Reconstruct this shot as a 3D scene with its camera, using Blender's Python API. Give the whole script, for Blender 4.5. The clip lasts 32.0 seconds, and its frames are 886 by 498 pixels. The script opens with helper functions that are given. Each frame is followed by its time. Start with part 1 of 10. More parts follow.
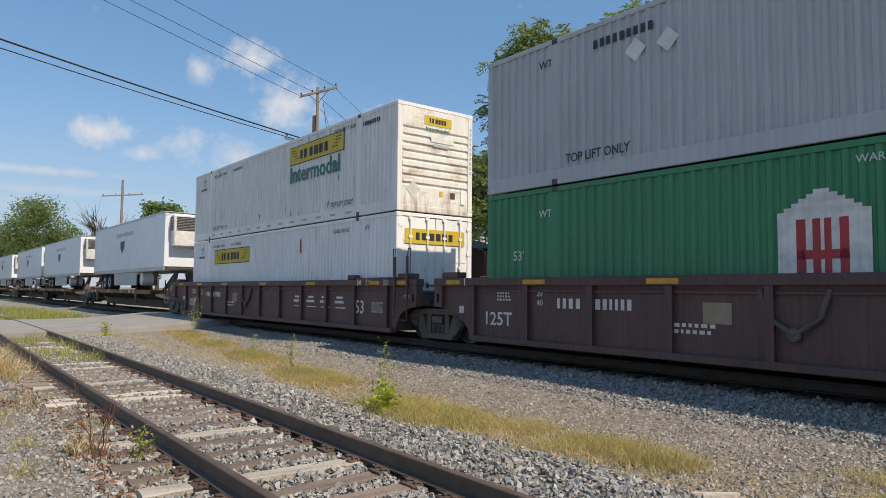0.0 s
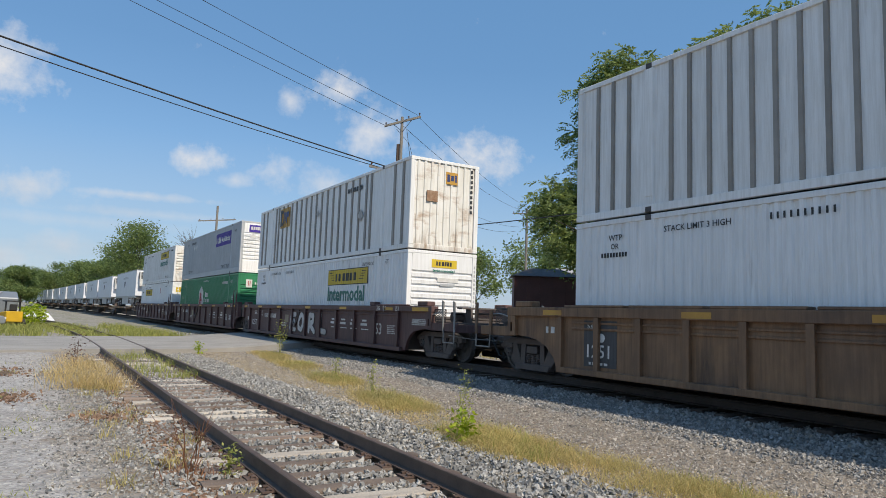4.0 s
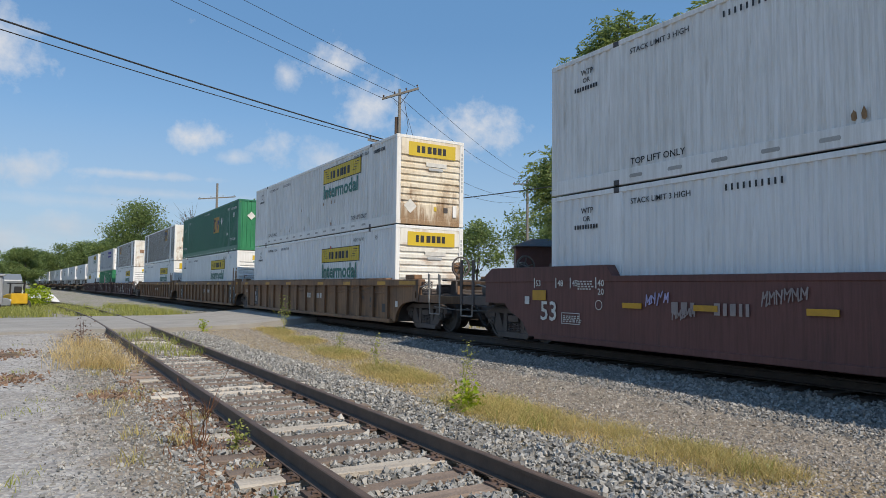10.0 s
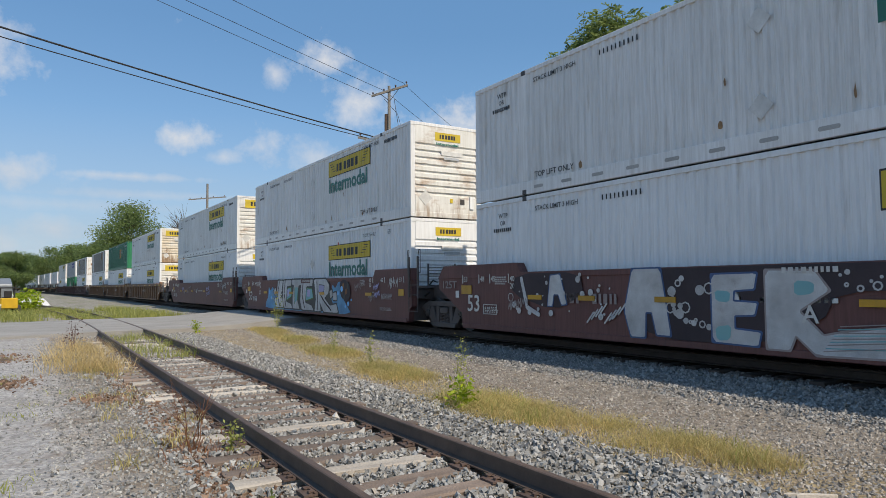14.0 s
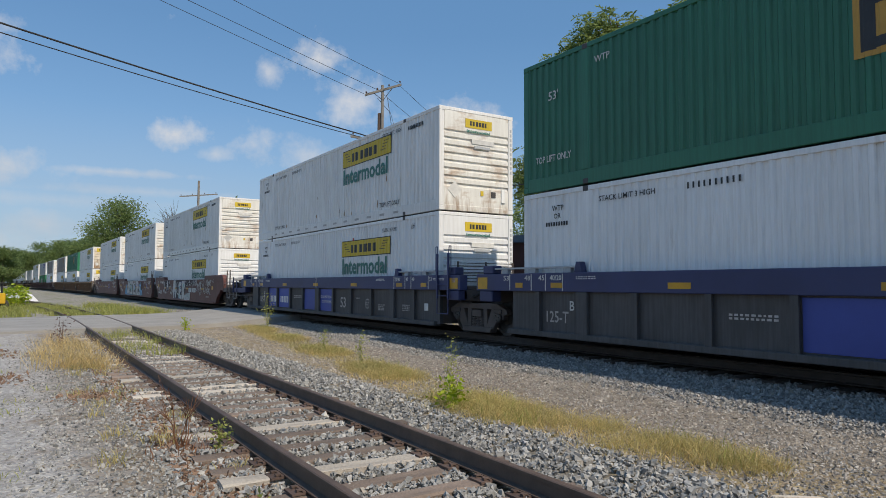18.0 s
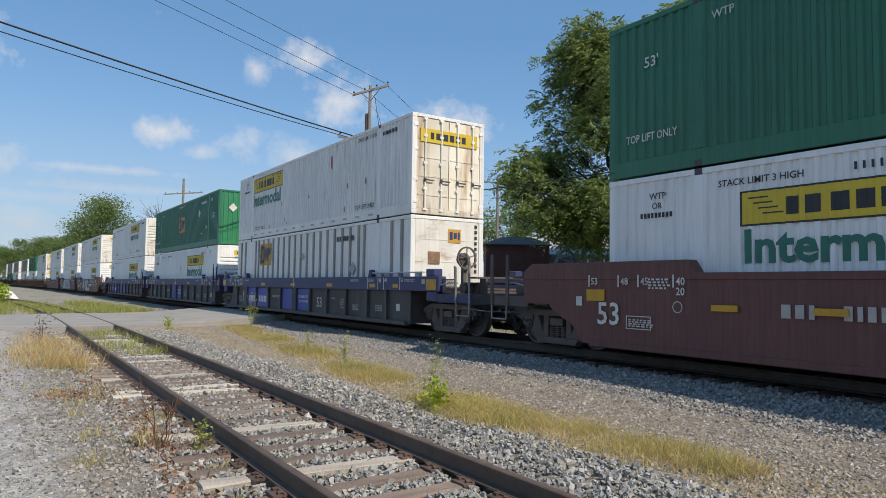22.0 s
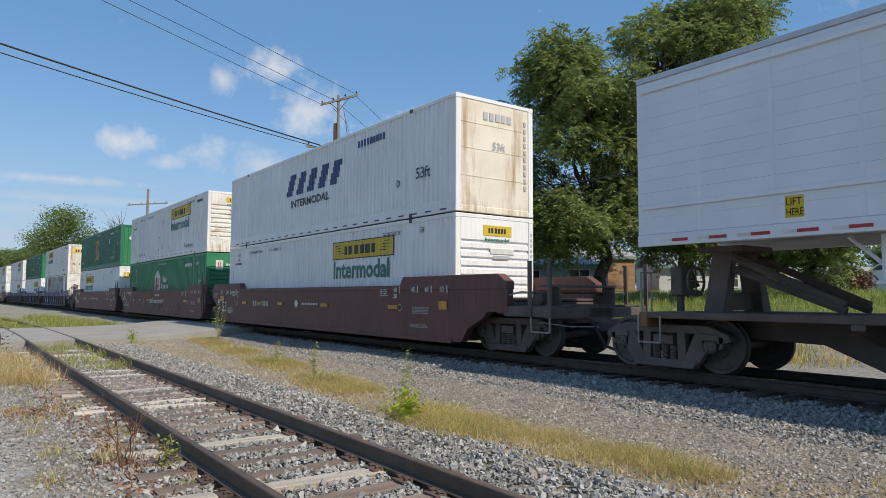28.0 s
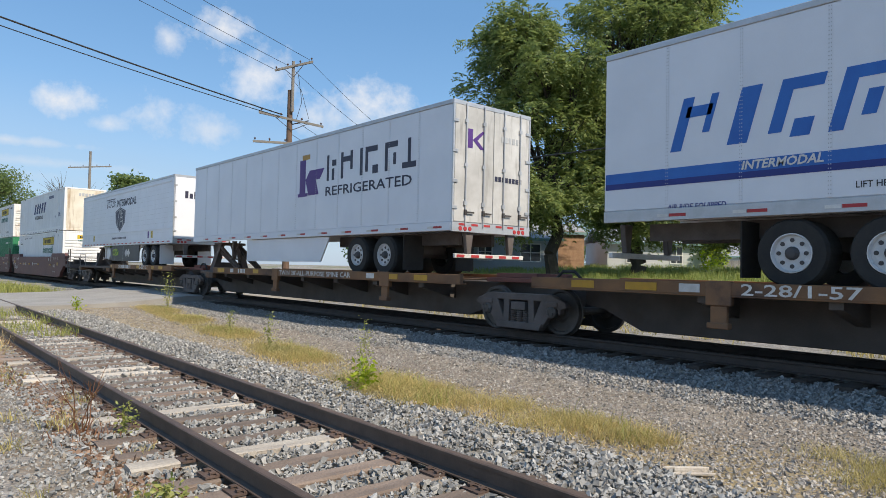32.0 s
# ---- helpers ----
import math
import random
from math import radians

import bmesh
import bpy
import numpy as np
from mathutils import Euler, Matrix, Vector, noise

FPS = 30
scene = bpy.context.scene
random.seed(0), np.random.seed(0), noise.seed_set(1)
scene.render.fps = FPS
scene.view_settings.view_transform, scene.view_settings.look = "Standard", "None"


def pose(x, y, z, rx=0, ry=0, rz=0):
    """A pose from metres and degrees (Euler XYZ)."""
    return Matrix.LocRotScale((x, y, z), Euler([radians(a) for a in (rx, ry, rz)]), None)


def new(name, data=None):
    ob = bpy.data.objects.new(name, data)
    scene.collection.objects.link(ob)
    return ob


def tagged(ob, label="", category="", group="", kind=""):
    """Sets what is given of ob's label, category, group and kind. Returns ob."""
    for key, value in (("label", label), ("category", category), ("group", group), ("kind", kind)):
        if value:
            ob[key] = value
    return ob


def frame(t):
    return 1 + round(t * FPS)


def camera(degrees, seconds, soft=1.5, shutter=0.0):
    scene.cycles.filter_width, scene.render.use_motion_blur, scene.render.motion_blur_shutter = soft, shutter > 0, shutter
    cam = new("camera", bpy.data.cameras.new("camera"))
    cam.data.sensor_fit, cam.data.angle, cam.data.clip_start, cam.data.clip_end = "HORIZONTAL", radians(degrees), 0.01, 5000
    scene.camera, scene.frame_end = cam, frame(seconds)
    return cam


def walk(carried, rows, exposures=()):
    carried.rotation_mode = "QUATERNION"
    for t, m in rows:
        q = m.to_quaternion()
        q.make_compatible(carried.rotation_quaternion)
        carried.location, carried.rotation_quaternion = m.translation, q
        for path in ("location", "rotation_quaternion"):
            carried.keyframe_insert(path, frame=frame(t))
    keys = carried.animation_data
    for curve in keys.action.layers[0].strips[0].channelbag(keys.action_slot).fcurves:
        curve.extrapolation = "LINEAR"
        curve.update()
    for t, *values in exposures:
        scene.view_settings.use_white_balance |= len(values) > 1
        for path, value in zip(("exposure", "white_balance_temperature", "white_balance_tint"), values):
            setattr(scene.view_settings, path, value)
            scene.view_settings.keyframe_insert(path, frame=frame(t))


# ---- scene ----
cam = camera(67.07, 32.0, soft=0.5)
walk(cam, [
    (0, pose(0.015, 0.001, 1.681, 93.625, -0.563, -38.013)),
    (0.5, pose(-0.022, -0.072, 1.682, 92.650, -1.438, -36.978)),
    (1, pose(-0.011, -0.026, 1.683, 92.315, -2.271, -35.959)),
    (1.5, pose(-0.037, -0.033, 1.685, 92.047, -1.511, -32.470)),
    (2, pose(0.044, 0.104, 1.695, 93.205, -0.220, -32.087)),
    (2.5, pose(0.020, 0.090, 1.685, 94.891, -1.148, -32.607)),
    (3, pose(-0.023, 0.008, 1.696, 95.372, -1.353, -32.399)),
    (3.5, pose(-0.026, 0.009, 1.696, 95.999, -1.744, -31.628)),
    (5.5, pose(-0.015, 0.003, 1.683, 93.966, -2.514, -30.847)),
    (6, pose(-0.015, 0.001, 1.694, 93.475, -1.674, -30.228)),
    (6.5, pose(-0.004, 0.018, 1.677, 93.334, -1.988, -30.668)),
    (7, pose(-0.012, -0.007, 1.687, 93.088, -1.033, -30.088)),
    (7.5, pose(-0.001, 0.007, 1.694, 93.479, -1.638, -29.959)),
    (8, pose(-0.017, -0.005, 1.690, 93.542, -1.953, -29.364)),
    (8.5, pose(-0.000, 0.012, 1.686, 93.623, -1.653, -29.753)),
    (9, pose(-0.003, 0.031, 1.684, 93.802, -1.414, -30.208)),
    (9.5, pose(-0.024, -0.016, 1.696, 93.518, -0.880, -30.709)),
    (10, pose(-0.011, -0.011, 1.706, 93.405, -0.678, -31.053)),
    (10.5, pose(-0.011, 0.011, 1.690, 93.315, -0.492, -30.940)),
    (11, pose(-0.012, -0.004, 1.703, 93.498, -0.421, -30.904)),
    (11.5, pose(-0.004, 0.024, 1.695, 93.727, -0.210, -31.157)),
    (12, pose(-0.010, -0.011, 1.709, 93.766, -0.151, -31.488)),
    (12.5, pose(0.008, 0.010, 1.700, 93.798, -0.103, -31.714)),
    (13, pose(-0.003, -0.018, 1.706, 93.413, 0.029, -31.830)),
    (13.5, pose(0.002, -0.016, 1.705, 93.058, 0.211, -31.915)),
    (14, pose(-0.008, -0.011, 1.710, 93.099, 0.391, -31.653)),
    (14.5, pose(-0.007, -0.003, 1.705, 93.083, -0.035, -31.884)),
    (16.5, pose(0.009, 0.004, 1.705, 93.193, 0.431, -31.899)),
    (17, pose(-0.004, 0.001, 1.699, 93.149, 0.177, -31.992)),
    (17.5, pose(0.001, 0.010, 1.701, 93.076, -0.527, -32.313)),
    (18, pose(-0.002, -0.005, 1.704, 93.116, -0.244, -32.402)),
    (18.5, pose(0.002, 0.001, 1.704, 93.126, -0.797, -32.557)),
    (19, pose(-0.006, -0.022, 1.701, 92.753, -0.140, -32.364)),
    (19.5, pose(-0.017, -0.024, 1.680, 92.079, -0.336, -32.032)),
    (20, pose(-0.019, -0.023, 1.699, 91.520, -0.023, -31.749)),
    (20.5, pose(-0.011, 0.011, 1.695, 91.354, 0.022, -32.029)),
    (21, pose(0.007, 0.047, 1.703, 92.053, -1.109, -33.220)),
    (21.5, pose(0.010, 0.012, 1.698, 92.671, -1.093, -33.514)),
    (22, pose(0.013, 0.001, 1.708, 93.234, -0.809, -33.615)),
    (22.5, pose(-0.012, -0.030, 1.713, 93.610, -1.032, -33.849)),
    (23, pose(0.005, -0.006, 1.704, 93.635, -0.994, -33.849)),
    (23.5, pose(0.011, 0.034, 1.705, 94.079, -0.833, -34.116)),
    (24, pose(0.046, 0.083, 1.695, 94.394, -0.631, -35.298)),
    (24.5, pose(0.012, 0.016, 1.701, 94.545, -0.390, -36.034)),
    (25, pose(0.002, -0.011, 1.708, 94.733, -0.556, -35.907)),
    (25.5, pose(0.012, 0.001, 1.712, 94.655, -0.466, -36.045)),
    (27.5, pose(0.022, -0.006, 1.708, 94.109, -0.275, -36.308)),
    (28, pose(0.015, 0.010, 1.712, 94.075, -0.243, -36.183)),
    (28.5, pose(0.025, 0.014, 1.709, 94.465, -0.450, -36.315)),
    (29, pose(0.024, -0.013, 1.709, 94.375, -0.020, -36.513)),
    (29.5, pose(0.012, -0.016, 1.698, 94.113, -0.285, -36.900)),
    (30, pose(0.001, -0.053, 1.697, 93.328, -0.276, -36.915)),
    (30.5, pose(-0.030, -0.001, 1.678, 93.161, -1.227, -34.823)),
    (31, pose(-0.076, 0.118, 1.668, 91.962, -0.160, -39.369)),
    (31.5, pose(-0.146, 0.002, 1.697, 91.024, -1.095, -40.993)),
    (32, pose(-0.152, -0.028, 1.715, 91.724, -1.233, -40.354)),
], [(0.0, 0.21, 7680, 13), (1.0, 0.36, 7480, 12), (2.0, 0.24, 7330, 11), (3.0, 0.20, 7280, 11), (6.0, 0.11, 7180, 11), (7.0, 0.23, 7150, 11), (9.0, 0.16, 7180, 11), (10.0, 0.10, 7180, 11), (11.0, 0.22, 7230, 11), (12.0, 0.12, 7250, 11), (13.0, 0.23, 7280, 11), (14.0, 0.12, 7240, 11), (17.0, 0.14, 7180, 11),
    (18.0, 0.00, 7180, 11), (19.0, 0.16, 7180, 11), (20.0, 0.27, 7230, 11), (21.0, 0.24, 7230, 11), (22.0, 0.18, 7230, 11), (23.0, 0.26, 7280, 11), (24.0, 0.34, 7330, 11), (25.5, 0.32, 7330, 11), (28.0, 0.15, 7180, 11), (30.0, 0.11, 7180, 11), (31.5, 0.33, 7280, 11), (32.0, 0.39, 7280, 11)])

# world: clear summer sky with small clouds, plus large unseen ones added for fill
SUN_WAY = Vector((-0.62, 3.85, -4.15)).normalized()          # the way the sunlight travels
sun_az = math.atan2(-SUN_WAY.x, -SUN_WAY.y)                   # from +y towards +x
sun_el = math.asin(-SUN_WAY.z)
world = bpy.data.worlds.new("world")
scene.world = world
world.use_nodes = True
wt = world.node_tree
wt.nodes.clear()


def wnode(kind, **values):
    n = wt.nodes.new(kind)
    for k, v in values.items():
        if k.startswith("in_"):
            n.inputs[int(k[3:])].default_value = v
    return n


w_out = wnode("ShaderNodeOutputWorld")
w_bg = wnode("ShaderNodeBackground")
sky = wnode("ShaderNodeTexSky")
sky.sky_type = "NISHITA"
sky.sun_disc = False
sky.sun_elevation = sun_el
sky.sun_rotation = sun_az
sky.altitude = 100
sky.air_density = 1.0
sky.dust_density = 0.3
sky.ozone_density = 2.0
w_bg.inputs["Strength"].default_value = 0.146
wt.links.new(w_bg.outputs[0], w_out.inputs[0])
w_tc = wnode("ShaderNodeTexCoord")
w_noise = wnode("ShaderNodeTexNoise")
w_noise.inputs["Scale"].default_value = 27
w_noise.inputs["Detail"].default_value = 7
w_noise.inputs["Roughness"].default_value = 0.62
wt.links.new(w_tc.outputs["Generated"], w_noise.inputs["Vector"])
w_fine = wnode("ShaderNodeTexNoise")
w_fine.inputs["Scale"].default_value = 5
w_fine.inputs["Detail"].default_value = 5
w_map = wnode("ShaderNodeMapping")
w_map.inputs["Scale"].default_value = (1, 1, 5)
wt.links.new(w_tc.outputs["Generated"], w_map.inputs["Vector"])
wt.links.new(w_map.outputs[0], w_fine.inputs["Vector"])


def wmath(op, a, b=None, clamp=False):
    n = wnode("ShaderNodeMath")
    n.operation = op
    n.use_clamp = clamp
    for i, v in enumerate((a, b)):
        if v is None:
            continue
        if isinstance(v, (int, float)):
            n.inputs[i].default_value = v
        else:
            wt.links.new(v, n.inputs[i])
    return n.outputs[0]


# azimuth (from +y to +x) and elevation in degrees, half width and half height, thickness
CLOUDS = [(-3.5, 16.6, 3.2, 2.7, .9), (-1.0, 8.6, 3.4, 1.3, .85), (10.3, 11.8, 2.3, 1.2, .9), (13.4, 10.5, 1.7, .6, .55), (16.5, 11.4, 1.9, 1.9, .75), (21.0, 10.9, 2.6, 1.5, .65), (24.6, 15.4, 2.9, 2.6, .8),
          (21.2, 18.6, 2.6, 1.3, .9), (17.4, 17.2, 1.1, 1.4, .6), (34.0, 13.6, 4.4, 2.4, .95), (29.5, 12.2, 2.2, 1.6, .7),
          (6.0, 8.6, 6.5, .35, .6), (8.0, 7.2, 9.0, .4, .4), (2.0, 6.2, 10.0, .5, .35), (1.5, 4.4, 2.6, 1.0, .6), (-3.0, 3.2, 6.0, 1.4, .6),
          # unseen clouds outside the view, put in to brighten the train's shaded side
          (60, 16, 6, 3, .9), (75, 24, 8, 3, .8), (110, 20, 9, 4, .9), (160, 28, 10, 4, .8), (-28, 20, 8, 4, .9), (-48, 12, 9, 3, .9), (-52, 34, 10, 6, .85), (-78, 20, 12, 5, .9), (-95, 42, 12, 7, .85), (-118, 22, 12, 5, .9), (-150, 30, 11, 6, .8)]
cover = None
for az, el, wd, ht, dense in CLOUDS:
    a, e = radians(az), radians(el)
    c = Vector((math.sin(a) * math.cos(e), math.cos(a) * math.cos(e), math.sin(e)))
    right = Vector((math.cos(a), -math.sin(a), 0))
    up = right.cross(c)
    dots = []
    for axis, half in ((right, wd), (up, ht)):
        n = wnode("ShaderNodeVectorMath")
        n.operation = "DOT_PRODUCT"
        wt.links.new(w_tc.outputs["Generated"], n.inputs[0])
        n.inputs[1].default_value = axis
        q = wmath("DIVIDE", wmath("SUBTRACT", n.outputs["Value"], axis.dot(c)), radians(half))
        dots.append(wmath("MULTIPLY", q, q))
    front = wnode("ShaderNodeVectorMath")
    front.operation = "DOT_PRODUCT"
    wt.links.new(w_tc.outputs["Generated"], front.inputs[0])
    front.inputs[1].default_value = c
    r = wmath("ADD", dots[0], dots[1])
    soft = wmath("SUBTRACT", 1.0, wmath("MULTIPLY", wmath("POWER", r, 0.5), 0.62), True)
    lumpy = wmath("MULTIPLY", wmath("SUBTRACT", wmath("ADD", soft, wmath("MULTIPLY", w_noise.outputs["Fac"], 1.7)), 1.16), 1.2, True)
    lumpy = wmath("MULTIPLY", wmath("MULTIPLY", lumpy, wmath("GREATER_THAN", front.outputs["Value"], 0.5)), dense)
    cover = lumpy if cover is None else wmath("MAXIMUM", cover, lumpy)
w_mix = wnode("ShaderNodeMixRGB")
wt.links.new(cover, w_mix.inputs[0])
w_blue = wnode("ShaderNodeMixRGB")          # summer air: a steadier, deeper blue than the bare sky model
w_blue.inputs[0].default_value = 0.62
wt.links.new(sky.outputs[0], w_blue.inputs[1])
w_blue.inputs[2].default_value = (1.04, 2.66, 5.1, 1)
w_deep = wnode("ShaderNodeMixRGB")          # deeper blue higher up
w_deep.blend_type = "MULTIPLY"
wt.links.new(w_blue.outputs[0], w_deep.inputs[1])
w_deep.inputs[2].default_value = (0.7, 0.78, 0.85, 1)
w_up = wnode("ShaderNodeSeparateXYZ")
wt.links.new(w_tc.outputs["Generated"], w_up.inputs[0])
wt.links.new(wmath("MULTIPLY", wmath("SUBTRACT", w_up.outputs["Z"], 0.06), 3.4, True), w_deep.inputs[0])
wt.links.new(w_deep.outputs[0], w_mix.inputs[1])
w_mix.inputs[2].default_value = (4.7, 4.95, 5.4, 1)
# thin haze near the horizon
sep = wnode("ShaderNodeSeparateXYZ")
wt.links.new(w_tc.outputs["Generated"], sep.inputs[0])
low = wmath("MULTIPLY", wmath("SUBTRACT", 0.24, sep.outputs["Z"], True), 3.8, True)
veil = wmath("MULTIPLY", low, wmath("ADD", wmath("MULTIPLY", w_fine.outputs["Fac"], 0.8), 0.35, True), True)
w_haze = wnode("ShaderNodeMixRGB")
wt.links.new(veil, w_haze.inputs[0])
wt.links.new(w_mix.outputs[0], w_haze.inputs[1])
w_haze.inputs[2].default_value = (2.15, 2.85, 3.9, 1)
wt.links.new(w_haze.outputs[0], w_bg.inputs["Color"])

sun = new("sun", bpy.data.lights.new("sun", "SUN"))
sun.data.energy = 4.0
sun.data.angle = radians(0.55)
sun.data.color = (1.0, 0.935, 0.835)
sun.matrix_world = SUN_WAY.to_track_quat("-Z", "Y").to_matrix().to_4x4()

# ---------------------------------------------------------------- materials
MATS = {}


def surface(name, a, b=None, scale=1.5, rough=0.6, metal=0.0, bump=0.15, grain=60.0, stain=None, stain_amount=0.0,
            streak=(1, 1, 1), random=0.1, fine=0.25, stain_scale=1.2, rust_foot=None, rain=0.0):
    """A painted or natural surface: two tones in blotches, fine grain, stains or streaks, slight relief."""
    if name in MATS:
        return MATS[name]
    m = bpy.data.materials.new(name)
    MATS[name] = m
    m.use_nodes = True
    nt = m.node_tree
    bs = nt.nodes["Principled BSDF"]
    b = b or tuple(c * 0.75 for c in a)
    tc = nt.nodes.new("ShaderNodeTexCoord")
    n1 = nt.nodes.new("ShaderNodeTexNoise")
    n1.inputs["Scale"].default_value = scale
    n1.inputs["Detail"].default_value = 6
    n1.inputs["Roughness"].default_value = 0.6
    nt.links.new(tc.outputs["Object"], n1.inputs["Vector"])
    ramp = nt.nodes.new("ShaderNodeValToRGB")
    ramp.color_ramp.elements[0].position, ramp.color_ramp.elements[1].position = 0.35, 0.68
    ramp.color_ramp.elements[0].color, ramp.color_ramp.elements[1].color = (*a, 1), (*b, 1)
    nt.links.new(n1.outputs["Fac"], ramp.inputs[0])
    col = ramp.outputs[0]
    n2 = nt.nodes.new("ShaderNodeTexNoise")
    n2.inputs["Scale"].default_value = grain
    n2.inputs["Detail"].default_value = 4
    nt.links.new(tc.outputs["Object"], n2.inputs["Vector"])
    if stain and stain_amount:
        mp = nt.nodes.new("ShaderNodeMapping")
        mp.inputs["Scale"].default_value = streak
        nt.links.new(tc.outputs["Object"], mp.inputs["Vector"])
        n3 = nt.nodes.new("ShaderNodeTexNoise")
        n3.inputs["Scale"].default_value = stain_scale
        n3.inputs["Detail"].default_value = 8
        n3.inputs["Roughness"].default_value = 0.65
        nt.links.new(mp.outputs[0], n3.inputs["Vector"])
        r3 = nt.nodes.new("ShaderNodeValToRGB")
        r3.color_ramp.elements[0].position = 0.72 - 0.3 * stain_amount
        r3.color_ramp.elements[1].position = 0.86 - 0.22 * stain_amount
        r3.color_ramp.elements[1].color = (min(1, 0.3 + stain_amount),) * 3 + (1,)
        nt.links.new(n3.outputs["Fac"], r3.inputs[0])
        mx = nt.nodes.new("ShaderNodeMixRGB")
        nt.links.new(r3.outputs[0], mx.inputs[0])
        nt.links.new(col, mx.inputs[1])
        mx.inputs[2].default_value = (*stain, 1)
        col = mx.outputs[0]
    if rust_foot:
        # rust washed up from the lower edge, ragged and streaked
        high, deep = rust_foot
        sp = nt.nodes.new("ShaderNodeSeparateXYZ")
        nt.links.new(tc.outputs["Object"], sp.inputs[0])
        mp4 = nt.nodes.new("ShaderNodeMapping")
        mp4.inputs["Scale"].default_value = (3.2, 3.2, 0.45)
        nt.links.new(tc.outputs["Object"], mp4.inputs["Vector"])
        n4 = nt.nodes.new("ShaderNodeTexNoise")
        n4.inputs["Scale"].default_value, n4.inputs["Detail"].default_value, n4.inputs["Roughness"].default_value = 1.1, 8, 0.7
        nt.links.new(mp4.outputs[0], n4.inputs["Vector"])
        m4 = nt.nodes.new("ShaderNodeMath")
        m4.operation = "MULTIPLY_ADD"
        nt.links.new(n4.outputs["Fac"], m4.inputs[0])
        m4.inputs[1].default_value, m4.inputs[2].default_value = 4.2, high - 2.1
        m5 = nt.nodes.new("ShaderNodeMath")
        m5.operation = "SUBTRACT"
        nt.links.new(m4.outputs[0], m5.inputs[0])
        nt.links.new(sp.outputs["Z"], m5.inputs[1])
        r4 = nt.nodes.new("ShaderNodeValToRGB")
        r4.color_ramp.elements[0].position, r4.color_ramp.elements[1].position = 0.0, 0.75
        r4.color_ramp.elements[1].color = (deep, deep, deep, 1)
        nt.links.new(m5.outputs[0], r4.inputs[0])
        mx4 = nt.nodes.new("ShaderNodeMixRGB")
        nt.links.new(r4.outputs[0], mx4.inputs[0])
        nt.links.new(col, mx4.inputs[1])
        r5 = nt.nodes.new("ShaderNodeValToRGB")
        r5.color_ramp.elements[0].position, r5.color_ramp.elements[1].position = 0.4, 0.62
        r5.color_ramp.elements[0].color, r5.color_ramp.elements[1].color = (0.34, 0.2, 0.09, 1), (0.16, 0.08, 0.035, 1)
        nt.links.new(n2.outputs["Fac"], r5.inputs[0])
        nt.links.new(r5.outputs[0], mx4.inputs[2])
        col = mx4.outputs[0]
    if rain:
        # fine rain streaks
        mp6 = nt.nodes.new("ShaderNodeMapping")
        mp6.inputs["Scale"].default_value = (9, 9, 0.5)
        nt.links.new(tc.outputs["Object"], mp6.inputs["Vector"])
        n6 = nt.nodes.new("ShaderNodeTexNoise")
        n6.inputs["Scale"].default_value, n6.inputs["Detail"].default_value, n6.inputs["Roughness"].default_value = 1.6, 6, 0.7
        nt.links.new(mp6.outputs[0], n6.inputs["Vector"])
        r6 = nt.nodes.new("ShaderNodeValToRGB")
        r6.color_ramp.elements[0].position, r6.color_ramp.elements[1].position = 0.38, 0.6
        r6.color_ramp.elements[0].color = (1 - rain, 1 - rain * 1.08, 1 - rain * 1.2, 1)
        nt.links.new(n6.outputs["Fac"], r6.inputs[0])
        mx6 = nt.nodes.new("ShaderNodeMixRGB")
        mx6.blend_type = "MULTIPLY"
        mx6.inputs[0].default_value = 1.0
        nt.links.new(col, mx6.inputs[1])
        nt.links.new(r6.outputs[0], mx6.inputs[2])
        col = mx6.outputs[0]
    info = nt.nodes.new("ShaderNodeObjectInfo")
    hsv = nt.nodes.new("ShaderNodeHueSaturation")
    add = nt.nodes.new("ShaderNodeMath")
    add.operation = "MULTIPLY_ADD"
    nt.links.new(info.outputs["Random"], add.inputs[0])
    add.inputs[1].default_value, add.inputs[2].default_value = random * 2, 1 - random
    mul = nt.nodes.new("ShaderNodeMath")
    mul.operation = "MULTIPLY_ADD"
    nt.links.new(n2.outputs["Fac"], mul.inputs[0])
    mul.inputs[1].default_value, mul.inputs[2].default_value = fine * 2, 1 - fine
    val = nt.nodes.new("ShaderNodeMath")
    val.operation = "MULTIPLY"
    nt.links.new(add.outputs[0], val.inputs[0])
    nt.links.new(mul.outputs[0], val.inputs[1])
    nt.links.new(val.outputs[0], hsv.inputs["Value"])
    nt.links.new(col, hsv.inputs["Color"])
    nt.links.new(hsv.outputs[0], bs.inputs["Base Color"])
    bs.inputs["Roughness"].default_value = rough
    bs.inputs["Metallic"].default_value = metal
    if bump:
        bp = nt.nodes.new("ShaderNodeBump")
        bp.inputs["Strength"].default_value = bump
        bp.inputs["Distance"].default_value = 0.02
        nt.links.new(n2.outputs["Fac"], bp.inputs["Height"])
        nt.links.new(bp.outputs[0], bs.inputs["Normal"])
    return m


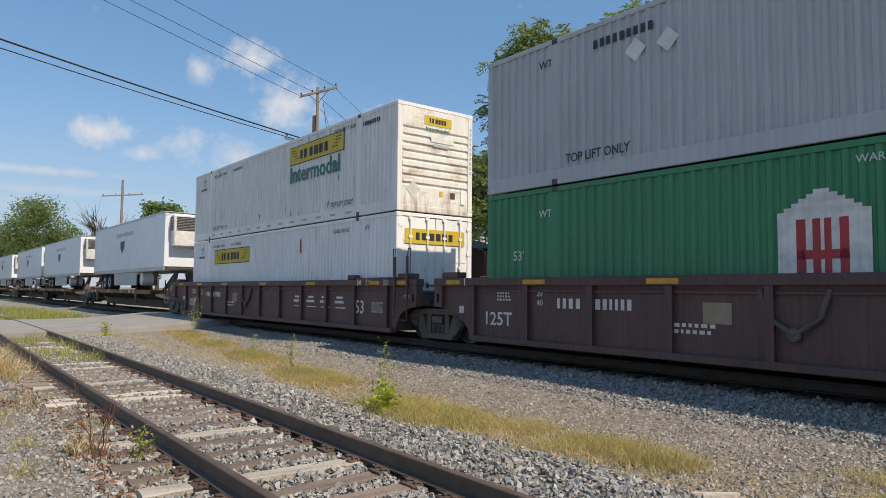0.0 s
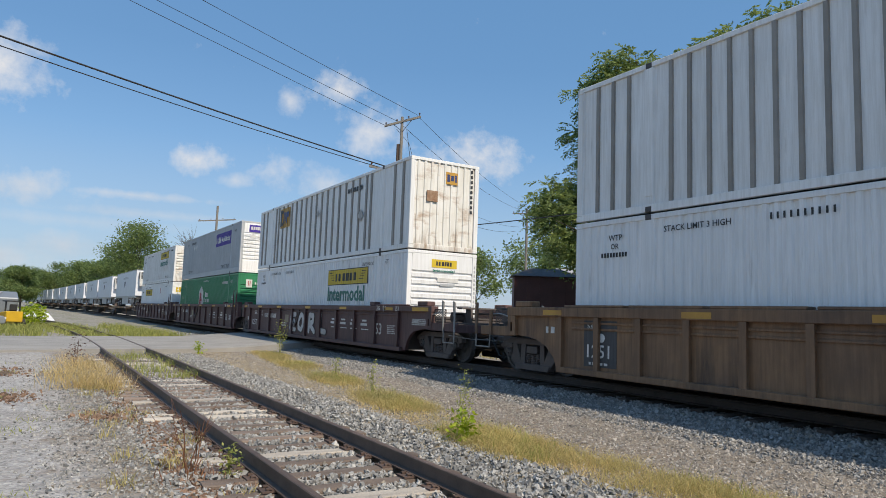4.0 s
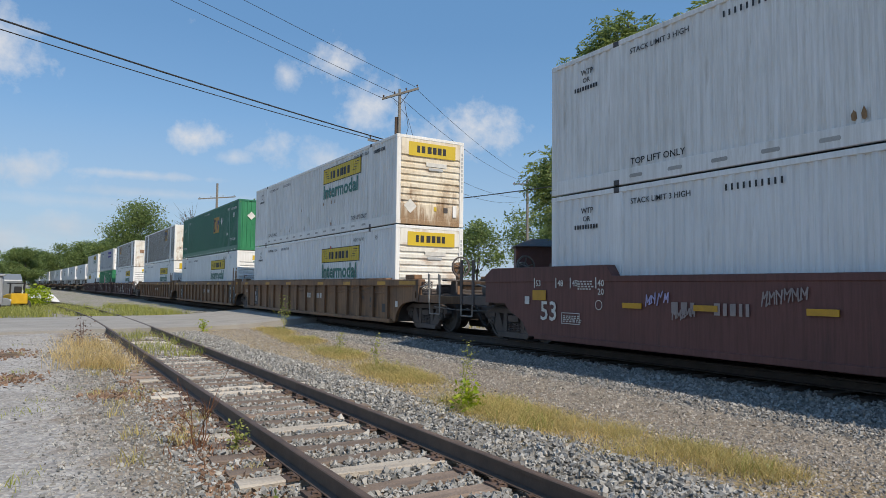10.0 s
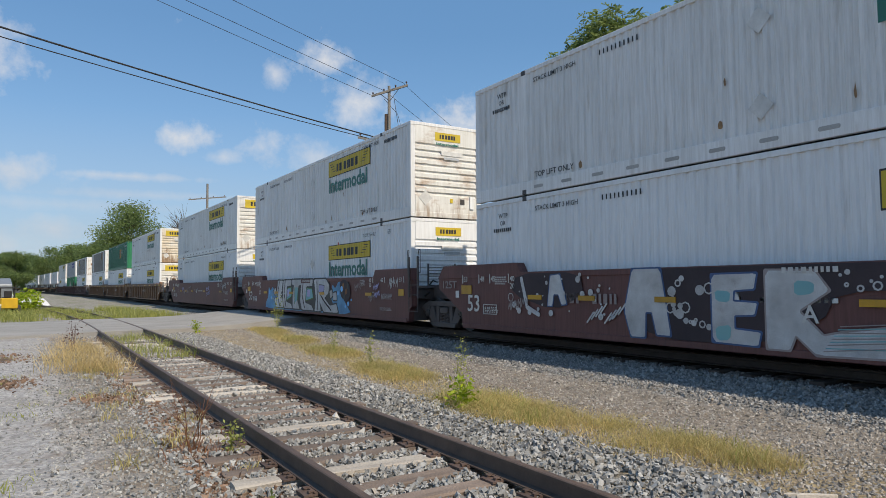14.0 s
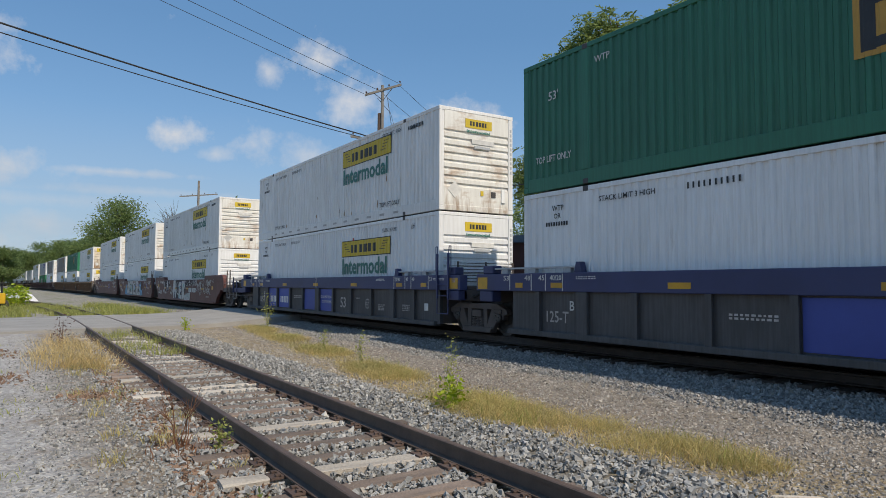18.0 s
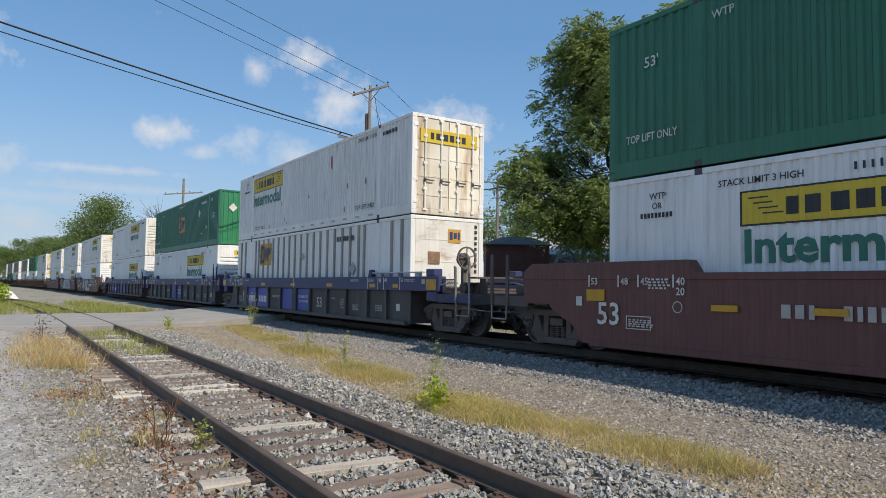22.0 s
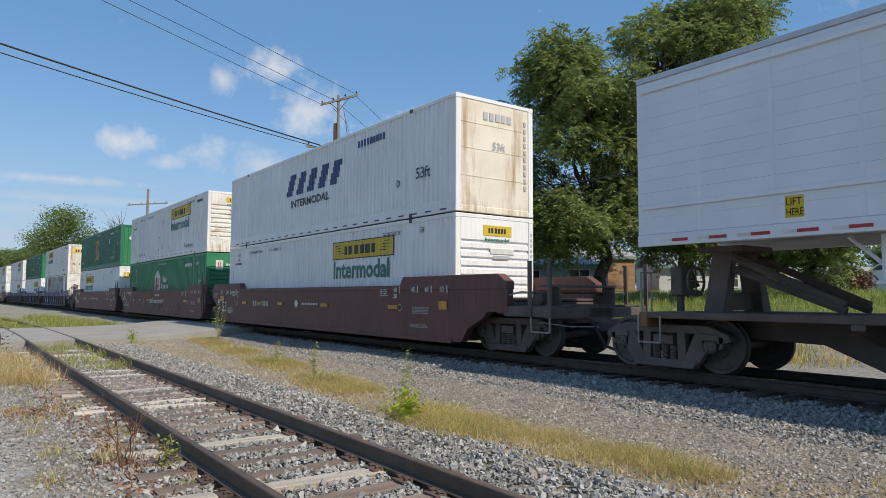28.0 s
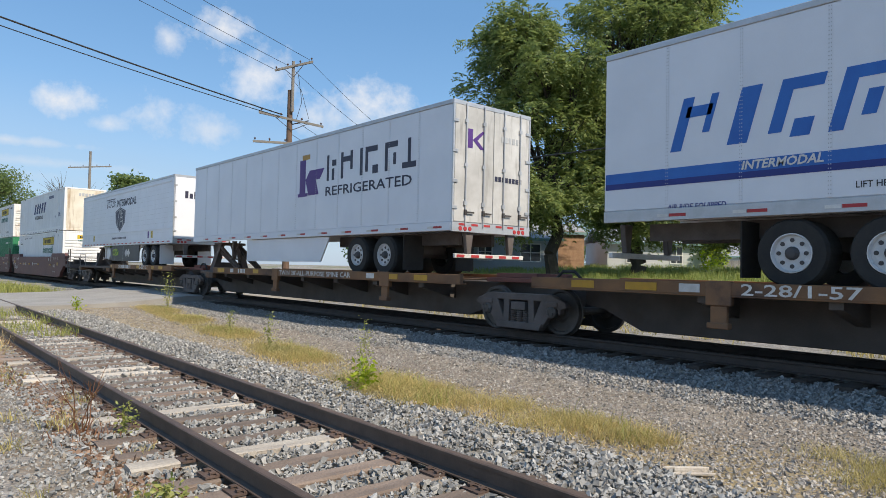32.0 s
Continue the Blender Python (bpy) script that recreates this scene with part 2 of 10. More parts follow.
RUST = (0.16, 0.065, 0.03)
GRIME = (0.09, 0.08, 0.07)
VS = (3, 3, 0.35)          # vertical streaks
M_white = surface("white_paint", (0.8, 0.81, 0.81), (0.73, 0.74, 0.74), 0.5, 0.5, bump=0.04, stain=(0.4, 0.37, 0.33), stain_amount=0.36, streak=VS, fine=0.03, random=0.03, rain=0.1)
M_dull = surface("dull_white_paint", (0.8, 0.795, 0.78), (0.72, 0.715, 0.695), 0.5, 0.5, bump=0.04, stain=(0.4, 0.35, 0.28), stain_amount=0.42, streak=VS, fine=0.03, random=0.04, rain=0.16)
M_end = surface("weathered_white_paint", (0.78, 0.77, 0.73), (0.68, 0.66, 0.6), 0.9, 0.55, bump=0.05, stain=(0.33, 0.17, 0.065), stain_amount=0.68, streak=(0.9, 0.9, 2.2), fine=0.05, random=0.03, stain_scale=0.9, rust_foot=(0.35, 0.75), rain=0.1)
M_ivory = surface("ivory_paint", (0.82, 0.825, 0.815), (0.74, 0.745, 0.73), 0.5, 0.5, bump=0.05, stain=(0.27, 0.22, 0.17), stain_amount=0.3, streak=VS, fine=0.05, random=0.04, rain=0.14)
M_grey = surface("pale_grey_paint", (0.45, 0.47, 0.49), (0.4, 0.42, 0.44), 0.5, 0.5, bump=0.04, stain=(0.25, 0.25, 0.24), stain_amount=0.2, streak=VS, fine=0.03, random=0.03, rain=0.12)
M_green = surface("green_paint", (0.02, 0.165, 0.095), (0.018, 0.142, 0.083), 0.5, 0.45, bump=0.04, stain=(0.03, 0.08, 0.055), stain_amount=0.22, streak=VS, fine=0.05, random=0.05, rain=0.18)
M_green2 = surface("bright_green_paint", (0.025, 0.22, 0.10), (0.022, 0.19, 0.088), 0.5, 0.45, bump=0.04, stain=(0.04, 0.12, 0.07), stain_amount=0.2, streak=VS, fine=0.05, random=0.04, rain=0.15)
M_red = surface("oxide_red_paint", (0.155, 0.06, 0.053), (0.115, 0.047, 0.042), 0.7, 0.6, bump=0.08, stain=(0.055, 0.04, 0.036), stain_amount=0.4, streak=VS, fine=0.1, random=0.05, rain=0.25)
M_maroon = surface("mineral_brown_paint", (0.125, 0.066, 0.062), (0.09, 0.05, 0.047), 0.7, 0.65, bump=0.08, stain=(0.05, 0.038, 0.035), stain_amount=0.42, streak=VS, fine=0.12, random=0.05, rain=0.25)
M_brown = surface("weathered_brown_paint", (0.29, 0.162, 0.084), (0.16, 0.096, 0.062), 0.8, 0.7, bump=0.1, stain=(0.06, 0.043, 0.035), stain_amount=0.62, streak=VS, fine=0.15, random=0.06, rain=0.25)
M_orange = surface("faded_orange_paint", (0.55, 0.3, 0.05), (0.4, 0.2, 0.05), 1.5, 0.6, bump=0.08, stain=(0.1, 0.06, 0.04), stain_amount=0.45, fine=0.15)
M_blue = surface("dark_blue_paint", (0.035, 0.045, 0.125), (0.028, 0.035, 0.095), 0.8, 0.55, bump=0.08, stain=(0.05, 0.05, 0.055), stain_amount=0.3, streak=VS, fine=0.1)
M_blue2 = surface("bright_blue_paint", (0.05, 0.085, 0.36), (0.04, 0.065, 0.28), 0.8, 0.55, bump=0.08, stain=(0.05, 0.05, 0.055), stain_amount=0.2, streak=VS, fine=0.1)
M_coal = surface("dirty_charcoal_paint", (0.095, 0.093, 0.096), (0.065, 0.063, 0.064), 0.8, 0.7, bump=0.1, stain=(0.06, 0.055, 0.05), stain_amount=0.3, streak=VS, fine=0.15, rain=0.25)
M_iron = surface("grimy_cast_iron", (0.125, 0.103, 0.094), (0.08, 0.066, 0.06), 3, 0.7, bump=0.25, stain=(0.06, 0.045, 0.035), stain_amount=0.3, fine=0.2)
M_steel = surface("worn_wheel_steel", (0.1, 0.092, 0.086), (0.06, 0.055, 0.05), 3, 0.6, 0.2, bump=0.1, fine=0.15)
M_casting = surface("dark_corner_steel", (0.07, 0.07, 0.075), (0.05, 0.04, 0.035), 5, 0.6, bump=0.15, stain=RUST, stain_amount=0.3, fine=0.15)
M_yellow = surface("sign_yellow", (0.6, 0.43, 0.03), (0.52, 0.37, 0.03), 1.2, 0.5, bump=0.03, fine=0.06, random=0.06)
M_amber = surface("reflector_amber", (0.55, 0.29, 0.015), (0.42, 0.22, 0.02), 4, 0.4, bump=0.05, fine=0.1, random=0.15)
M_black = surface("black_lettering", (0.018, 0.018, 0.02), (0.03, 0.03, 0.03), 3, 0.5, bump=0.0, fine=0.1, random=0.0)
M_letter_w = surface("white_lettering", (0.66, 0.65, 0.62), (0.5, 0.49, 0.46), 4, 0.6, bump=0.0, fine=0.15, random=0.1)
M_letter_dim = surface("faded_lettering", (0.46, 0.43, 0.41), (0.36, 0.33, 0.31), 4, 0.6, bump=0.0, fine=0.2)
M_letter_g = surface("green_lettering", (0.012, 0.13, 0.10), (0.015, 0.15, 0.115), 3, 0.5, bump=0.0, fine=0.1, random=0.0)
M_letter_b = surface("navy_lettering", (0.02, 0.035, 0.12), (0.03, 0.05, 0.15), 3, 0.5, bump=0.0, fine=0.1, random=0.0)
M_purple = surface("purple_panel", (0.05, 0.022, 0.26), (0.045, 0.02, 0.23), 2, 0.5, bump=0.02, fine=0.05, random=0.0)
M_gold = surface("gold_panel", (0.5, 0.27, 0.045), (0.42, 0.23, 0.04), 3, 0.5, bump=0.02, fine=0.08, random=0.08)
M_redpaint = surface("red_panel", (0.42, 0.03, 0.035), (0.35, 0.03, 0.03), 3, 0.5, bump=0.02, fine=0.06)
M_tyre = surface("black_tyre_rubber", (0.022, 0.022, 0.022), (0.035, 0.033, 0.03), 6, 0.85, bump=0.2, fine=0.2)
M_rim = surface("white_steel_rim", (0.62, 0.63, 0.64), (0.5, 0.5, 0.49), 6, 0.45, 0.0, bump=0.05, stain=(0.2, 0.17, 0.14), stain_amount=0.3, fine=0.08)
M_alu = surface("bare_aluminium", (0.5, 0.51, 0.53), (0.42, 0.43, 0.44), 4, 0.4, 0.5, bump=0.05, fine=0.08)
M_sidewhite = surface("trailer_white_skin", (0.73, 0.75, 0.79), (0.67, 0.69, 0.73), 0.8, 0.4, bump=0.03, stain=(0.42, 0.42, 0.42), stain_amount=0.15, streak=VS, fine=0.03, random=0.03)
M_dirtydoor = surface("dirty_door_white", (0.56, 0.56, 0.55), (0.36, 0.355, 0.34), 0.9, 0.5, bump=0.05, stain=(0.2, 0.19, 0.17), stain_amount=0.6, streak=VS, fine=0.08)

# ---------------------------------------------------------------- mesh helpers


class Shape:
    """Gathers simple solids into one mesh."""

    def __init__(self):
        self.v, self.f = [], []

    def poly(self, pts, faces):
        o = len(self.v)
        self.v += [tuple(p) for p in pts]
        self.f += [tuple(o + i for i in f) for f in faces]
        return self

    def box(self, x0, x1, y0, y1, z0, z1):
        p = [(x, y, z) for x in (x0, x1) for y in (y0, y1) for z in (z0, z1)]
        return self.poly(p, [(0, 1, 3, 2), (4, 6, 7, 5), (0, 4, 5, 1), (2, 3, 7, 6), (0, 2, 6, 4), (1, 5, 7, 3)])

    def prism(self, outline, x0, x1, axis="x"):
        """outline: points (y, z) pushed along x, or (x, z) along y, or (x, y) along z."""
        n = len(outline)
        put = {"x": lambda a, b, c: (c, a, b), "y": lambda a, b, c: (a, c, b), "z": lambda a, b, c: (a, b, c)}[axis]
        p = [put(a, b, x0) for a, b in outline] + [put(a, b, x1) for a, b in outline]
        f = [tuple(range(n))[::-1], tuple(range(n, 2 * n))] + [(i, (i + 1) % n, n + (i + 1) % n, n + i) for i in range(n)]
        return self.poly(p, f)

    def lathe(self, profile, centre, axis="x", n=20, caps=True):
        """profile: (radius, along) turned round an axis."""
        cx, cy, cz = centre
        p = []
        for r, a in profile:
            for i in range(n):
                q = 2 * math.pi * i / n
                c, s = r * math.cos(q), r * math.sin(q)
                p.append({"x": (cx + a, cy + c, cz + s), "y": (cx + c, cy + a, cz + s), "z": (cx + c, cy + s, cz + a)}[axis])
        f = [(k * n + i, k * n + (i + 1) % n, (k + 1) * n + (i + 1) % n, (k + 1) * n + i) for k in range(len(profile) - 1) for i in range(n)]
        if caps:
            f += [tuple(range(n))[::-1], tuple(range((len(profile) - 1) * n, len(profile) * n))]
        return self.poly(p, f)

    def rod(self, a, b, r=0.02, n=8, r2=None):
        a, b = Vector(a), Vector(b)
        d = (b - a).normalized()
        u = d.orthogonal().normalized()
        w = d.cross(u)
        r2 = r if r2 is None else r2
        p = [a + (u * math.cos(2 * math.pi * i / n) + w * math.sin(2 * math.pi * i / n)) * r for i in range(n)]
        p += [b + (u * math.cos(2 * math.pi * i / n) + w * math.sin(2 * math.pi * i / n)) * r2 for i in range(n)]
        return self.poly(p, [(i, (i + 1) % n, n + (i + 1) % n, n + i) for i in range(n)] + [tuple(range(n))[::-1], tuple(range(n, 2 * n))])

    def path(self, pts, r=0.02, n=8):
        for a, b in zip(pts, pts[1:]):
            self.rod(a, b, r, n)
        return self

    def mesh(self, name, bevel=0.0):
        me = bpy.data.meshes.new(name)
        me.from_pydata(self.v, [], self.f)
        if bevel:
            bm = bmesh.new()
            bm.from_mesh(me)
            bmesh.ops.recalc_face_normals(bm, faces=bm.faces)
            bmesh.ops.bevel(bm, geom=bm.edges[:], offset=bevel, segments=1, affect="EDGES", clamp_overlap=True)
            bm.to_mesh(me)
            bm.free()
        me.update()
        return me


CACHE = {}


def shared(key, make):
    if key not in CACHE:
        CACHE[key] = make()
    return CACHE[key]


def part(name, shape, material, parent, label="", bevel=0.0, smooth=False, at=None):
    """One mesh object under a thing or a part."""
    me = shape.mesh(name, bevel) if isinstance(shape, Shape) else shape
    if not me.materials:
        me.materials.append(material)
    if smooth:
        me.shade_smooth()
    ob = new(name, me)
    if parent is not None:
        ob.parent = parent
    if at is not None:
        ob.matrix_basis = at
    if label:
        ob["label"] = label
    return ob


def thing(name, label, category, group="", kind="", m=None):
    ob = new(name)
    ob.empty_display_size = 0.3
    tagged(ob, label, category, group, kind)
    if m is not None:
        ob.matrix_basis = m
    return ob


def letters(text, size, fit_width=None):
    """Flat lettering as a mesh in its own plane: x along the line, y up, from the lower left corner."""
    def make():
        cu = bpy.data.curves.new("lettering", "FONT")
        cu.body = text
        cu.size = 1.0
        cu.offset = 0.03 if len(text) == 10 else 0.012
        cu.resolution_u = 2
        ob = new("lettering", cu)
        me = bpy.data.meshes.new_from_object(ob.evaluated_get(bpy.context.evaluated_depsgraph_get()))
        bpy.data.objects.remove(ob)
        co = np.empty(len(me.vertices) * 3)
        me.vertices.foreach_get("co", co)
        co = co.reshape(-1, 3)
        co[:, :2] -= co[:, :2].min(0)
        return co, [tuple(p.vertices) for p in me.polygons]
    co, faces = shared(("letters", text), make)
    co = co.copy()
    k = size / 0.72                                  # capital height
    co[:, 1] *= k
    co[:, 0] *= (fit_width / co[:, 0].max()) if fit_width else k
    return co, faces

# ---------------------------------------------------------------- containers
CL, CW, CH = 16.15, 2.6, 2.94       # 53 ft container
HALF = CW / 2


RIB = {"rib": 0.6, "ribs": 0.42}     # spacing of the wall posts


def wall_profile(style):
    """Depth of the side wall behind its outer plane, along the container."""
    def make():
        pts = []
        for a, b in ((0.17, 1.88), (2.08, CL - 2.08), (CL - 1.88, CL - 0.17)):
            pts += [(a, 0.0), (a + 0.02, 0.0)]
            if style == "corr":
                n = max(1, round((b - a) / 0.205))
                p = (b - a - 0.04) / n
                for i in range(n):
                    y = a + 0.02 + i * p
                    pts += [(y + 0.06, 0.0), (y + 0.09, 0.036), (y + p - 0.04, 0.036), (y + p - 0.01, 0.0)]
            else:
                n = max(1, round((b - a) / RIB[style]))
                p = (b - a - 0.04) / n
                for i in range(n):
                    y = a + 0.02 + i * p
                    pts += [(y + 0.01, 0.034), (y + p - 0.01, 0.034)]
            pts += [(b - 0.001, 0.0)]
        return np.array(pts)
    return shared(("profile", style), make)


def side_wall_mesh(style, side):
    def make():
        pr = wall_profile(style)
        s = Shape()
        z0, z1 = (0.3 if style == "corr" else 0.15), CH - 0.1
        n = len(pr)
        x = -1 if side < 0 else 1
        p = []
        for y, d in pr:
            p += [(x * (HALF - 0.012 - d), y, z0), (x * (HALF - 0.012 - d), y, z1), (x * (HALF - 0.09), y, z0), (x * (HALF - 0.09), y, z1)]
        f = []
        for i in range(n - 1):
            a, b = 4 * i, 4 * i + 4
            f += [(a, b, b + 1, a + 1), (a + 2, a + 3, b + 3, b + 2), (a, a + 2, b + 2, b), (a + 1, b + 1, b + 3, a + 3)]
        f += [(0, 1, 3, 2), (4 * n - 4, 4 * n - 2, 4 * n - 1, 4 * n - 3)]
        s.poly(p, f)
        return s.mesh("side_wall")
    return shared(("side", style, side), make)


def end_wall_mesh(style):
    """The wall at the trailing end, at y = 0: level ribs, upright ribs or plain."""
    def make():
        s = Shape()
        xa, xb = -HALF + 0.17, HALF - 0.17
        if style == "level":
            z, pts = 0.16, [(0.0, 0.16)]
            n, lo, hi = 7, 0.72, CH - 0.7
            p = (hi - lo) / n
            pts = [(0.015, 0.16), (0.015, lo - 0.04), (0.06, lo - 0.02)]
            for i in range(n):
                z = lo + i * p
                pts += [(0.06, z + 0.05), (0.014, z + 0.075), (0.014, z + p - 0.03), (0.06, z + p - 0.01)]
            pts += [(0.06, hi + 0.04), (0.014, hi + 0.065), (0.014, CH - 0.1), (0.1, CH - 0.1), (0.1, 0.16)]
            s.prism(pts, xa, xb, "x")
        elif style == "upright":
            n = 9
            p = (xb - xa) / n
            pts = []
            for i in range(n):
                x = xa + i * p
                pts += [(x, 0.05), (x + p * 0.28, 0.05), (x + p * 0.34, 0.015), (x + p * 0.62, 0.015), (x + p * 0.68, 0.05)]
            pts += [(xb, 0.05), (xb, 0.1), (xa, 0.1)]
            s.prism(pts, 0.16, CH - 0.1, "z")
        else:
            s.box(xa, xb, 0.02, 0.1, 0.16, CH - 0.1)
            for z in (0.9, 1.6, 2.25):
                s.box(xa, xb, 0.012, 0.02, z, z + 0.02)
        return s.mesh("end_wall")
    return shared(("end", style), make)


def on_side(co, faces, left, foot, style):
    """Lettering laid over the side wall, nearly level with its outer ridges; left: the y of its first letter, foot: z."""
    me = bpy.data.meshes.new("lettering")
    me.from_pydata([(-HALF + 0.006, left - u, foot + v) for u, v, _ in co], [], faces)
    return me


def side_text(ob, text, left, foot, size, material, style="corr", width=None, name="lettering"):
    co, faces = letters(text, size, width)
    me = shared(("st", text, left, foot, size, style, width, material.name), lambda: on_side(co, faces, left, foot, style))
    return part(name, me, material, ob)


def side_panel(ob, left, right, z0, z1, material, style="corr", lift=0.004, name="sign"):
    """A painted panel that follows the wall's corrugation; left > right along y."""
    def make():
        pr = wall_profile(style)
        ys = sorted({right, left, *[y for y in pr[:, 0] if right < y < left]})
        s = Shape()
        p = []
        for y in ys:
            x = -HALF + 0.012 + 0.45 * np.interp(y, pr[:, 0], pr[:, 1]) - lift
            p += [(x, y, z0), (x, y, z1)]
        s.poly(p, [(2 * i, 2 * i + 1, 2 * i + 3, 2 * i + 2) for i in range(len(ys) - 1)])
        return s.mesh(name)
    return part(name, shared(("sp", left, right, z0, z1, style, lift, material.name), make), material, ob)


def end_panel(ob, x0, x1, z0, z1, material, lift=0.004, name="sign"):
    s = Shape().box(x0, x1, 0.008 - lift, 0.013, z0, z1)
    return part(name, shared(("ep", x0, x1, z0, z1, lift, material.name), lambda: s.mesh(name)), material, ob)


def end_text(ob, text, x, z, size, material, width=None, name="lettering"):
    def make():
        co, faces = letters(text, size, width)
        me = bpy.data.meshes.new(name)
        me.from_pydata([(x + u, -0.004, z + v) for u, v, _ in co], [], faces)
        return me
    return part(name, shared(("et", text, x, z, size, width, material.name), make), material, ob)


def diamond(ob, y, z, r, style="corr", material=None):
    def make():
        s = Shape()
        x = -HALF + 0.002
        s.poly([(x, y + r, z), (x, y, z + r), (x, y - r, z), (x, y, z - r), (x + 0.006, y + r, z), (x + 0.006, y, z + r), (x + 0.006, y - r, z), (x + 0.006, y, z - r)],
               [(0, 1, 2, 3), (7, 6, 5, 4), (0, 4, 5, 1), (1, 5, 6, 2), (2, 6, 7, 3), (3, 7, 4, 0)])
        return s.mesh("placard")
    return part("placard", shared(("dia", y, z, r), make), material or M_letter_w, ob, "worn white diamond placard")


def end_diamond(ob, x, z, r):
    def make():
        y = 0.004
        s = Shape().poly([(x + r, y, z), (x, y, z + r), (x - r, y, z), (x, y, z - r), (x + r, y + .008, z), (x, y + .008, z + r), (x - r, y + .008, z), (x, y + .008, z - r)],
                         [(0, 1, 2, 3), (7, 6, 5, 4), (0, 4, 5, 1), (1, 5, 6, 2), (2, 6, 7, 3), (3, 7, 4, 0)])
        return s.mesh("placard")
    return part("placard", shared(("edia", x, z, r), make), M_letter_w, ob, "worn white diamond placard")


def dashes(ob, left, z, n, h, w, gap, material, style="corr", name="marking"):
    """A row of short bars for writing that cannot be read."""
    def make():
        s = Shape()
        for k in range(n):
            y = left - k * (w + gap)
            s.box(-HALF + 0.006, -HALF + 0.01, y - w, y, z, z + h)
        return s.mesh(name)
    part(name, shared(("da", left, z, n, h, w, gap, material.name), make), material, ob)["kind"] = "stuff"


def container(label, paint, end="level", style="corr", endpaint=None, rods=M_end, group="containers on the train", high=False):
    ob = thing("shipping_container", label, "container", group)
    endpaint = endpaint or paint
    for side in (-1, 1):
        w = new("side_wall", shared(("sidep", style, side, paint.name), lambda: side_wall_mesh(style, side).copy()))
        w.parent = ob
        if not w.data.materials:
            w.data.materials.append(paint)
        for z0, z1, nm, inset in ((0.0, 0.3 if style == "corr" else 0.15, "bottom_rail", 0.0), (CH - 0.1, CH, "top_rail", 0.0)):
            a, b = sorted((side * (HALF - 0.1), side * (HALF - inset)))
            part(nm, shared((nm, side, paint.name, style == "corr"), lambda: Shape().box(a, b, 0.17, CL - 0.17, z0, z1).mesh(nm, 0.008)), paint, ob)
        a, b = sorted((side * (HALF - 0.16), side * HALF))
        for y0, y1 in ((0, 0.17), (CL - 0.17, CL)):
            mt = paint
            part("corner_post", shared(("post", side, y0, mt.name), lambda: Shape().box(a, b, y0, y1, 0.12, CH - 0.12).mesh("corner_post", 0.012)), mt, ob)
            for z0, z1 in ((0, 0.12), (CH - 0.12, CH)):
                a2, b2 = sorted((side * (HALF - 0.17), side * (HALF + 0.004)))
                part("corner_casting", shared(("cc", side, y0, z0, mt.name), lambda: Shape().box(a2, b2, y0 - 0.003, y1 + 0.003, z0, z1).mesh("corner_casting", 0.01)), mt, ob)
        for y in (1.98, CL - 1.98):
            a, b = sorted((side * (HALF - 0.1), side * (HALF - 0.002)))
            part("side_post", shared(("spost", side, y, paint.name), lambda: Shape().box(a, b, y - 0.1, y + 0.1, 0.302, CH - 0.1).mesh("side_post", 0.01)), paint, ob)
            a3, b3 = sorted((side * (HALF - 0.12), side * (HALF + 0.006)))
            for z0, z1 in ((0, 0.115), (CH - 0.115, CH + 0.002)):
                part("corner_casting", shared(("mc", side, y, z0), lambda: Shape().box(a3, b3, y - 0.08, y + 0.08, z0, z1).mesh("corner_casting", 0.012)), M_casting, ob, "dark steel lifting casting")
    for k in range(13):
        part("rail_slot", shared(("slot",), lambda: Shape().prism([(-0.16, 0.13), (-0.14, 0.11), (0.14, 0.11), (0.16, 0.13), (0.16, 0.16), (0.14, 0.18), (-0.14, 0.18), (-0.16, 0.16)], -HALF - 0.003, -HALF + 0.002).mesh("rail_slot")), M_slot, ob, at=pose(0, 2.5 + k * 0.93, 0)) if high else None
    part("roof", shared(("roof", paint.name), lambda: Shape().box(-HALF + 0.1, HALF - 0.1, 0.1, CL - 0.1, CH - 0.05, CH - 0.02).mesh("roof")), paint, ob)
    part("floor", shared(("cfloor",), lambda: Shape().box(-HALF + 0.1, HALF - 0.1, 0.1, CL - 0.1, 0.06, 0.14).mesh("floor")), M_iron, ob)
    part("front_wall", shared(("front", paint.name), lambda: Shape().box(-HALF + 0.16, HALF - 0.16, CL - 0.1, CL - 0.03, 0.12, CH - 0.1).mesh("front_wall")), paint, ob)
    for z0, z1, nm in ((0.0, 0.16, "end_sill"), (CH - 0.1, CH, "end_header")):
        part(nm, shared((nm, endpaint.name, paint.name), lambda: Shape().box(-HALF + 0.16, HALF - 0.16, 0.004, 0.13, z0, z1).mesh(nm, 0.01)), endpaint if z0 == 0 else paint, ob)
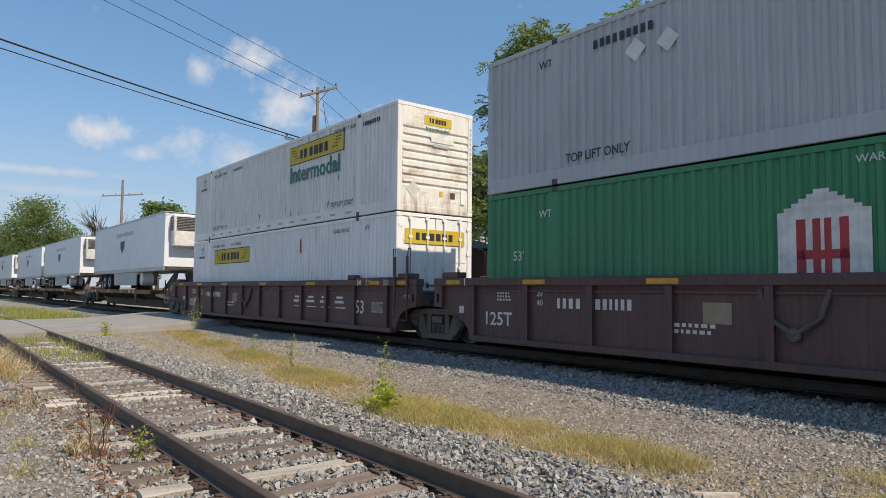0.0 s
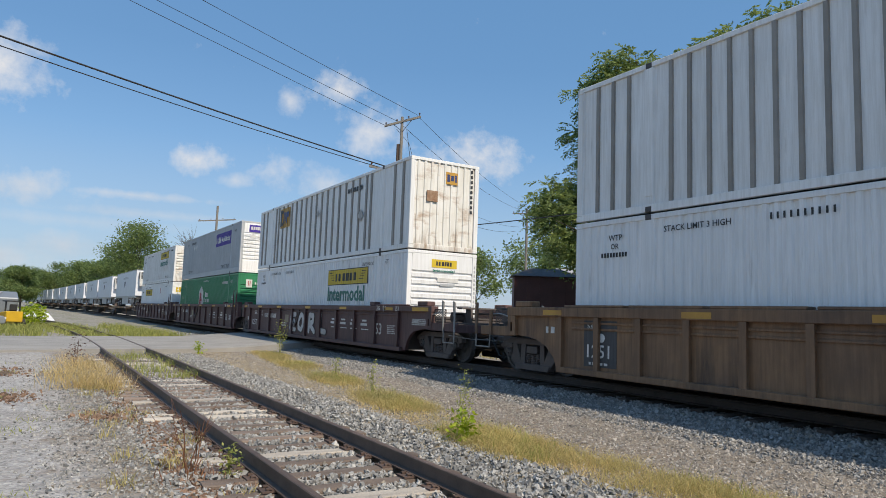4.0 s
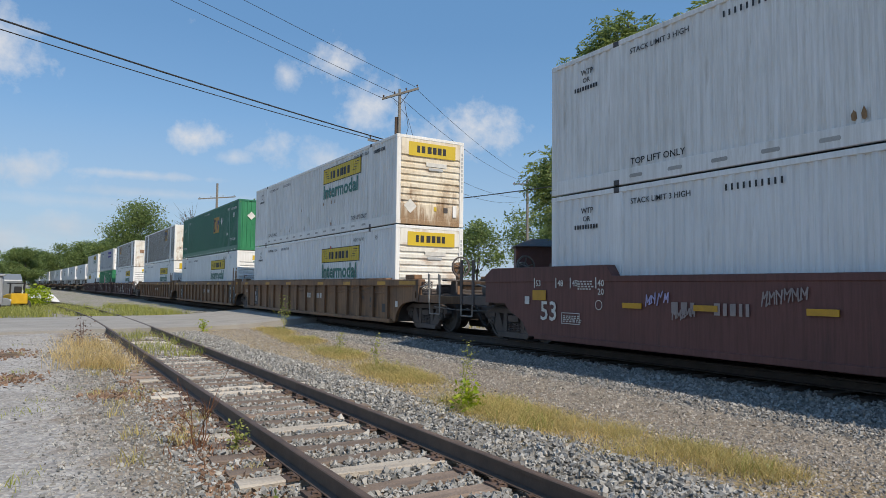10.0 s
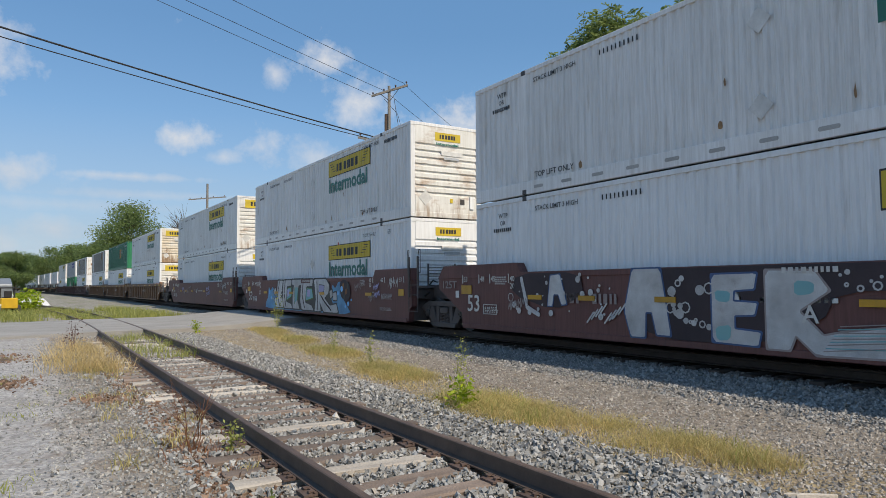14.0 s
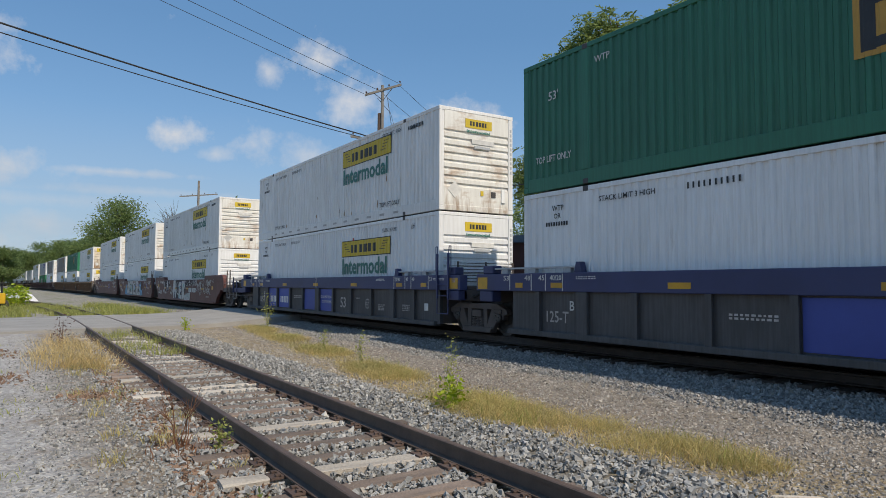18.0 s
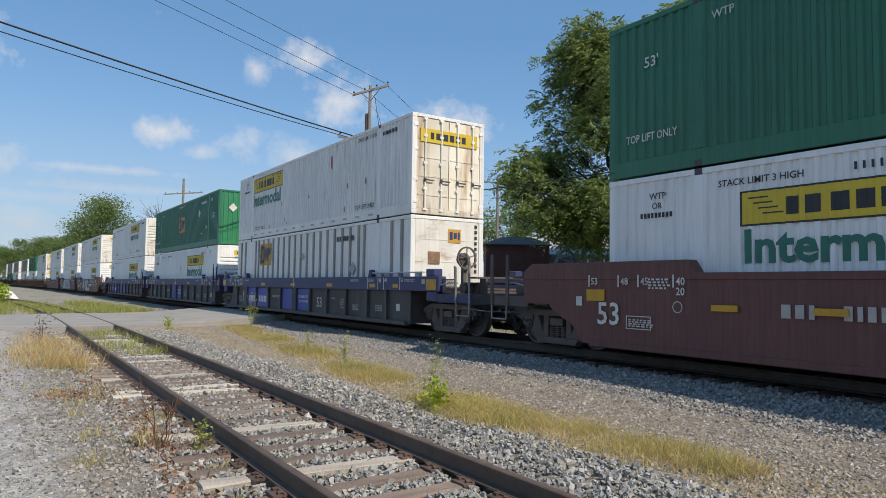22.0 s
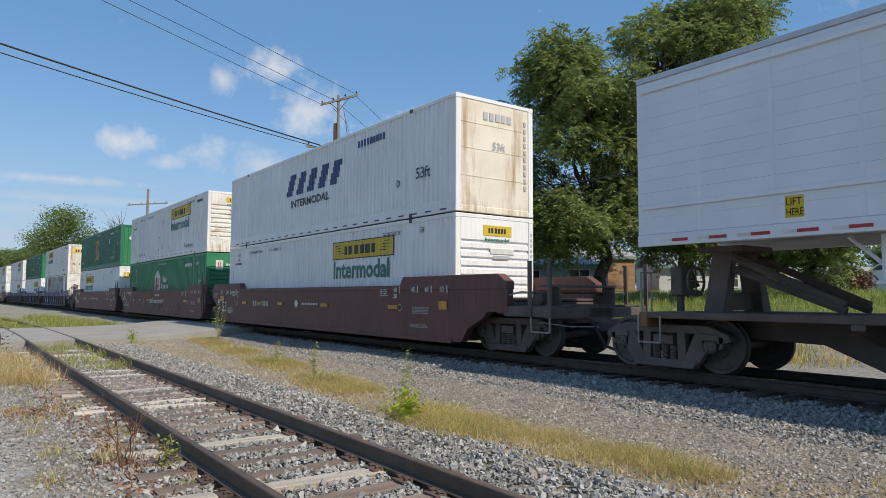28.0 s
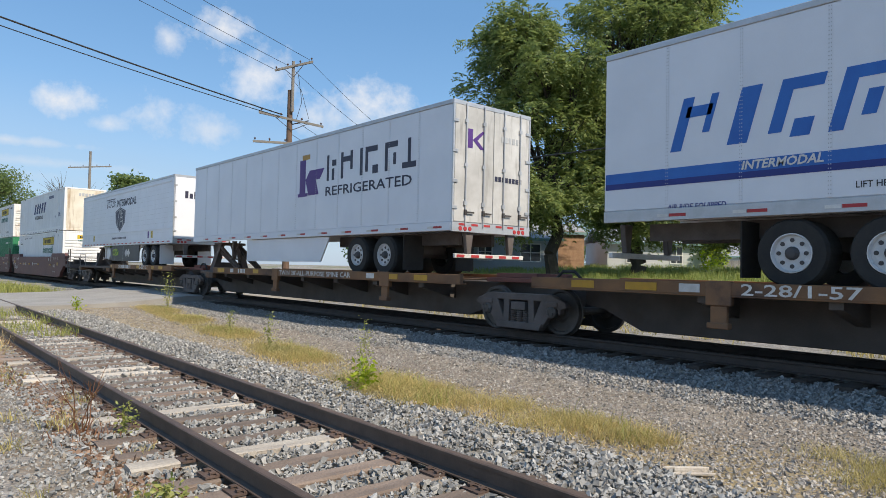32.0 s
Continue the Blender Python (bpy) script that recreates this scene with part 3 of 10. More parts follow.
    if end == "doors":
        for sx in (-1, 1):
            a, b = sorted((sx * 0.012, sx * (HALF - 0.165)))
            def door():
                s = Shape().box(a, b, 0.03, 0.09, 0.17, CH - 0.11)
                for z in (0.55, 1.1, 1.65, 2.2):
                    s.box(a + 0.05, b - 0.05, 0.016, 0.03, z, z + 0.05)
                return s.mesh("door")
            d = part("door", shared(("door", sx, endpaint.name), door), endpaint, ob)
            for x in (a + 0.28, b - 0.28):
                def rod():
                    s = Shape().rod((x, -0.015, 0.1), (x, -0.015, CH - 0.06), 0.022, 8)
                    for z in (0.14, 0.75, 1.5, 2.3, CH - 0.14):
                        s.box(x - 0.06, x + 0.06, -0.03, 0.032, z - 0.035, z + 0.035)
                    return s.mesh("lock_rod")
                part("lock_rod", shared(("rod", x), rod), M_ivory, d, "rusty white lock rod")
                part("door_handle", shared(("dh", x), lambda: Shape().box(x - 0.02, x + 0.3, -0.05, -0.03, 0.98, 1.02).box(x - 0.03, x + 0.03, -0.05, 0.0, 0.94, 1.06).mesh("door_handle", 0.006)), M_casting, d)
            for z in (0.35, 1.0, 1.9, 2.6):
                xx = sx * (HALF - 0.12)
                part("hinge", shared(("hinge", sx, z), lambda: Shape().box(xx - 0.07, xx + 0.07, -0.012, 0.03, z - 0.05, z + 0.05).mesh("hinge", 0.008)), M_ivory, d)
    else:
        w = part("end_wall", shared(("endp", end, endpaint.name), lambda: end_wall_mesh(end).copy()), endpaint, ob)
    return ob


def sign_lines(ob, left, right, z0, z1, style):
    """Yellow carrier panel: dark border, scroll flourishes and a line of dark blocks for the carrier's name."""
    side_panel(ob, left, right, z0, z1, M_black, style, 0.004, "sign_border")
    p = side_panel(ob, left - 0.03, right + 0.03, z0 + 0.03, z1 - 0.03, M_yellow, style, 0.008, "sign")
    h, w = z1 - z0, left - right
    for k in range(2):
        a = left - w * 0.04 if k == 0 else right + w * 0.04
        s = 1 if k == 0 else -1
        for i in range(4):
            yy = a - s * (w * 0.022 * i)
            q = sorted((yy, yy - s * w * 0.09))
            side_panel(ob, q[1], q[0], z0 + h * (0.76 - 0.15 * i), z0 + h * (0.8 - 0.15 * i), M_black, style, 0.011, "flourish")
    y = left - w * 0.21
    for wd, gap in ((0.05, 0.028), (0.062, 0.04), (0.07, 0.022), (0.068, 0.022), (0.07, 0.022), (0.06, 0.02)):
        side_panel(ob, y, y - w * wd, z0 + h * 0.24, z0 + h * 0.72, M_black, style, 0.011, "emblem_bar")
        y -= w * (wd + gap)


def end_sign(ob, x0, x1, z0, z1):
    end_panel(ob, x0, x1, z0, z1, M_yellow, 0.006, "sign")
    w, h = x1 - x0, z1 - z0
    x = x0 + w * 0.17
    for wd, gap in ((0.06, 0.035), (0.075, 0.05), (0.085, 0.026), (0.08, 0.026), (0.085, 0.026), (0.07, 0.02)):
        end_panel(ob, x, x + w * wd, z0 + h * 0.25, z0 + h * 0.75, M_black, 0.01, "emblem_bar")
        x += w * (wd + gap)


def white_box(sign, big_end=False, end="level", upper=True, label="", word=True, placards=(), endpaint=None):
    """White carrier container. sign: (left, right, bottom, top) of the yellow panel, or None."""
    ob = container(label, M_dull if upper else M_white, end, "corr", endpaint or (M_end if upper else M_white), high=upper)
    if sign:
        l, r, z0, z1 = sign
        sign_lines(ob, l, r, z0, z1, "corr")
        if word:
            side_text(ob, "Intermodal", l - (l - r) * 0.02, z0 - 0.55 * (l - r) / 3.3, 0.48 * (l - r) / 3.3, M_letter_g, "corr", (l - r) * 0.92)
    side_text(ob, "TOP LIFT ONLY", 3.62, 0.38, 0.15, M_black, "corr", 1.35)
    if upper:
        side_text(ob, "STACK LIMIT 3 HIGH", 3.5, 2.61, 0.125, M_black, "corr", 1.3)
        dashes(ob, 1.78, 2.55, 10, 0.12, 0.06, 0.03, M_black)
    else:
        side_text(ob, "STACKING 3 HIGH ONLY", 3.4, 2.55, 0.12, M_black, "corr", 0.97)
        side_panel(ob, 1.56, 1.35, 2.67, 2.685, M_black, "corr", 0.006, "rule")
    side_text(ob, "WTP", 1.56, 2.52, 0.125, M_black, "corr", 0.21)
    side_text(ob, "STACK LIMIT 3 HIGH", 13.8, 2.57, 0.11, M_black, "corr", 1.4)
    dashes(ob, 11.7, 2.58, 10, 0.11, 0.035, 0.075, M_black)
    side_text(ob, "WTP", 15.2, 2.5, 0.12, M_black, "corr")
    side_text(ob, "OR", 15.14, 2.33, 0.11, M_black, "corr")
    dashes(ob, 15.4, 2.17, 9, 0.09, 0.05, 0.03, M_black)
    if upper:
        wear = random.Random(label)
        for k in range(9):
            y, z = wear.uniform(2.4, 13.5), wear.choice((0.34, 0.36, 0.42, 0.5, 1.2))
            w_ = wear.uniform(0.03, 0.09)
            part("rust_spot", Shape().prism([(y, z), (y - w_ * 0.6, z - 0.02), (y - w_, z + 0.01), (y - w_ * 0.9, z + 0.1), (y - w_ * 0.4, z + wear.uniform(0.1, 0.22)), (y + 0.01, z + 0.08)], -HALF + 0.004, -HALF + 0.0065), M_rustspot, ob)
    side_text(ob, "TOP LIFT ONLY", 13.8, 0.36, 0.13, M_black, "corr", 1.3)
    side_panel(ob, 5.6, 5.54, 2.05, 2.5, M_redpaint, "corr", 0.006, "stripe")
    for y, z in placards:
        diamond(ob, y, z, 0.22)
    if end == "level":
        if big_end:
            end_sign(ob, -0.86, 0.95, CH - 0.66, CH - 0.2)
        else:
            end_sign(ob, -0.42, 0.52, CH - 0.52, CH - 0.26)
            end_text(ob, "Intermodal", -0.38, CH - 0.66, 0.085, M_letter_g, 0.82)
        part("plate", shared(("eplate",), lambda: Shape().box(-0.2, 0.6, -0.006, 0.02, CH - 0.98, CH - 0.84).mesh("plate", 0.004)), M_letter_w, ob)
        end_panel(ob, -0.1, 0.46, CH - 1.1, CH - 1.02, M_grey, 0.006, "marking")
        end_panel(ob, 0.86, 1.0, 0.32, 0.72, M_ivory, 0.03, "document_box")
        end_panel(ob, 0.5, 0.66, 0.45, 0.62, M_casting, 0.008, "data_plate")
        end_panel(ob, 0.12, 0.22, 0.48, 0.62, M_yellow, 0.008, "sticker")
        end_diamond(ob, -0.78, 0.6, 0.24)
        def edge():
            s = Shape()
            for k in range(10):
                s.box(HALF - 0.11, HALF - 0.05, -0.004, 0.002, 1.2 + k * 0.14, 1.29 + k * 0.14)
            return s.mesh("marking")
        part("marking", shared(("edge",), edge), M_grey, ob)["kind"] = "stuff"
    if end == "doors":
        end_sign(ob, -1.02, 1.02, CH - 0.82, CH - 0.42)
    return ob


def emblem(ob, left, right, z0, z1, style):
    """Gold square with a navy emblem of plain strokes."""
    side_panel(ob, left, right, z0, z1, M_gold, style, 0.004, "emblem")
    w, h = left - right, z1 - z0
    for a, b, c, d, ink in ((.06, .2, .08, .92, M_black), (.2, .35, .74, .9, M_black), (.2, .35, .1, .26, M_black), (.39, .47, .2, .78, M_letter_b), (.52, .6, .32, .78, M_letter_b), (.66, .76, .2, .78, M_letter_b), (.76, .93, .5, .78, M_letter_b)):
        side_panel(ob, left - w * a, left - w * b, z0 + h * c, z0 + h * d, ink, style, 0.04 if style != "corr" else 0.008, "emblem_bar")


def end_emblem(ob, x0, x1, z0, z1):
    end_panel(ob, x0, x1, z0, z1, M_gold, 0.006, "emblem")
    w, h = x1 - x0, z1 - z0
    for a, b, c, d in ((.1, .34, .2, .8), (.42, .68, .3, .74), (.76, .92, .22, .8)):
        end_panel(ob, x0 + w * a, x0 + w * b, z0 + h * c, z0 + h * d, M_letter_b, 0.01, "emblem_bar")


def green_box(sq, label, dashed=False, upper=True, lift_word=True):
    ob = container(label, M_green, "upright", "corr", M_green2)
    emblem(ob, *sq, "corr")
    side_text(ob, "53'", 1.2, 1.98 if dashed else 1.5, 0.26, M_letter_w, "corr")
    side_text(ob, "53'", 15.3, 1.98, 0.2, M_letter_w, "corr")
    if lift_word:
        side_text(ob, "TOP LIFT ONLY", 1.74 if dashed else 3.44, 0.6, 0.16, M_letter_w, "corr", 1.2)
    else:
        side_panel(ob, 3.62, 3.42, 0.72, 0.8, M_letter_w, "corr", 0.005, "data_plate")
    side_text(ob, "TOP LIFT ONLY", 15.73, 0.62, 0.15, M_letter_w, "corr", 1.14)
    side_text(ob, "WTP", 2.55 if dashed else 1.7, 2.45, 0.15, M_letter_w, "corr")
    side_text(ob, "WTP", 13.9, 2.45, 0.14, M_letter_w, "corr")
    side_text(ob, "DA", 2.63, 0.98, 0.17, M_letter_w, "corr")
    side_text(ob, "WARNING HIGH CUBE", 8.97, 2.65, 0.1, M_letter_w, "corr", 1.6)
    dashes(ob, 1.62 if dashed else 3.6, 2.43, 10, 0.14, 0.055, 0.062, M_letter_w)
    diamond(ob, 3.98, 1.95, 0.22)
    if dashed:
        for k in range(22):
            part("reflector", shared(("refl", k), lambda: Shape().box(-HALF - 0.004, -HALF + 0.01, 0.5 + k * 0.7, 0.78 + k * 0.7, 0.05, 0.1).mesh("reflector")), M_letter_w, ob, "white reflective strip")
    end_emblem(ob, 0.0, 0.5, CH - 0.75, CH - 0.3)
    end_diamond(ob, -0.55, 2.0, 0.24)
    end_text(ob, "53'", 0.15, 1.45, 0.24, M_letter_w)
    end_panel(ob, 0.14, 0.52, 0.55, 0.8, M_letter_w, 0.006, "data_plate")
    for x, z0, z1 in ((-1.2, 1.7, 2.85), (1.2, 1.7, 2.85)):
        end_panel(ob, x - 0.05, x + 0.05, z0, z1, M_yellow, 0.004, "height_stripe")
    for k in range(10):
        part("marking", shared(("edgeg", k), lambda: Shape().box(HALF - 0.33, HALF - 0.25, -0.004, 0.014, 0.9 + k * 0.17, 1.0 + k * 0.17).mesh("marking")), M_letter_w, ob)
    return ob


def rib_posts(style):
    """Places of the upright wall posts along a ribbed container."""
    if style == "rib":
        return [15.69, 15.09, 13.62] + [13.21 - 0.617 * k for k in range(17)] + [2.94, 1.15, 0.55]
    return [a + (b - a) * i / n for a, b, n in ((0.17, 1.88, 4), (2.08, CL - 2.08, 29), (CL - 1.88, CL - 0.17, 4)) for i in range(1, n)]


def ribbed_box(sq, label, end="upright", endpaint=None, style="rib"):
    ob = container(label, M_ivory, end, style, endpaint or M_end)
    emblem(ob, *sq, style)
    half = 0.055 if style == "rib" else 0.035
    for y in rib_posts(style):
        on_sign = sq[1] < y < sq[0]
        for z0, z1, paint in (((0.152, sq[2], M_ribgrey), (sq[2], sq[3], M_gold), (sq[3], CH - 0.1, M_ribgrey)) if on_sign else ((0.152, CH - 0.1, M_ribgrey),)):
            part("wall_post", shared(("ribpost", style, z0, z1), lambda: Shape().prism([(-HALF + 0.05, -half - 0.012), (-HALF + 0.004, -half), (-HALF + 0.004, half), (-HALF + 0.05, half + 0.012)], z0, z1, "z").mesh("wall_post")), paint, ob, "" if paint is M_gold else "grey upright wall post", at=pose(0, y, 0))
    dashes(ob, 4.98, 2.38, 10, 0.17, 0.09, 0.045, M_black)
    for y, z, r in ((8.0, 1.96, 0.16), (3.72, 1.43, 0.23)):
        diamond(ob, y, z, r, material=M_slot)
    end_emblem(ob, 0.0, 0.45, CH - 0.75, CH - 0.35)
    end_panel(ob, -0.7, -0.3, 1.55, 1.9, M_rustplate, 0.02, "placard_holder")
    for k in range(9):
        part("marking", shared(("edgee", k), lambda: Shape().box(HALF - 0.33, HALF - 0.25, -0.004, 0.014, 1.3 + k * 0.17, 1.4 + k * 0.17).mesh("marking")), M_black, ob)
    return ob


M_rustspot = surface("rust_spot", (0.22, 0.12, 0.06), (0.32, 0.2, 0.1), 12, 0.8, bump=0.1)
M_slot = surface("slot_grey", (0.4, 0.39, 0.37), (0.33, 0.32, 0.3), 3, 0.6)
M_ribgrey = surface("grey_post_paint", (0.3, 0.28, 0.25), (0.22, 0.2, 0.18), 1.0, 0.6, bump=0.05, stain=(0.2, 0.14, 0.09), stain_amount=0.35, streak=VS, fine=0.08)
M_rustplate = surface("rusty_plate", (0.3, 0.2, 0.13), (0.2, 0.1, 0.05), 6, 0.7, bump=0.2, fine=0.2)


def purple_box(label):
    ob = container(label, M_grey, "level", "corr", M_ivory)
    side_panel(ob, 5.95, 2.25, 1.8, 2.6, M_purple, "corr", 0.004, "sign")
    for i in range(5):
        a = 5.8 - i * 0.25
        side_panel(ob, a, a - 0.17, 2.0, 2.37 - 0.08 * (i in (1, 4)), M_letter_w, "corr", 0.008, "emblem_bar")
    side_text(ob, "MultiModal", 4.45, 2.02, 0.3, M_letter_w, "corr", 2.0)
    side_text(ob, "TOP LIFT ONLY", 4.2, 0.36, 0.22, M_black, "corr", 1.9)
    side_text(ob, "TOP LIFT ONLY", 13.89, 0.38, 0.18, M_black, "corr", 1.5)
    side_text(ob, "WTP", 1.5, 2.4, 0.16, M_black, "corr")
    side_text(ob, "WTP", 14.6, 2.4, 0.16, M_black, "corr")
    dashes(ob, 13.2, 2.45, 9, 0.16, 0.09, 0.06, M_black)
    diamond(ob, 12.26, 2.18, 0.22)
    diamond(ob, 11.61, 2.18, 0.22)
    end_panel(ob, -0.85, 0.95, CH - 0.62, CH - 0.2, M_purple, 0.006, "sign")
    for i in range(5):
        end_panel(ob, -0.75 + i * 0.13, -0.65 + i * 0.13, CH - 0.48, CH - 0.3, M_letter_w, 0.01, "emblem_bar")
    end_text(ob, "MultiModal", -0.05, CH - 0.5, 0.15, M_letter_w, 0.9)
    end_diamond(ob, -0.6, 2.05, 0.2)
    end_diamond(ob, -0.1, 2.0, 0.2)
    end_panel(ob, 0.7, 0.86, 0.5, 0.9, M_ivory, 0.03, "document_box")
    return ob


def house_box(label, left):
    """Green container with a white house-shaped emblem."""
    ob = container(label, M_green2, "level", "corr", M_green2)
    w, z0, z1, z2 = 1.23, 0.9, 1.97, 2.33
    side_panel(ob, left, left - w, z0, z1, M_letter_w, "corr", 0.004, "emblem")
    n = 6
    for i in range(n):
        side_panel(ob, left - w * 0.5 * i / n, left - w + w * 0.5 * i / n, z1 + (z2 - z1) * i / n, z1 + (z2 - z1) * (i + 1) / n, M_letter_w, "corr", 0.004, "emblem")
    for a, b, c, d in ((.22, .32, 0.12, .95), (.68, .78, 0.12, .95), (.22, .78, .42, .54), (.4, .48, .12, .42), (.52, .6, .12, .42), (.4, .48, .54, .95), (.52, .6, .54, .95)):
        side_panel(ob, left - w * a, left - w * b, z0 + (z1 - z0) * c, z0 + (z1 - z0) * d, M_redpaint, "corr", 0.008, "emblem_bar")
    for zz, h, first, cols in ((1.62, 0.33, left - w - 0.6, 3), (1.27, 0.28, left - w - 0.33, 5)):
        for i in range(cols):
            a = first - i * 0.3
            side_panel(ob, a, a - 0.19, zz, zz + h - 0.07 * (i > 0), M_letter_w, "corr", 0.006, "emblem_bar")
    side_text(ob, "WARNING HIGH CUBE", 8.79, 2.62, 0.11, M_letter_w, "corr", 1.6)
    side_text(ob, "53'", 1.2, 1.42, 0.24, M_letter_w, "corr")
    side_text(ob, "53'", 15.33, 1.5, 0.2, M_letter_w, "corr")
    side_text(ob, "WTP", 1.68, 2.38, 0.15, M_letter_w, "corr")
    side_text(ob, "WTP", 14.6, 2.35, 0.15, M_letter_w, "corr")
    dashes(ob, 3.52, 2.36, 10, 0.16, 0.08, 0.042, M_letter_w)
    end_panel(ob, -0.85, -0.5, CH - 0.8, CH - 0.35, M_letter_w, 0.008, "emblem")
    end_panel(ob, -0.74, -0.7, CH - 0.7, CH - 0.45, M_redpaint, 0.012, "emblem_bar")
    end_panel(ob, -0.64, -0.6, CH - 0.7, CH - 0.45, M_redpaint, 0.012, "emblem_bar")
    for i in range(5):
        end_panel(ob, -0.35 + i * 0.12, -0.27 + i * 0.12, CH - 0.62, CH - 0.5, M_letter_w, 0.008, "emblem_bar")
    return ob


def swift_box(label):
    ob = container(label, M_white, "plain", "corr", M_stained)
    y = 10.2
    for i in range(5):
        a = y - i * 0.86
        for k in range(4):
            zz = 1.5 + k * 0.19
            side_panel(ob, a - 0.1 * k, a - 0.5 - 0.1 * k, zz, zz + 0.19, M_letter_b, "corr", 0.006, "emblem_bar")
    side_text(ob, "INTERMODAL", 9.8, 1.05, 0.26, M_black, "corr", 3.0)
    side_text(ob, "53ft", 1.75, 1.0, 0.3, M_letter_b, "corr")
    side_text(ob, "D", 2.7, 0.9, 0.2, M_letter_b, "corr")
    dashes(ob, 4.9, 2.4, 9, 0.2, 0.12, 0.06, M_letter_b)
    for k in range(24):
        part("reflector", shared(("reflb", k), lambda: Shape().box(-HALF - 0.004, -HALF + 0.01, 0.4 + k * 0.64, 0.66 + k * 0.64, 0.06, 0.1).mesh("reflector")), M_letter_b, ob, "dark reflective strip")
    for i in range(5):
        end_panel(ob, -0.42 + i * 0.2, -0.28 + i * 0.2, CH - 0.55, CH - 0.35, M_grey, 0.006, "emblem_bar")
    end_text(ob, "53ft", -0.12, 1.65, 0.2, M_grey)
    for k in range(10):
        part("marking", shared(("edges", k), lambda: Shape().box(HALF - 0.33, HALF - 0.25, -0.004, 0.014, 0.7 + k * 0.19, 0.82 + k * 0.19).mesh("marking")), M_grey, ob)
    return ob


M_stained = surface("brown_stained_white", (0.74, 0.7, 0.6), (0.62, 0.55, 0.43), 0.8, 0.55, bump=0.05, stain=(0.3, 0.16, 0.06), stain_amount=0.62, streak=(2.2, 2.2, 0.22), fine=0.06, rust_foot=(0.3, 0.6))


M_rustwash = surface("rust_washed_white", (0.76, 0.71, 0.61), (0.66, 0.54, 0.38), 0.9, 0.6, bump=0.05, stain=(0.2, 0.095, 0.035), stain_amount=0.62, streak=(0.8, 0.8, 1.6), fine=0.08, random=0.02, rust_foot=(0.9, 0.9), rain=0.15)


# ---------------------------------------------------------------- trucks and wheels
WHEEL_R, AXLE = 0.46, 0.89
RAIL_Z = 0.45
ROLLERS = []


def truck_wheelset(parent, y):
    def make():
        s = Shape()
        for sx in (-1, 1):
            c = sx * 0.755
            s.lathe([(0.1, -0.07), (0.17, -0.07), (0.2, -0.02), (0.38, -0.02), (0.40, -0.055), (WHEEL_R - 0.01, -0.06), (WHEEL_R, -0.05), (WHEEL_R + 0.003, 0.04), (WHEEL_R + 0.02, 0.05), (WHEEL_R + 0.02, 0.07), (0.40, 0.07), (0.38, 0.02), (0.2, 0.02), (0.17, 0.06), (0.1, 0.06)]
                    if sx < 0 else [(0.1, 0.07), (0.17, 0.07), (0.2, 0.02), (0.38, 0.02), (0.40, 0.055), (WHEEL_R - 0.01, 0.06), (WHEEL_R, 0.05), (WHEEL_R + 0.003, -0.04), (WHEEL_R + 0.02, -0.05), (WHEEL_R + 0.02, -0.07), (0.40, -0.07), (0.38, -0.02), (0.2, -0.02), (0.17, -0.06), (0.1, -0.06)],
                    (c, 0, 0), "x", 28)
            s.lathe([(0.09, sx * 0.95), (0.12, sx * 0.97), (0.12, sx * 1.1), (0.08, sx * 1.13)], (0, 0, 0), "x", 12)
            for k in range(3):
                a = 2 * math.pi * k / 3
                s.rod((sx * 1.12, 0.06 * math.cos(a), 0.06 * math.sin(a)), (sx * 1.15, 0.06 * math.cos(a), 0.06 * math.sin(a)), 0.022, 6)
        s.rod((-1.05, 0, 0), (1.05, 0, 0), 0.085, 12)
        return s.mesh("wheelset")
    ob = part("wheelset", shared(("wheelset",), make), M_steel, parent)
    ob.matrix_basis = pose(0, y, WHEEL_R)
    ROLLERS.append((ob, y))
    return ob


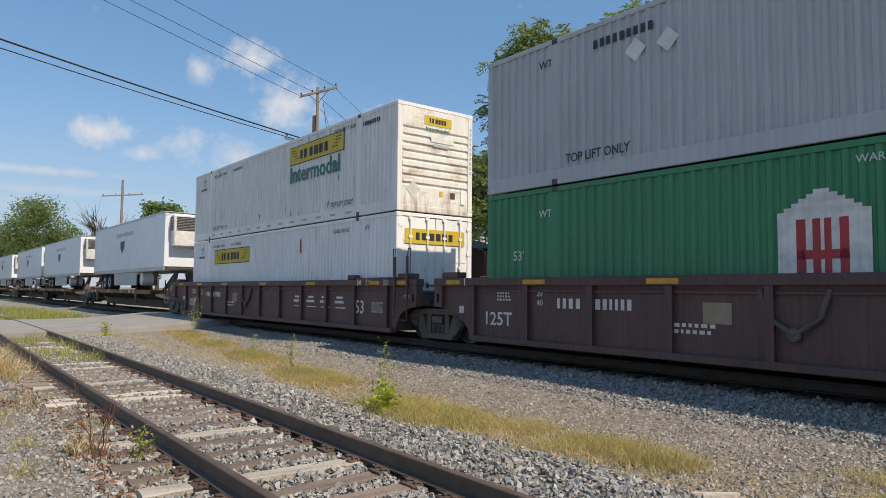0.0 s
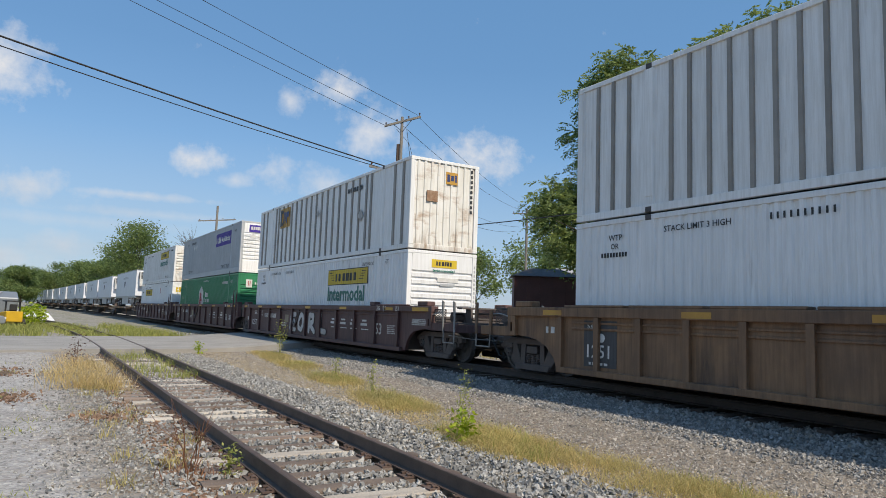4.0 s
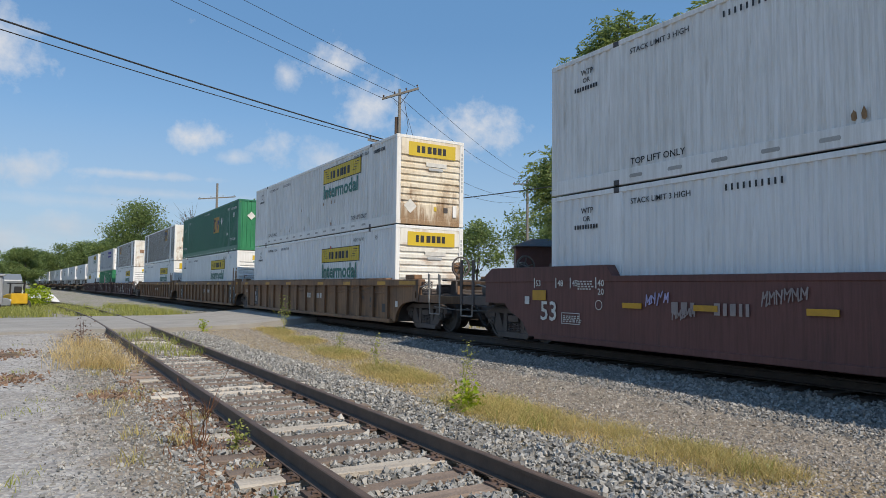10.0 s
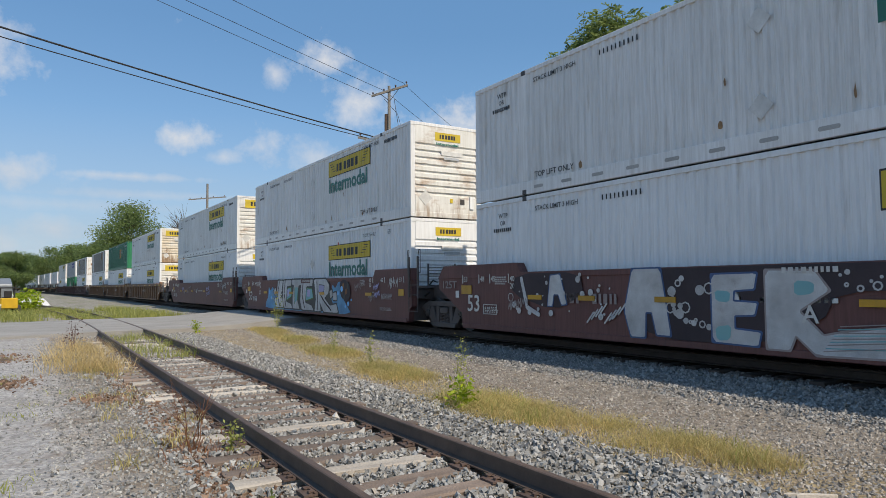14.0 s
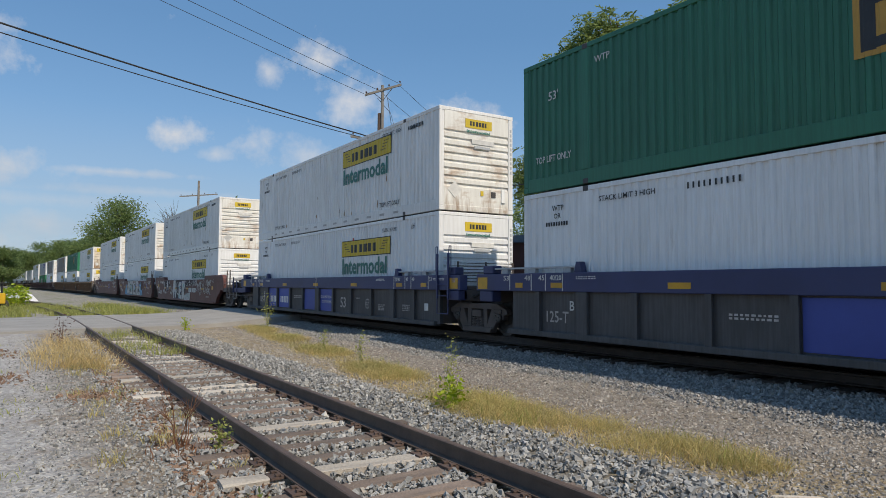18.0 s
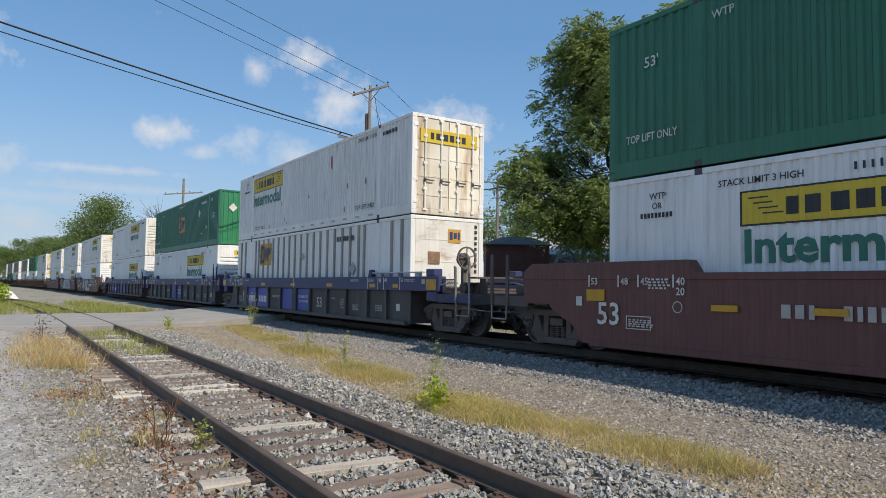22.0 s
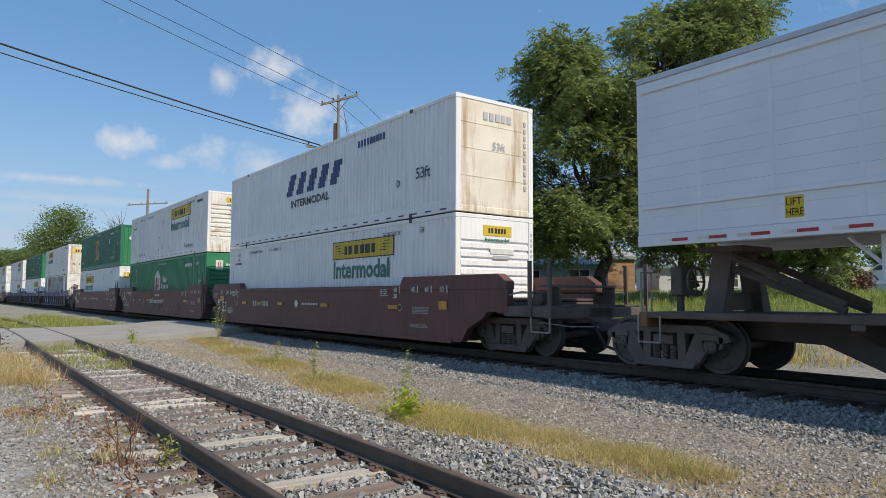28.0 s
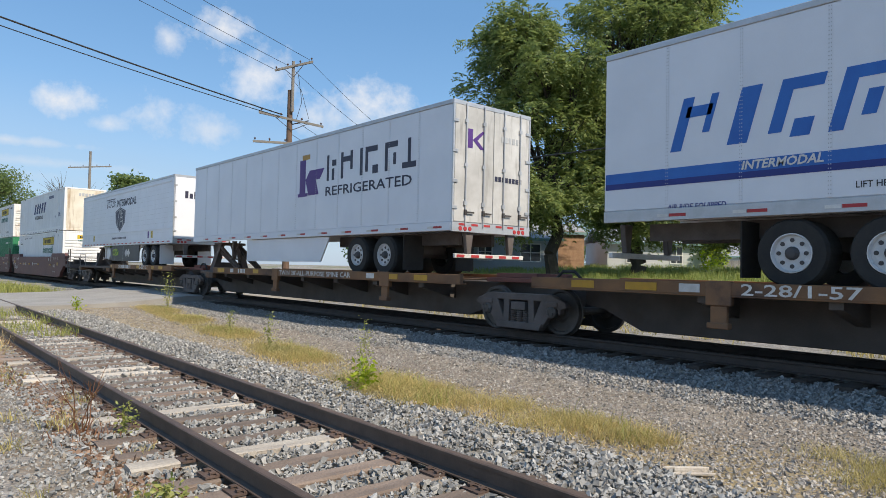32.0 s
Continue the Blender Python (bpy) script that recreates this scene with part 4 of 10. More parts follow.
def truck(parent, y, lift=0.0):
    """Three-piece freight truck centred at y; z = 0 at the rail."""
    t = new("truck")
    t.parent = parent
    t.empty_display_size = 0.2
    t.matrix_basis = pose(0, y, RAIL_Z)
    for sx in (-1, 1):
        def frame_side():
            s = Shape()
            xa, xb = sorted((sx * 0.93, sx * 1.08))
            xm, xn = sorted((sx * 0.9, sx * 1.11))
            # arched top member, sloping legs and bottom tension member
            s.prism([(-1.22, 0.66), (-1.25, 0.56), (-1.06, 0.5), (-0.75, 0.66), (0.75, 0.66), (1.06, 0.5), (1.25, 0.56), (1.22, 0.66), (0.85, 0.80), (-0.85, 0.80)], xa, xb)
            for k in (-1, 1):
                s.prism([(k * 0.62, 0.7), (k * 1.02, 0.6), (k * 0.64, 0.14), (k * 0.34, 0.1)], xa, xb)
                s.prism([(k * 0.26, 0.68), (k * 0.42, 0.68), (k * 0.44, 0.16), (k * 0.28, 0.16)], xa, xb)
                s.box(xm, xn, k * AXLE - 0.15, k * AXLE + 0.15, 0.56, 0.66)
                s.prism([(k * 0.72, 0.64), (k * 0.75, 0.4), (k * 0.79, 0.4), (k * 0.79, 0.64)], xa, xb)
                s.prism([(k * 1.04, 0.64), (k * 1.04, 0.42), (k * 1.1, 0.42), (k * 1.14, 0.62)], xa, xb)
            s.prism([(-0.58, 0.07), (0.58, 0.07), (0.66, 0.21), (-0.66, 0.21)], xm, xn)
            return s.mesh("side_frame", 0.012)
        f = part("side_frame", shared(("tframe", sx), frame_side), M_iron, t)
        for k in range(3):
            yy = (k - 1) * 0.17
            def spring():
                prof = [(0.05, 0.0)]
                for i in range(6):
                    prof += [(0.075, 0.01 + i * 0.042), (0.075, 0.026 + i * 0.042), (0.055, 0.036 + i * 0.042)]
                return Shape().lathe(prof, (sx * 1.02, yy, 0.2), "z", 10).mesh("spring")
            part("spring", shared(("spring", sx, k), spring), M_iron, t)
    part("bolster", shared(("bolster",), lambda: Shape().prism([(-1.1, 0.46), (-1.1, 0.62), (-0.5, 0.74), (0.5, 0.74), (1.1, 0.62), (1.1, 0.46), (0.4, 0.36), (-0.4, 0.36)], -0.2, 0.2, "y").lathe([(0.2, 0.72), (0.2, 0.82)], (0, 0, 0), "z", 16).mesh("bolster", 0.01)), M_iron, t)
    for k in (-1, 1):
        truck_wheelset(t, k * AXLE)
        part("brake_beam", shared(("bb", k), lambda: Shape().box(-0.8, 0.8, k * 0.33 - 0.04, k * 0.33 + 0.04, 0.3, 0.38).box(-0.82, -0.68, k * 0.42 - 0.06, k * 0.42 + 0.06, 0.25, 0.55).box(0.68, 0.82, k * 0.42 - 0.06, k * 0.42 + 0.06, 0.25, 0.55).mesh("brake_beam", 0.008)), M_iron, t)
    return t

# ---------------------------------------------------------------- well cars
WB = 1.55            # half width of the car body
M_rail_grey = surface("galvanised_pipe", (0.3, 0.3, 0.29), (0.2, 0.19, 0.18), 5, 0.5, 0.3, bump=0.05, stain=RUST, stain_amount=0.3)
M_tagblue = surface("sky_blue_spray", (0.12, 0.34, 0.52), (0.06, 0.19, 0.36), 1.8, 0.6, fine=0.3, stain=(0.05, 0.06, 0.1), stain_amount=0.35)
M_tagteal = surface("teal_spray", (0.2, 0.42, 0.42), (0.15, 0.36, 0.4), 1.5, 0.6, fine=0.1)
M_tagwhite = surface("white_spray", (0.55, 0.55, 0.54), (0.36, 0.35, 0.34), 2.2, 0.6, fine=0.3, stain=(0.2, 0.13, 0.12), stain_amount=0.3)
M_tagnavy = surface("dark_blue_spray", (0.05, 0.1, 0.22), (0.04, 0.08, 0.18), 2, 0.6, fine=0.15)
M_taglilac = surface("lilac_spray", (0.4, 0.38, 0.6), (0.34, 0.32, 0.5), 2, 0.6, fine=0.1)
M_tagsoot = surface("soot_maroon_spray", (0.045, 0.03, 0.034), (0.03, 0.02, 0.024), 1.5, 0.7, fine=0.2)
M_tagrust = surface("rust_orange_spray", (0.3, 0.14, 0.05), (0.2, 0.09, 0.04), 2, 0.7, fine=0.2)
M_tagolive = surface("olive_green_spray", (0.1, 0.2, 0.04), (0.07, 0.14, 0.03), 2, 0.7, fine=0.2)
M_tagsky = surface("bright_sky_spray", (0.2, 0.5, 0.8), (0.16, 0.42, 0.7), 2, 0.7, fine=0.1)
M_tagdust = surface("faint_spray", (0.3, 0.25, 0.24), (0.24, 0.2, 0.19), 2, 0.6, fine=0.1)


def car_text(ob, text, left, foot, size, material, width=None, x=-WB - 0.006, name="lettering"):
    def make():
        co, faces = letters(text, size, width)
        me = bpy.data.meshes.new(name)
        me.from_pydata([(x, left - u, foot + v) for u, v, _ in co], [], faces)
        return me
    return part(name, shared(("ct", text, left, foot, size, width, x, material.name), make), material, ob)


def car_bars(ob, left, foot, rows, cols, h, w, material, x=-WB - 0.006, name="marking"):
    def make():
        s = Shape()
        rnd = random.Random(int(left * 100) + rows)
        for r in range(rows):
            y = left
            for c in range(cols):
                ww = w * rnd.uniform(0.5, 1.3)
                s.box(x, x + 0.004, y - ww, y, foot + (rows - 1 - r) * h * 1.7, foot + (rows - 1 - r) * h * 1.7 + h)
                y -= ww + w * 0.6
        return s.mesh(name)
    ob2 = part(name, shared(("cb", left, foot, rows, cols, h, w, x, material.name), make), material, ob)
    ob2["kind"] = "stuff"
    return ob2


def car_plate(ob, y0, y1, z0, z1, material, name="reflector", x=-WB - 0.006, label=""):
    return part(name, shared((name, y0, y1, z0, z1, x, material.name), lambda: Shape().box(x, max(x + 0.008, -WB + 0.002), y0, y1, z0, z1).mesh(name)), material, ob, label)


def ring(ob, y, z, r, material, x=-WB - 0.006):
    """A painted circle."""
    def make():
        s = Shape()
        n = 20
        p = [(x, y + k * math.cos(6.28319 * i / n), z + k * math.sin(6.28319 * i / n)) for k in (r, r * 0.84) for i in range(n)]
        return s.poly(p, [(i, (i + 1) % n, n + (i + 1) % n, n + i) for i in range(n)]).mesh("painted_ring")
    return part("painted_ring", shared(("ring", y, z, r, x), make), material, ob)


M_grime = surface("black_grime_steel", (0.115, 0.094, 0.086), (0.075, 0.062, 0.057), 2, 0.75, bump=0.15, stain=(0.1, 0.07, 0.05), stain_amount=0.3, fine=0.2)
# outline of a car side past its container: (distance outwards, height) from the bottom up, by body type and (leading, coupled)
END_LINES = {
    "ribbed": {(0, 0): [(0.2, 0.66), (0.3, 0.9), (0.48, 1.13), (0.75, 1.25), (1.26, 1.31)], (1, 0): [(0.38, 0.66), (0.48, 0.88), (0.75, 1.12), (1.05, 1.25), (1.58, 1.32)],
               (0, 1): [(0.32, 0.66), (0.42, 0.92), (0.6, 1.12), (0.85, 1.24), (1.3, 1.31), (1.86, 1.34)], (1, 1): [(0.4, 0.66), (0.5, 0.9), (0.75, 1.12), (1.05, 1.25), (1.4, 1.31), (2.0, 1.34)]},
    "smooth": {(0, 0): [(0.24, 0.66), (0.3, 1.0), (0.44, 1.1)], (1, 0): [(0.34, 0.66), (0.36, 0.98), (1.5, 1.62)],
               (0, 1): [(0.5, 0.66), (0.77, 0.99), (1.3, 1.24), (1.45, 1.38), (2.1, 1.38)], (1, 1): [(0.5, 0.66), (0.77, 0.99), (1.3, 1.24), (1.45, 1.38), (2.24, 1.38)]},
    "framed": {(0, 0): [(0.29, 0.66), (0.29, 1.46)], (1, 0): [(0.22, 0.72), (0.22, 1.46)], (0, 1): [(0.29, 0.66), (0.29, 1.46)], (1, 1): [(0.25, 0.7), (0.25, 1.46)]},
}
CHORD_END = {"ribbed": {(0, 0): 1.26, (1, 0): 1.6, (0, 1): 1.97, (1, 1): 2.07}, "smooth": {(0, 0): 0.44, (1, 0): 1.52, (0, 1): 2.1, (1, 1): 2.24}, "framed": {(0, 0): 1.4, (1, 0): 1.54, (0, 1): 1.84, (1, 1): 1.9}}


def lattice(y0, y1, z0, z1, x, cut=0.0):
    """Diamond mesh panel in a thin frame; cut slants its lower edge."""
    s = Shape()
    for a, b in (((y0, z0 + cut), (y1, z0)), ((y0, z1), (y1, z1)), ((y0, z0 + cut), (y0, z1)), ((y1, z0), (y1, z1))):
        s.rod((x, *a), (x, *b), 0.012, 4)
    w, h = y1 - y0, z1 - z0
    n = 7
    for i in range(1, n * 2):
        u = i / n
        for flip in (0, 1):
            p, q = (u, 0.0), (u - 1, 1.0)
            if u > 1:
                p = (1.0, u - 1)
            if u < 1:
                q = (0.0, u)
            if flip:
                p, q = (1 - p[0], p[1]), (1 - q[0], q[1])
            lo = lambda r: max(z0 + h * r[1], z0 + cut * (1 - r[0]))
            s.rod((x, y0 + w * p[0], lo(p)), (x, y0 + w * q[0], lo(q)), 0.007, 4)
    return s


def well_car(label, style, lead, tail, panels=(), ink=None, worded=False):
    """One well unit; y = 0..CL is its container's length. lead/tail: the coupled ends of the three-unit car."""
    ob = thing("well_car", label, "railway car", "well cars of the train")
    body, sill = {"red": (M_maroon, M_maroon), "brown": (M_brown, M_brown), "smooth": (M_red, M_red), "blue": (M_coal, M_blue)}[style]
    form = {"red": "ribbed", "brown": "ribbed", "smooth": "smooth", "blue": "framed"}[style]
    top, bot = 1.98, 0.66
    reach = (CHORD_END[form][(0, int(tail))], CHORD_END[form][(1, int(lead))])
    ya, yb = -reach[0], CL + reach[1]
    ribs = style != "smooth"
    band = {"red": 0.17, "brown": 0.2, "smooth": 0.1, "blue": 0.4}[style]
    for sx in (-1, 1):
        def side():
            a, b = sorted((sx * (WB - (0.1 if ribs else 0.02)), sx * (WB - 0.2)))
            rear = [(-d, z) for d, z in END_LINES[form][(0, int(tail))]][::-1]
            fore = [(CL + d, z) for d, z in END_LINES[form][(1, int(lead))]]
            return Shape().prism([(rear[0][0], top - band)] + rear + fore + [(fore[-1][0], top - band)], a, b).mesh("side_plate")
        part("side_plate", shared(("wside", style, sx, lead, tail), side), body, ob)
        def chord():
            s = Shape()
            a, b = sorted((sx * WB, sx * (WB - 0.24)))
            if style == "smooth":
                s.prism([(ya, top - band), (ya, 2.2 if not tail else 2.04), (ya + (0.0 if not tail else 0.3), 2.22), (1.95, 2.22), (2.1, 2.0), (CL - 2.1, 2.0), (CL - 1.95, 2.22), (yb - 0.28, 2.22), (yb, 2.04 if lead else 1.9), (yb, top - band)], a, b)
            else:
                s.box(a, b, ya, yb, top - band, top)
            return s.mesh("top_chord", 0.012)
        part("top_chord", shared(("chord", style, sx, lead, tail), chord), sill, ob)
        a, b = sorted((sx * (WB + 0.005), sx * (WB - 0.22)))
        part("bottom_chord", shared(("bchord", style, sx), lambda: Shape().box(a, b, -0.15, CL + 0.3, bot - 0.05, bot + 0.07).mesh("bottom_chord", 0.01)), body, ob)
        if style == "brown":
            for z in (1.52, 1.64):
                a, b = sorted((sx * (WB - 0.07), sx * (WB - 0.1)))
                part("side_rib", shared(("srib", sx, z), lambda: Shape().box(a, b, 0.1, CL - 0.1, z, z + 0.045).mesh("side_rib", 0.008)), body, ob)
        if style == "red":
            a, b = sorted((sx * (WB - 0.06), sx * (WB - 0.1)))
            part("side_rib", shared(("sribr", sx), lambda: Shape().box(a, b, 0.1, CL - 0.1, 1.68, 1.73).mesh("side_rib", 0.008)), body, ob)
        if ribs:
            n = 16 if style == "brown" else 11
            for y in [0.12 + i * (CL + 0.1) / (n - 1) for i in range(n)] if style != "blue" else (15.41, 12.7, 11.14, 9.7, 6.72, 5.23, 3.72, 1.0):
                a, b = sorted((sx * (WB - 0.005), sx * (WB - 0.1)))
                part("side_post", shared(("wpost", style, sx), lambda: Shape().prism([(-0.065, a), (0.065, a), (0.05, b), (-0.05, b)] if sx < 0 else [(-0.05, a), (0.05, a), (0.065, b), (-0.065, b)], bot + 0.06, top - band, "z").mesh("side_post")), body, ob, at=Matrix(((0, 1, 0, 0), (1, 0, 0, y), (0, 0, 1, 0), (0, 0, 0, 1))))
        if style == "blue":
            for y0, y1 in ((13.92, 14.23), (8.0, 8.38), (2.16, 2.45)):
                part("side_post", shared(("wide", sx, y0), lambda: Shape().box(*sorted((sx * (WB - 0.005), sx * (WB - 0.1))), y0, y1, bot + 0.06, top - band).mesh("side_post", 0.01)), body, ob)
    part("well_floor", shared(("wfloor",), lambda: Shape().box(-1.3, -0.9, 0.1, CL - 0.1, 0.64, 0.8).box(0.9, 1.3, 0.1, CL - 0.1, 0.64, 0.8).box(-0.9, 0.9, 0.3, 1.3, 0.68, 0.82).box(-0.9, 0.9, CL - 1.3, CL - 0.3, 0.68, 0.82).box(-0.9, 0.9, 7.6, 8.6, 0.68, 0.82).mesh("well_floor")), body, ob)
    for end in (0, 1):
        k = -1 if end == 0 else 1
        coupled = tail if end == 0 else lead
        key = (form, style, end, coupled)
        e = reach[end]
        y_at = (lambda d: -d) if end == 0 else (lambda d: CL + d)
        span = lambda d0, d1: sorted((y_at(d0), y_at(d1)))
        part("bulkhead", shared(("bulk",) + key, lambda: Shape().box(-WB + 0.22, WB - 0.22, *span(0.15, 0.21), 0.66, 1.7).mesh("bulkhead")), M_grime, ob)
        part("end_deck", shared(("deck",) + key, lambda: Shape().box(-WB + 0.22, WB - 0.22, *span(0.22, max(0.5, e - 0.1)), 1.62, 1.68).mesh("end_deck", 0.006)), M_grime, ob)
        part("body_bolster", shared(("bbol",) + key, lambda: Shape().prism([(-WB + 0.2, 1.34), (-0.5, 1.24), (0.5, 1.24), (WB - 0.2, 1.34), (WB - 0.2, 1.6), (-WB + 0.2, 1.6)], *span(max(0.25, e - 0.55), max(0.4, e - 0.1)), "y").mesh("body_bolster", 0.012)), M_grime, ob)
        for sx in (-1, 1):
            if form == "ribbed":
                def slotted():
                    a, b = sorted((sx * (WB - 0.01), sx * (WB - 0.1)))
                    s = Shape()
                    d0, d1 = e - 0.3, e - 0.02
                    s.box(a, b, *span(d0, d0 + 0.1), 1.32, top - band).box(a, b, *span(d1 - 0.1, d1), 1.32, top - band)
                    s.box(a, b, *span(d0 + 0.1, d1 - 0.1), 1.62, top - band).box(a, b, *span(d0 + 0.1, d1 - 0.1), 1.32, 1.42)
                    return s.mesh("jacking_plate")
                part("jacking_plate", shared(("slot",) + key + (sx,), slotted), body, ob)
                part("corner_guide", shared(("cguide",) + key + (sx,), lambda: Shape().box(*sorted((sx * (WB - 0.02), sx * (WB - 0.3))), *span(e - 0.85, e - 0.28), top + 0.001, top + 0.14).mesh("corner_guide", 0.02)), body, ob)
            elif form == "framed":
                part("end_bracket", shared(("ebr",) + key + (sx,), lambda: Shape().box(*sorted((sx * (WB - 0.02), sx * (WB - 0.3))), *span(e - 0.62, e - 0.1), 1.32, top - band).mesh("end_bracket", 0.02)), sill, ob)
                part("corner_guide", shared(("cguide",) + key + (sx,), lambda: Shape().box(*sorted((sx * (WB - 0.02), sx * (WB - 0.3))), *span(e - 0.65, e - 0.25), top + 0.001, top + 0.2).mesh("corner_guide", 0.02)), sill, ob)
        mid = 1.5 if end == 0 else 1.95
        if not coupled:
            # articulated joint over the shared truck
            part("connector", shared(("conn",) + key, lambda: Shape().box(-0.45, 0.45, *span(0.25, mid), 0.98, 1.45).lathe([(0.42, 1.45), (0.42, 1.62), (0.3, 1.74), (0.1, 1.78)], (0, y_at(mid - 0.05), 0), "z", 18).box(-0.75, -0.45, *span(e - 0.3, mid - 0.1), 1.3, 1.72).mesh("connector", 0.02)), M_grime, ob)
            part("brake_hose", shared(("bhose",) + key, lambda: Shape().path([(-1.0, y_at(e - 0.3), 1.5), (-1.05, y_at(e - 0.05), 1.4), (-1.05, y_at(e + 0.2), 1.5)], 0.03).path([(-0.8, y_at(e - 0.2), 1.72), (-0.8, y_at(e), 1.86), (-0.8, y_at(e + 0.25), 1.8)], 0.022).mesh("brake_hose")), M_tyre, ob)
            if end == 0:
                for sx in (-1, 1):
                    x = sx * (WB + 0.035)
                    def ladder():
                        s = Shape()
                        for d in (0.36, 0.9):
                            s.box(x - 0.022, x + 0.022, y_at(d) - 0.032, y_at(d) + 0.032, 1.36, 2.55)
                            s.path([(x, y_at(d), 1.4), (x, y_at(d), 0.96)], 0.014)
                        for z in (0.96, 1.43, 1.72):
                            s.rod((x, y_at(0.36), z), (x, y_at(0.9), z), 0.014, 6)
                        for d, q in ((0.36, -1), (0.9, 1)):
                            s.path([(x, y_at(d), 2.5), (x - sx * 0.02, y_at(d + 0.02 * q), 2.74), (x - sx * 0.02, y_at(d + 0.1 * q), 2.74), (x - sx * 0.02, y_at(d + 0.1 * q), 2.08), (x, y_at(d), 2.06)], 0.012)
                        return s.mesh("ladder")
                    part("ladder", shared(("lad",) + key + (sx,), ladder), sill if style != "smooth" else M_grime, ob, "narrow side ladder with pipe handholds")
                if style != "red":
                    def screen():
                        s = Shape()
                        for i in range(7):
                            s.box(-0.95, 0.95, *span(0.4, 0.43), 1.8 + i * 0.085, 1.82 + i * 0.085)
                        for x in (-0.95, 0.0, 0.95):
                            s.box(x - 0.02, x + 0.02, *span(0.4, 0.44), 1.66, 2.36)
                        return s.mesh("end_grille")
                    part("end_grille", shared(("egr",) + key, screen), M_grime, ob, "slatted walkway screen")
            continue
        # open end platform ahead of the coupler
        far = 3.2 if form != "smooth" else 3.38
        part("draft_sill", shared(("draft",) + key, lambda: Shape().prism([(y_at(0.25), 1.5), (y_at(far), 1.5), (y_at(far), 1.18), (y_at(1.2), 1.05), (y_at(0.25), 0.95)], -0.36, 0.36).mesh("draft_sill", 0.012)), M_grime, ob)
        part("end_beam", shared(("ebeam",) + key, lambda: Shape().box(-WB + 0.06, WB - 0.06, *span(far - 0.14, far), 1.28, 1.5).mesh("end_beam", 0.012)), sill if form == "ribbed" else M_grime, ob)
        def grating():
            s = Shape()
            n = 9
            for i in range(n):
                d = e + 0.05 + i * (far - e - 0.2) / (n - 1)
                s.box(-1.36, 1.36, *span(d - 0.015, d + 0.015), 1.51, 1.55)
            for x in (-1.36, -0.7, 0.0, 0.7, 1.36):
                s.box(x - 0.012, x + 0.012, *span(e, far - 0.1), 1.505, 1.545)
            return s.mesh("walkway")
        part("walkway", shared(("walk",) + key, grating), M_grime, ob, "open steel walkway grating")
        for z, d in ((1.78, 2.45), (1.92, 2.75)):
            part("crossover_step", shared(("xstep", z) + key, lambda: Shape().box(-1.2, 1.2, *span(d, d + 0.26), z, z + 0.05).box(-0.9, -0.84, *span(d, d + 0.26), 1.5, z).box(0.84, 0.9, *span(d, d + 0.26), 1.5, z).mesh("crossover_step", 0.006)), M_grime, ob)
        for sx in (-1, 1):
            part("end_sill", shared(("esill",) + key + (sx,), lambda: Shape().box(*sorted((sx * (WB - 0.14), sx * (WB - 0.03))), *span(e - 0.12, far), 1.3, 1.52).mesh("end_sill", 0.01)), sill if form != "smooth" else M_grime, ob)
            x = sx * (WB - 0.015)
            bars = form == "smooth" or end == 1
            d1, d2 = (2.8, 3.36) if form == "smooth" else ((2.6, 3.17) if end == 0 else (2.74, 3.36))
            z1, z2 = (2.45, 2.47) if form == "smooth" else ((2.1, 2.08) if end == 0 else (1.9, 2.08))
            if style == "blue" and end == 0:
                z1, z2 = 2.2, 2.34
            def posts(d, z):
                s = Shape()
                if bars:
                    s.box(x - 0.02, x + 0.02, *span(d - 0.045, d + 0.045), 1.3, z)
                else:
                    s.rod((x, y_at(d), 1.3), (x, y_at(d), z), 0.026, 8)
                    s.path([(x, y_at(d), z), (x, y_at(d - 0.07), z + 0.03), (x - sx * 0.02, y_at(d - 0.08), 1.75), (x, y_at(d), 1.7)], 0.014)
                return s.mesh("grab_post")
            for d, z in ((d1, z1), (d2, z2)):
                part("grab_post", shared(("gp", d, z) + key + (sx,), lambda: posts(d, z)), sill if bars and form != "smooth" else (M_grime if bars else M_rail_grey), ob)
            part("stirrup", shared(("stir",) + key + (sx,), lambda: Shape().path([(x, y_at(d1 + 0.02), 1.34), (x, y_at(d1 + 0.04), 1.0), (x, y_at(d2), 1.0), (x, y_at(d2), 1.34)], 0.018).mesh("stirrup")), M_rail_grey, ob)
            part("uncoupling_rod", shared(("uncoup",) + key + (sx,), lambda: Shape().path([(x, y_at(far - 0.3), 1.2), (x * 0.7, y_at(far + 0.08), 1.12), (sx * 0.25, y_at(far + 0.12), 1.1)], 0.014).mesh("uncoupling_rod")), M_rail_grey, ob)
            if form != "smooth":
                part("mesh_panel", shared(("mpanel",) + key + (sx,), lambda: lattice(*span(e + 0.02, e + 0.6), 1.56, 1.9, sx * (WB - 0.12), 0.12 * (end == 1)).mesh("mesh_panel")), M_grime, ob, "diamond mesh side panel")
            part("air_pipe", shared(("apipe",) + key + (sx,), lambda: Shape().path([(x * 0.96, y_at(e - 0.05), 1.74), (x * 0.96, y_at(e + 0.4), 1.82), (x * 0.96, y_at(d1), 1.8)], 0.018).mesh("air_pipe")), M_rail_grey, ob)
        part("brake_cylinder", shared(("bcyl",) + key, lambda: Shape().lathe([(0.06, -0.34), (0.15, -0.32), (0.15, 0.26), (0.06, 0.3)], (-0.85, y_at(e + 0.55), 1.68), "x", 14).box(-1.1, -0.6, *span(e + 0.42, e + 0.7), 1.52, 1.58).mesh("brake_cylinder")), M_iron, ob)
        yc = y_at(far)
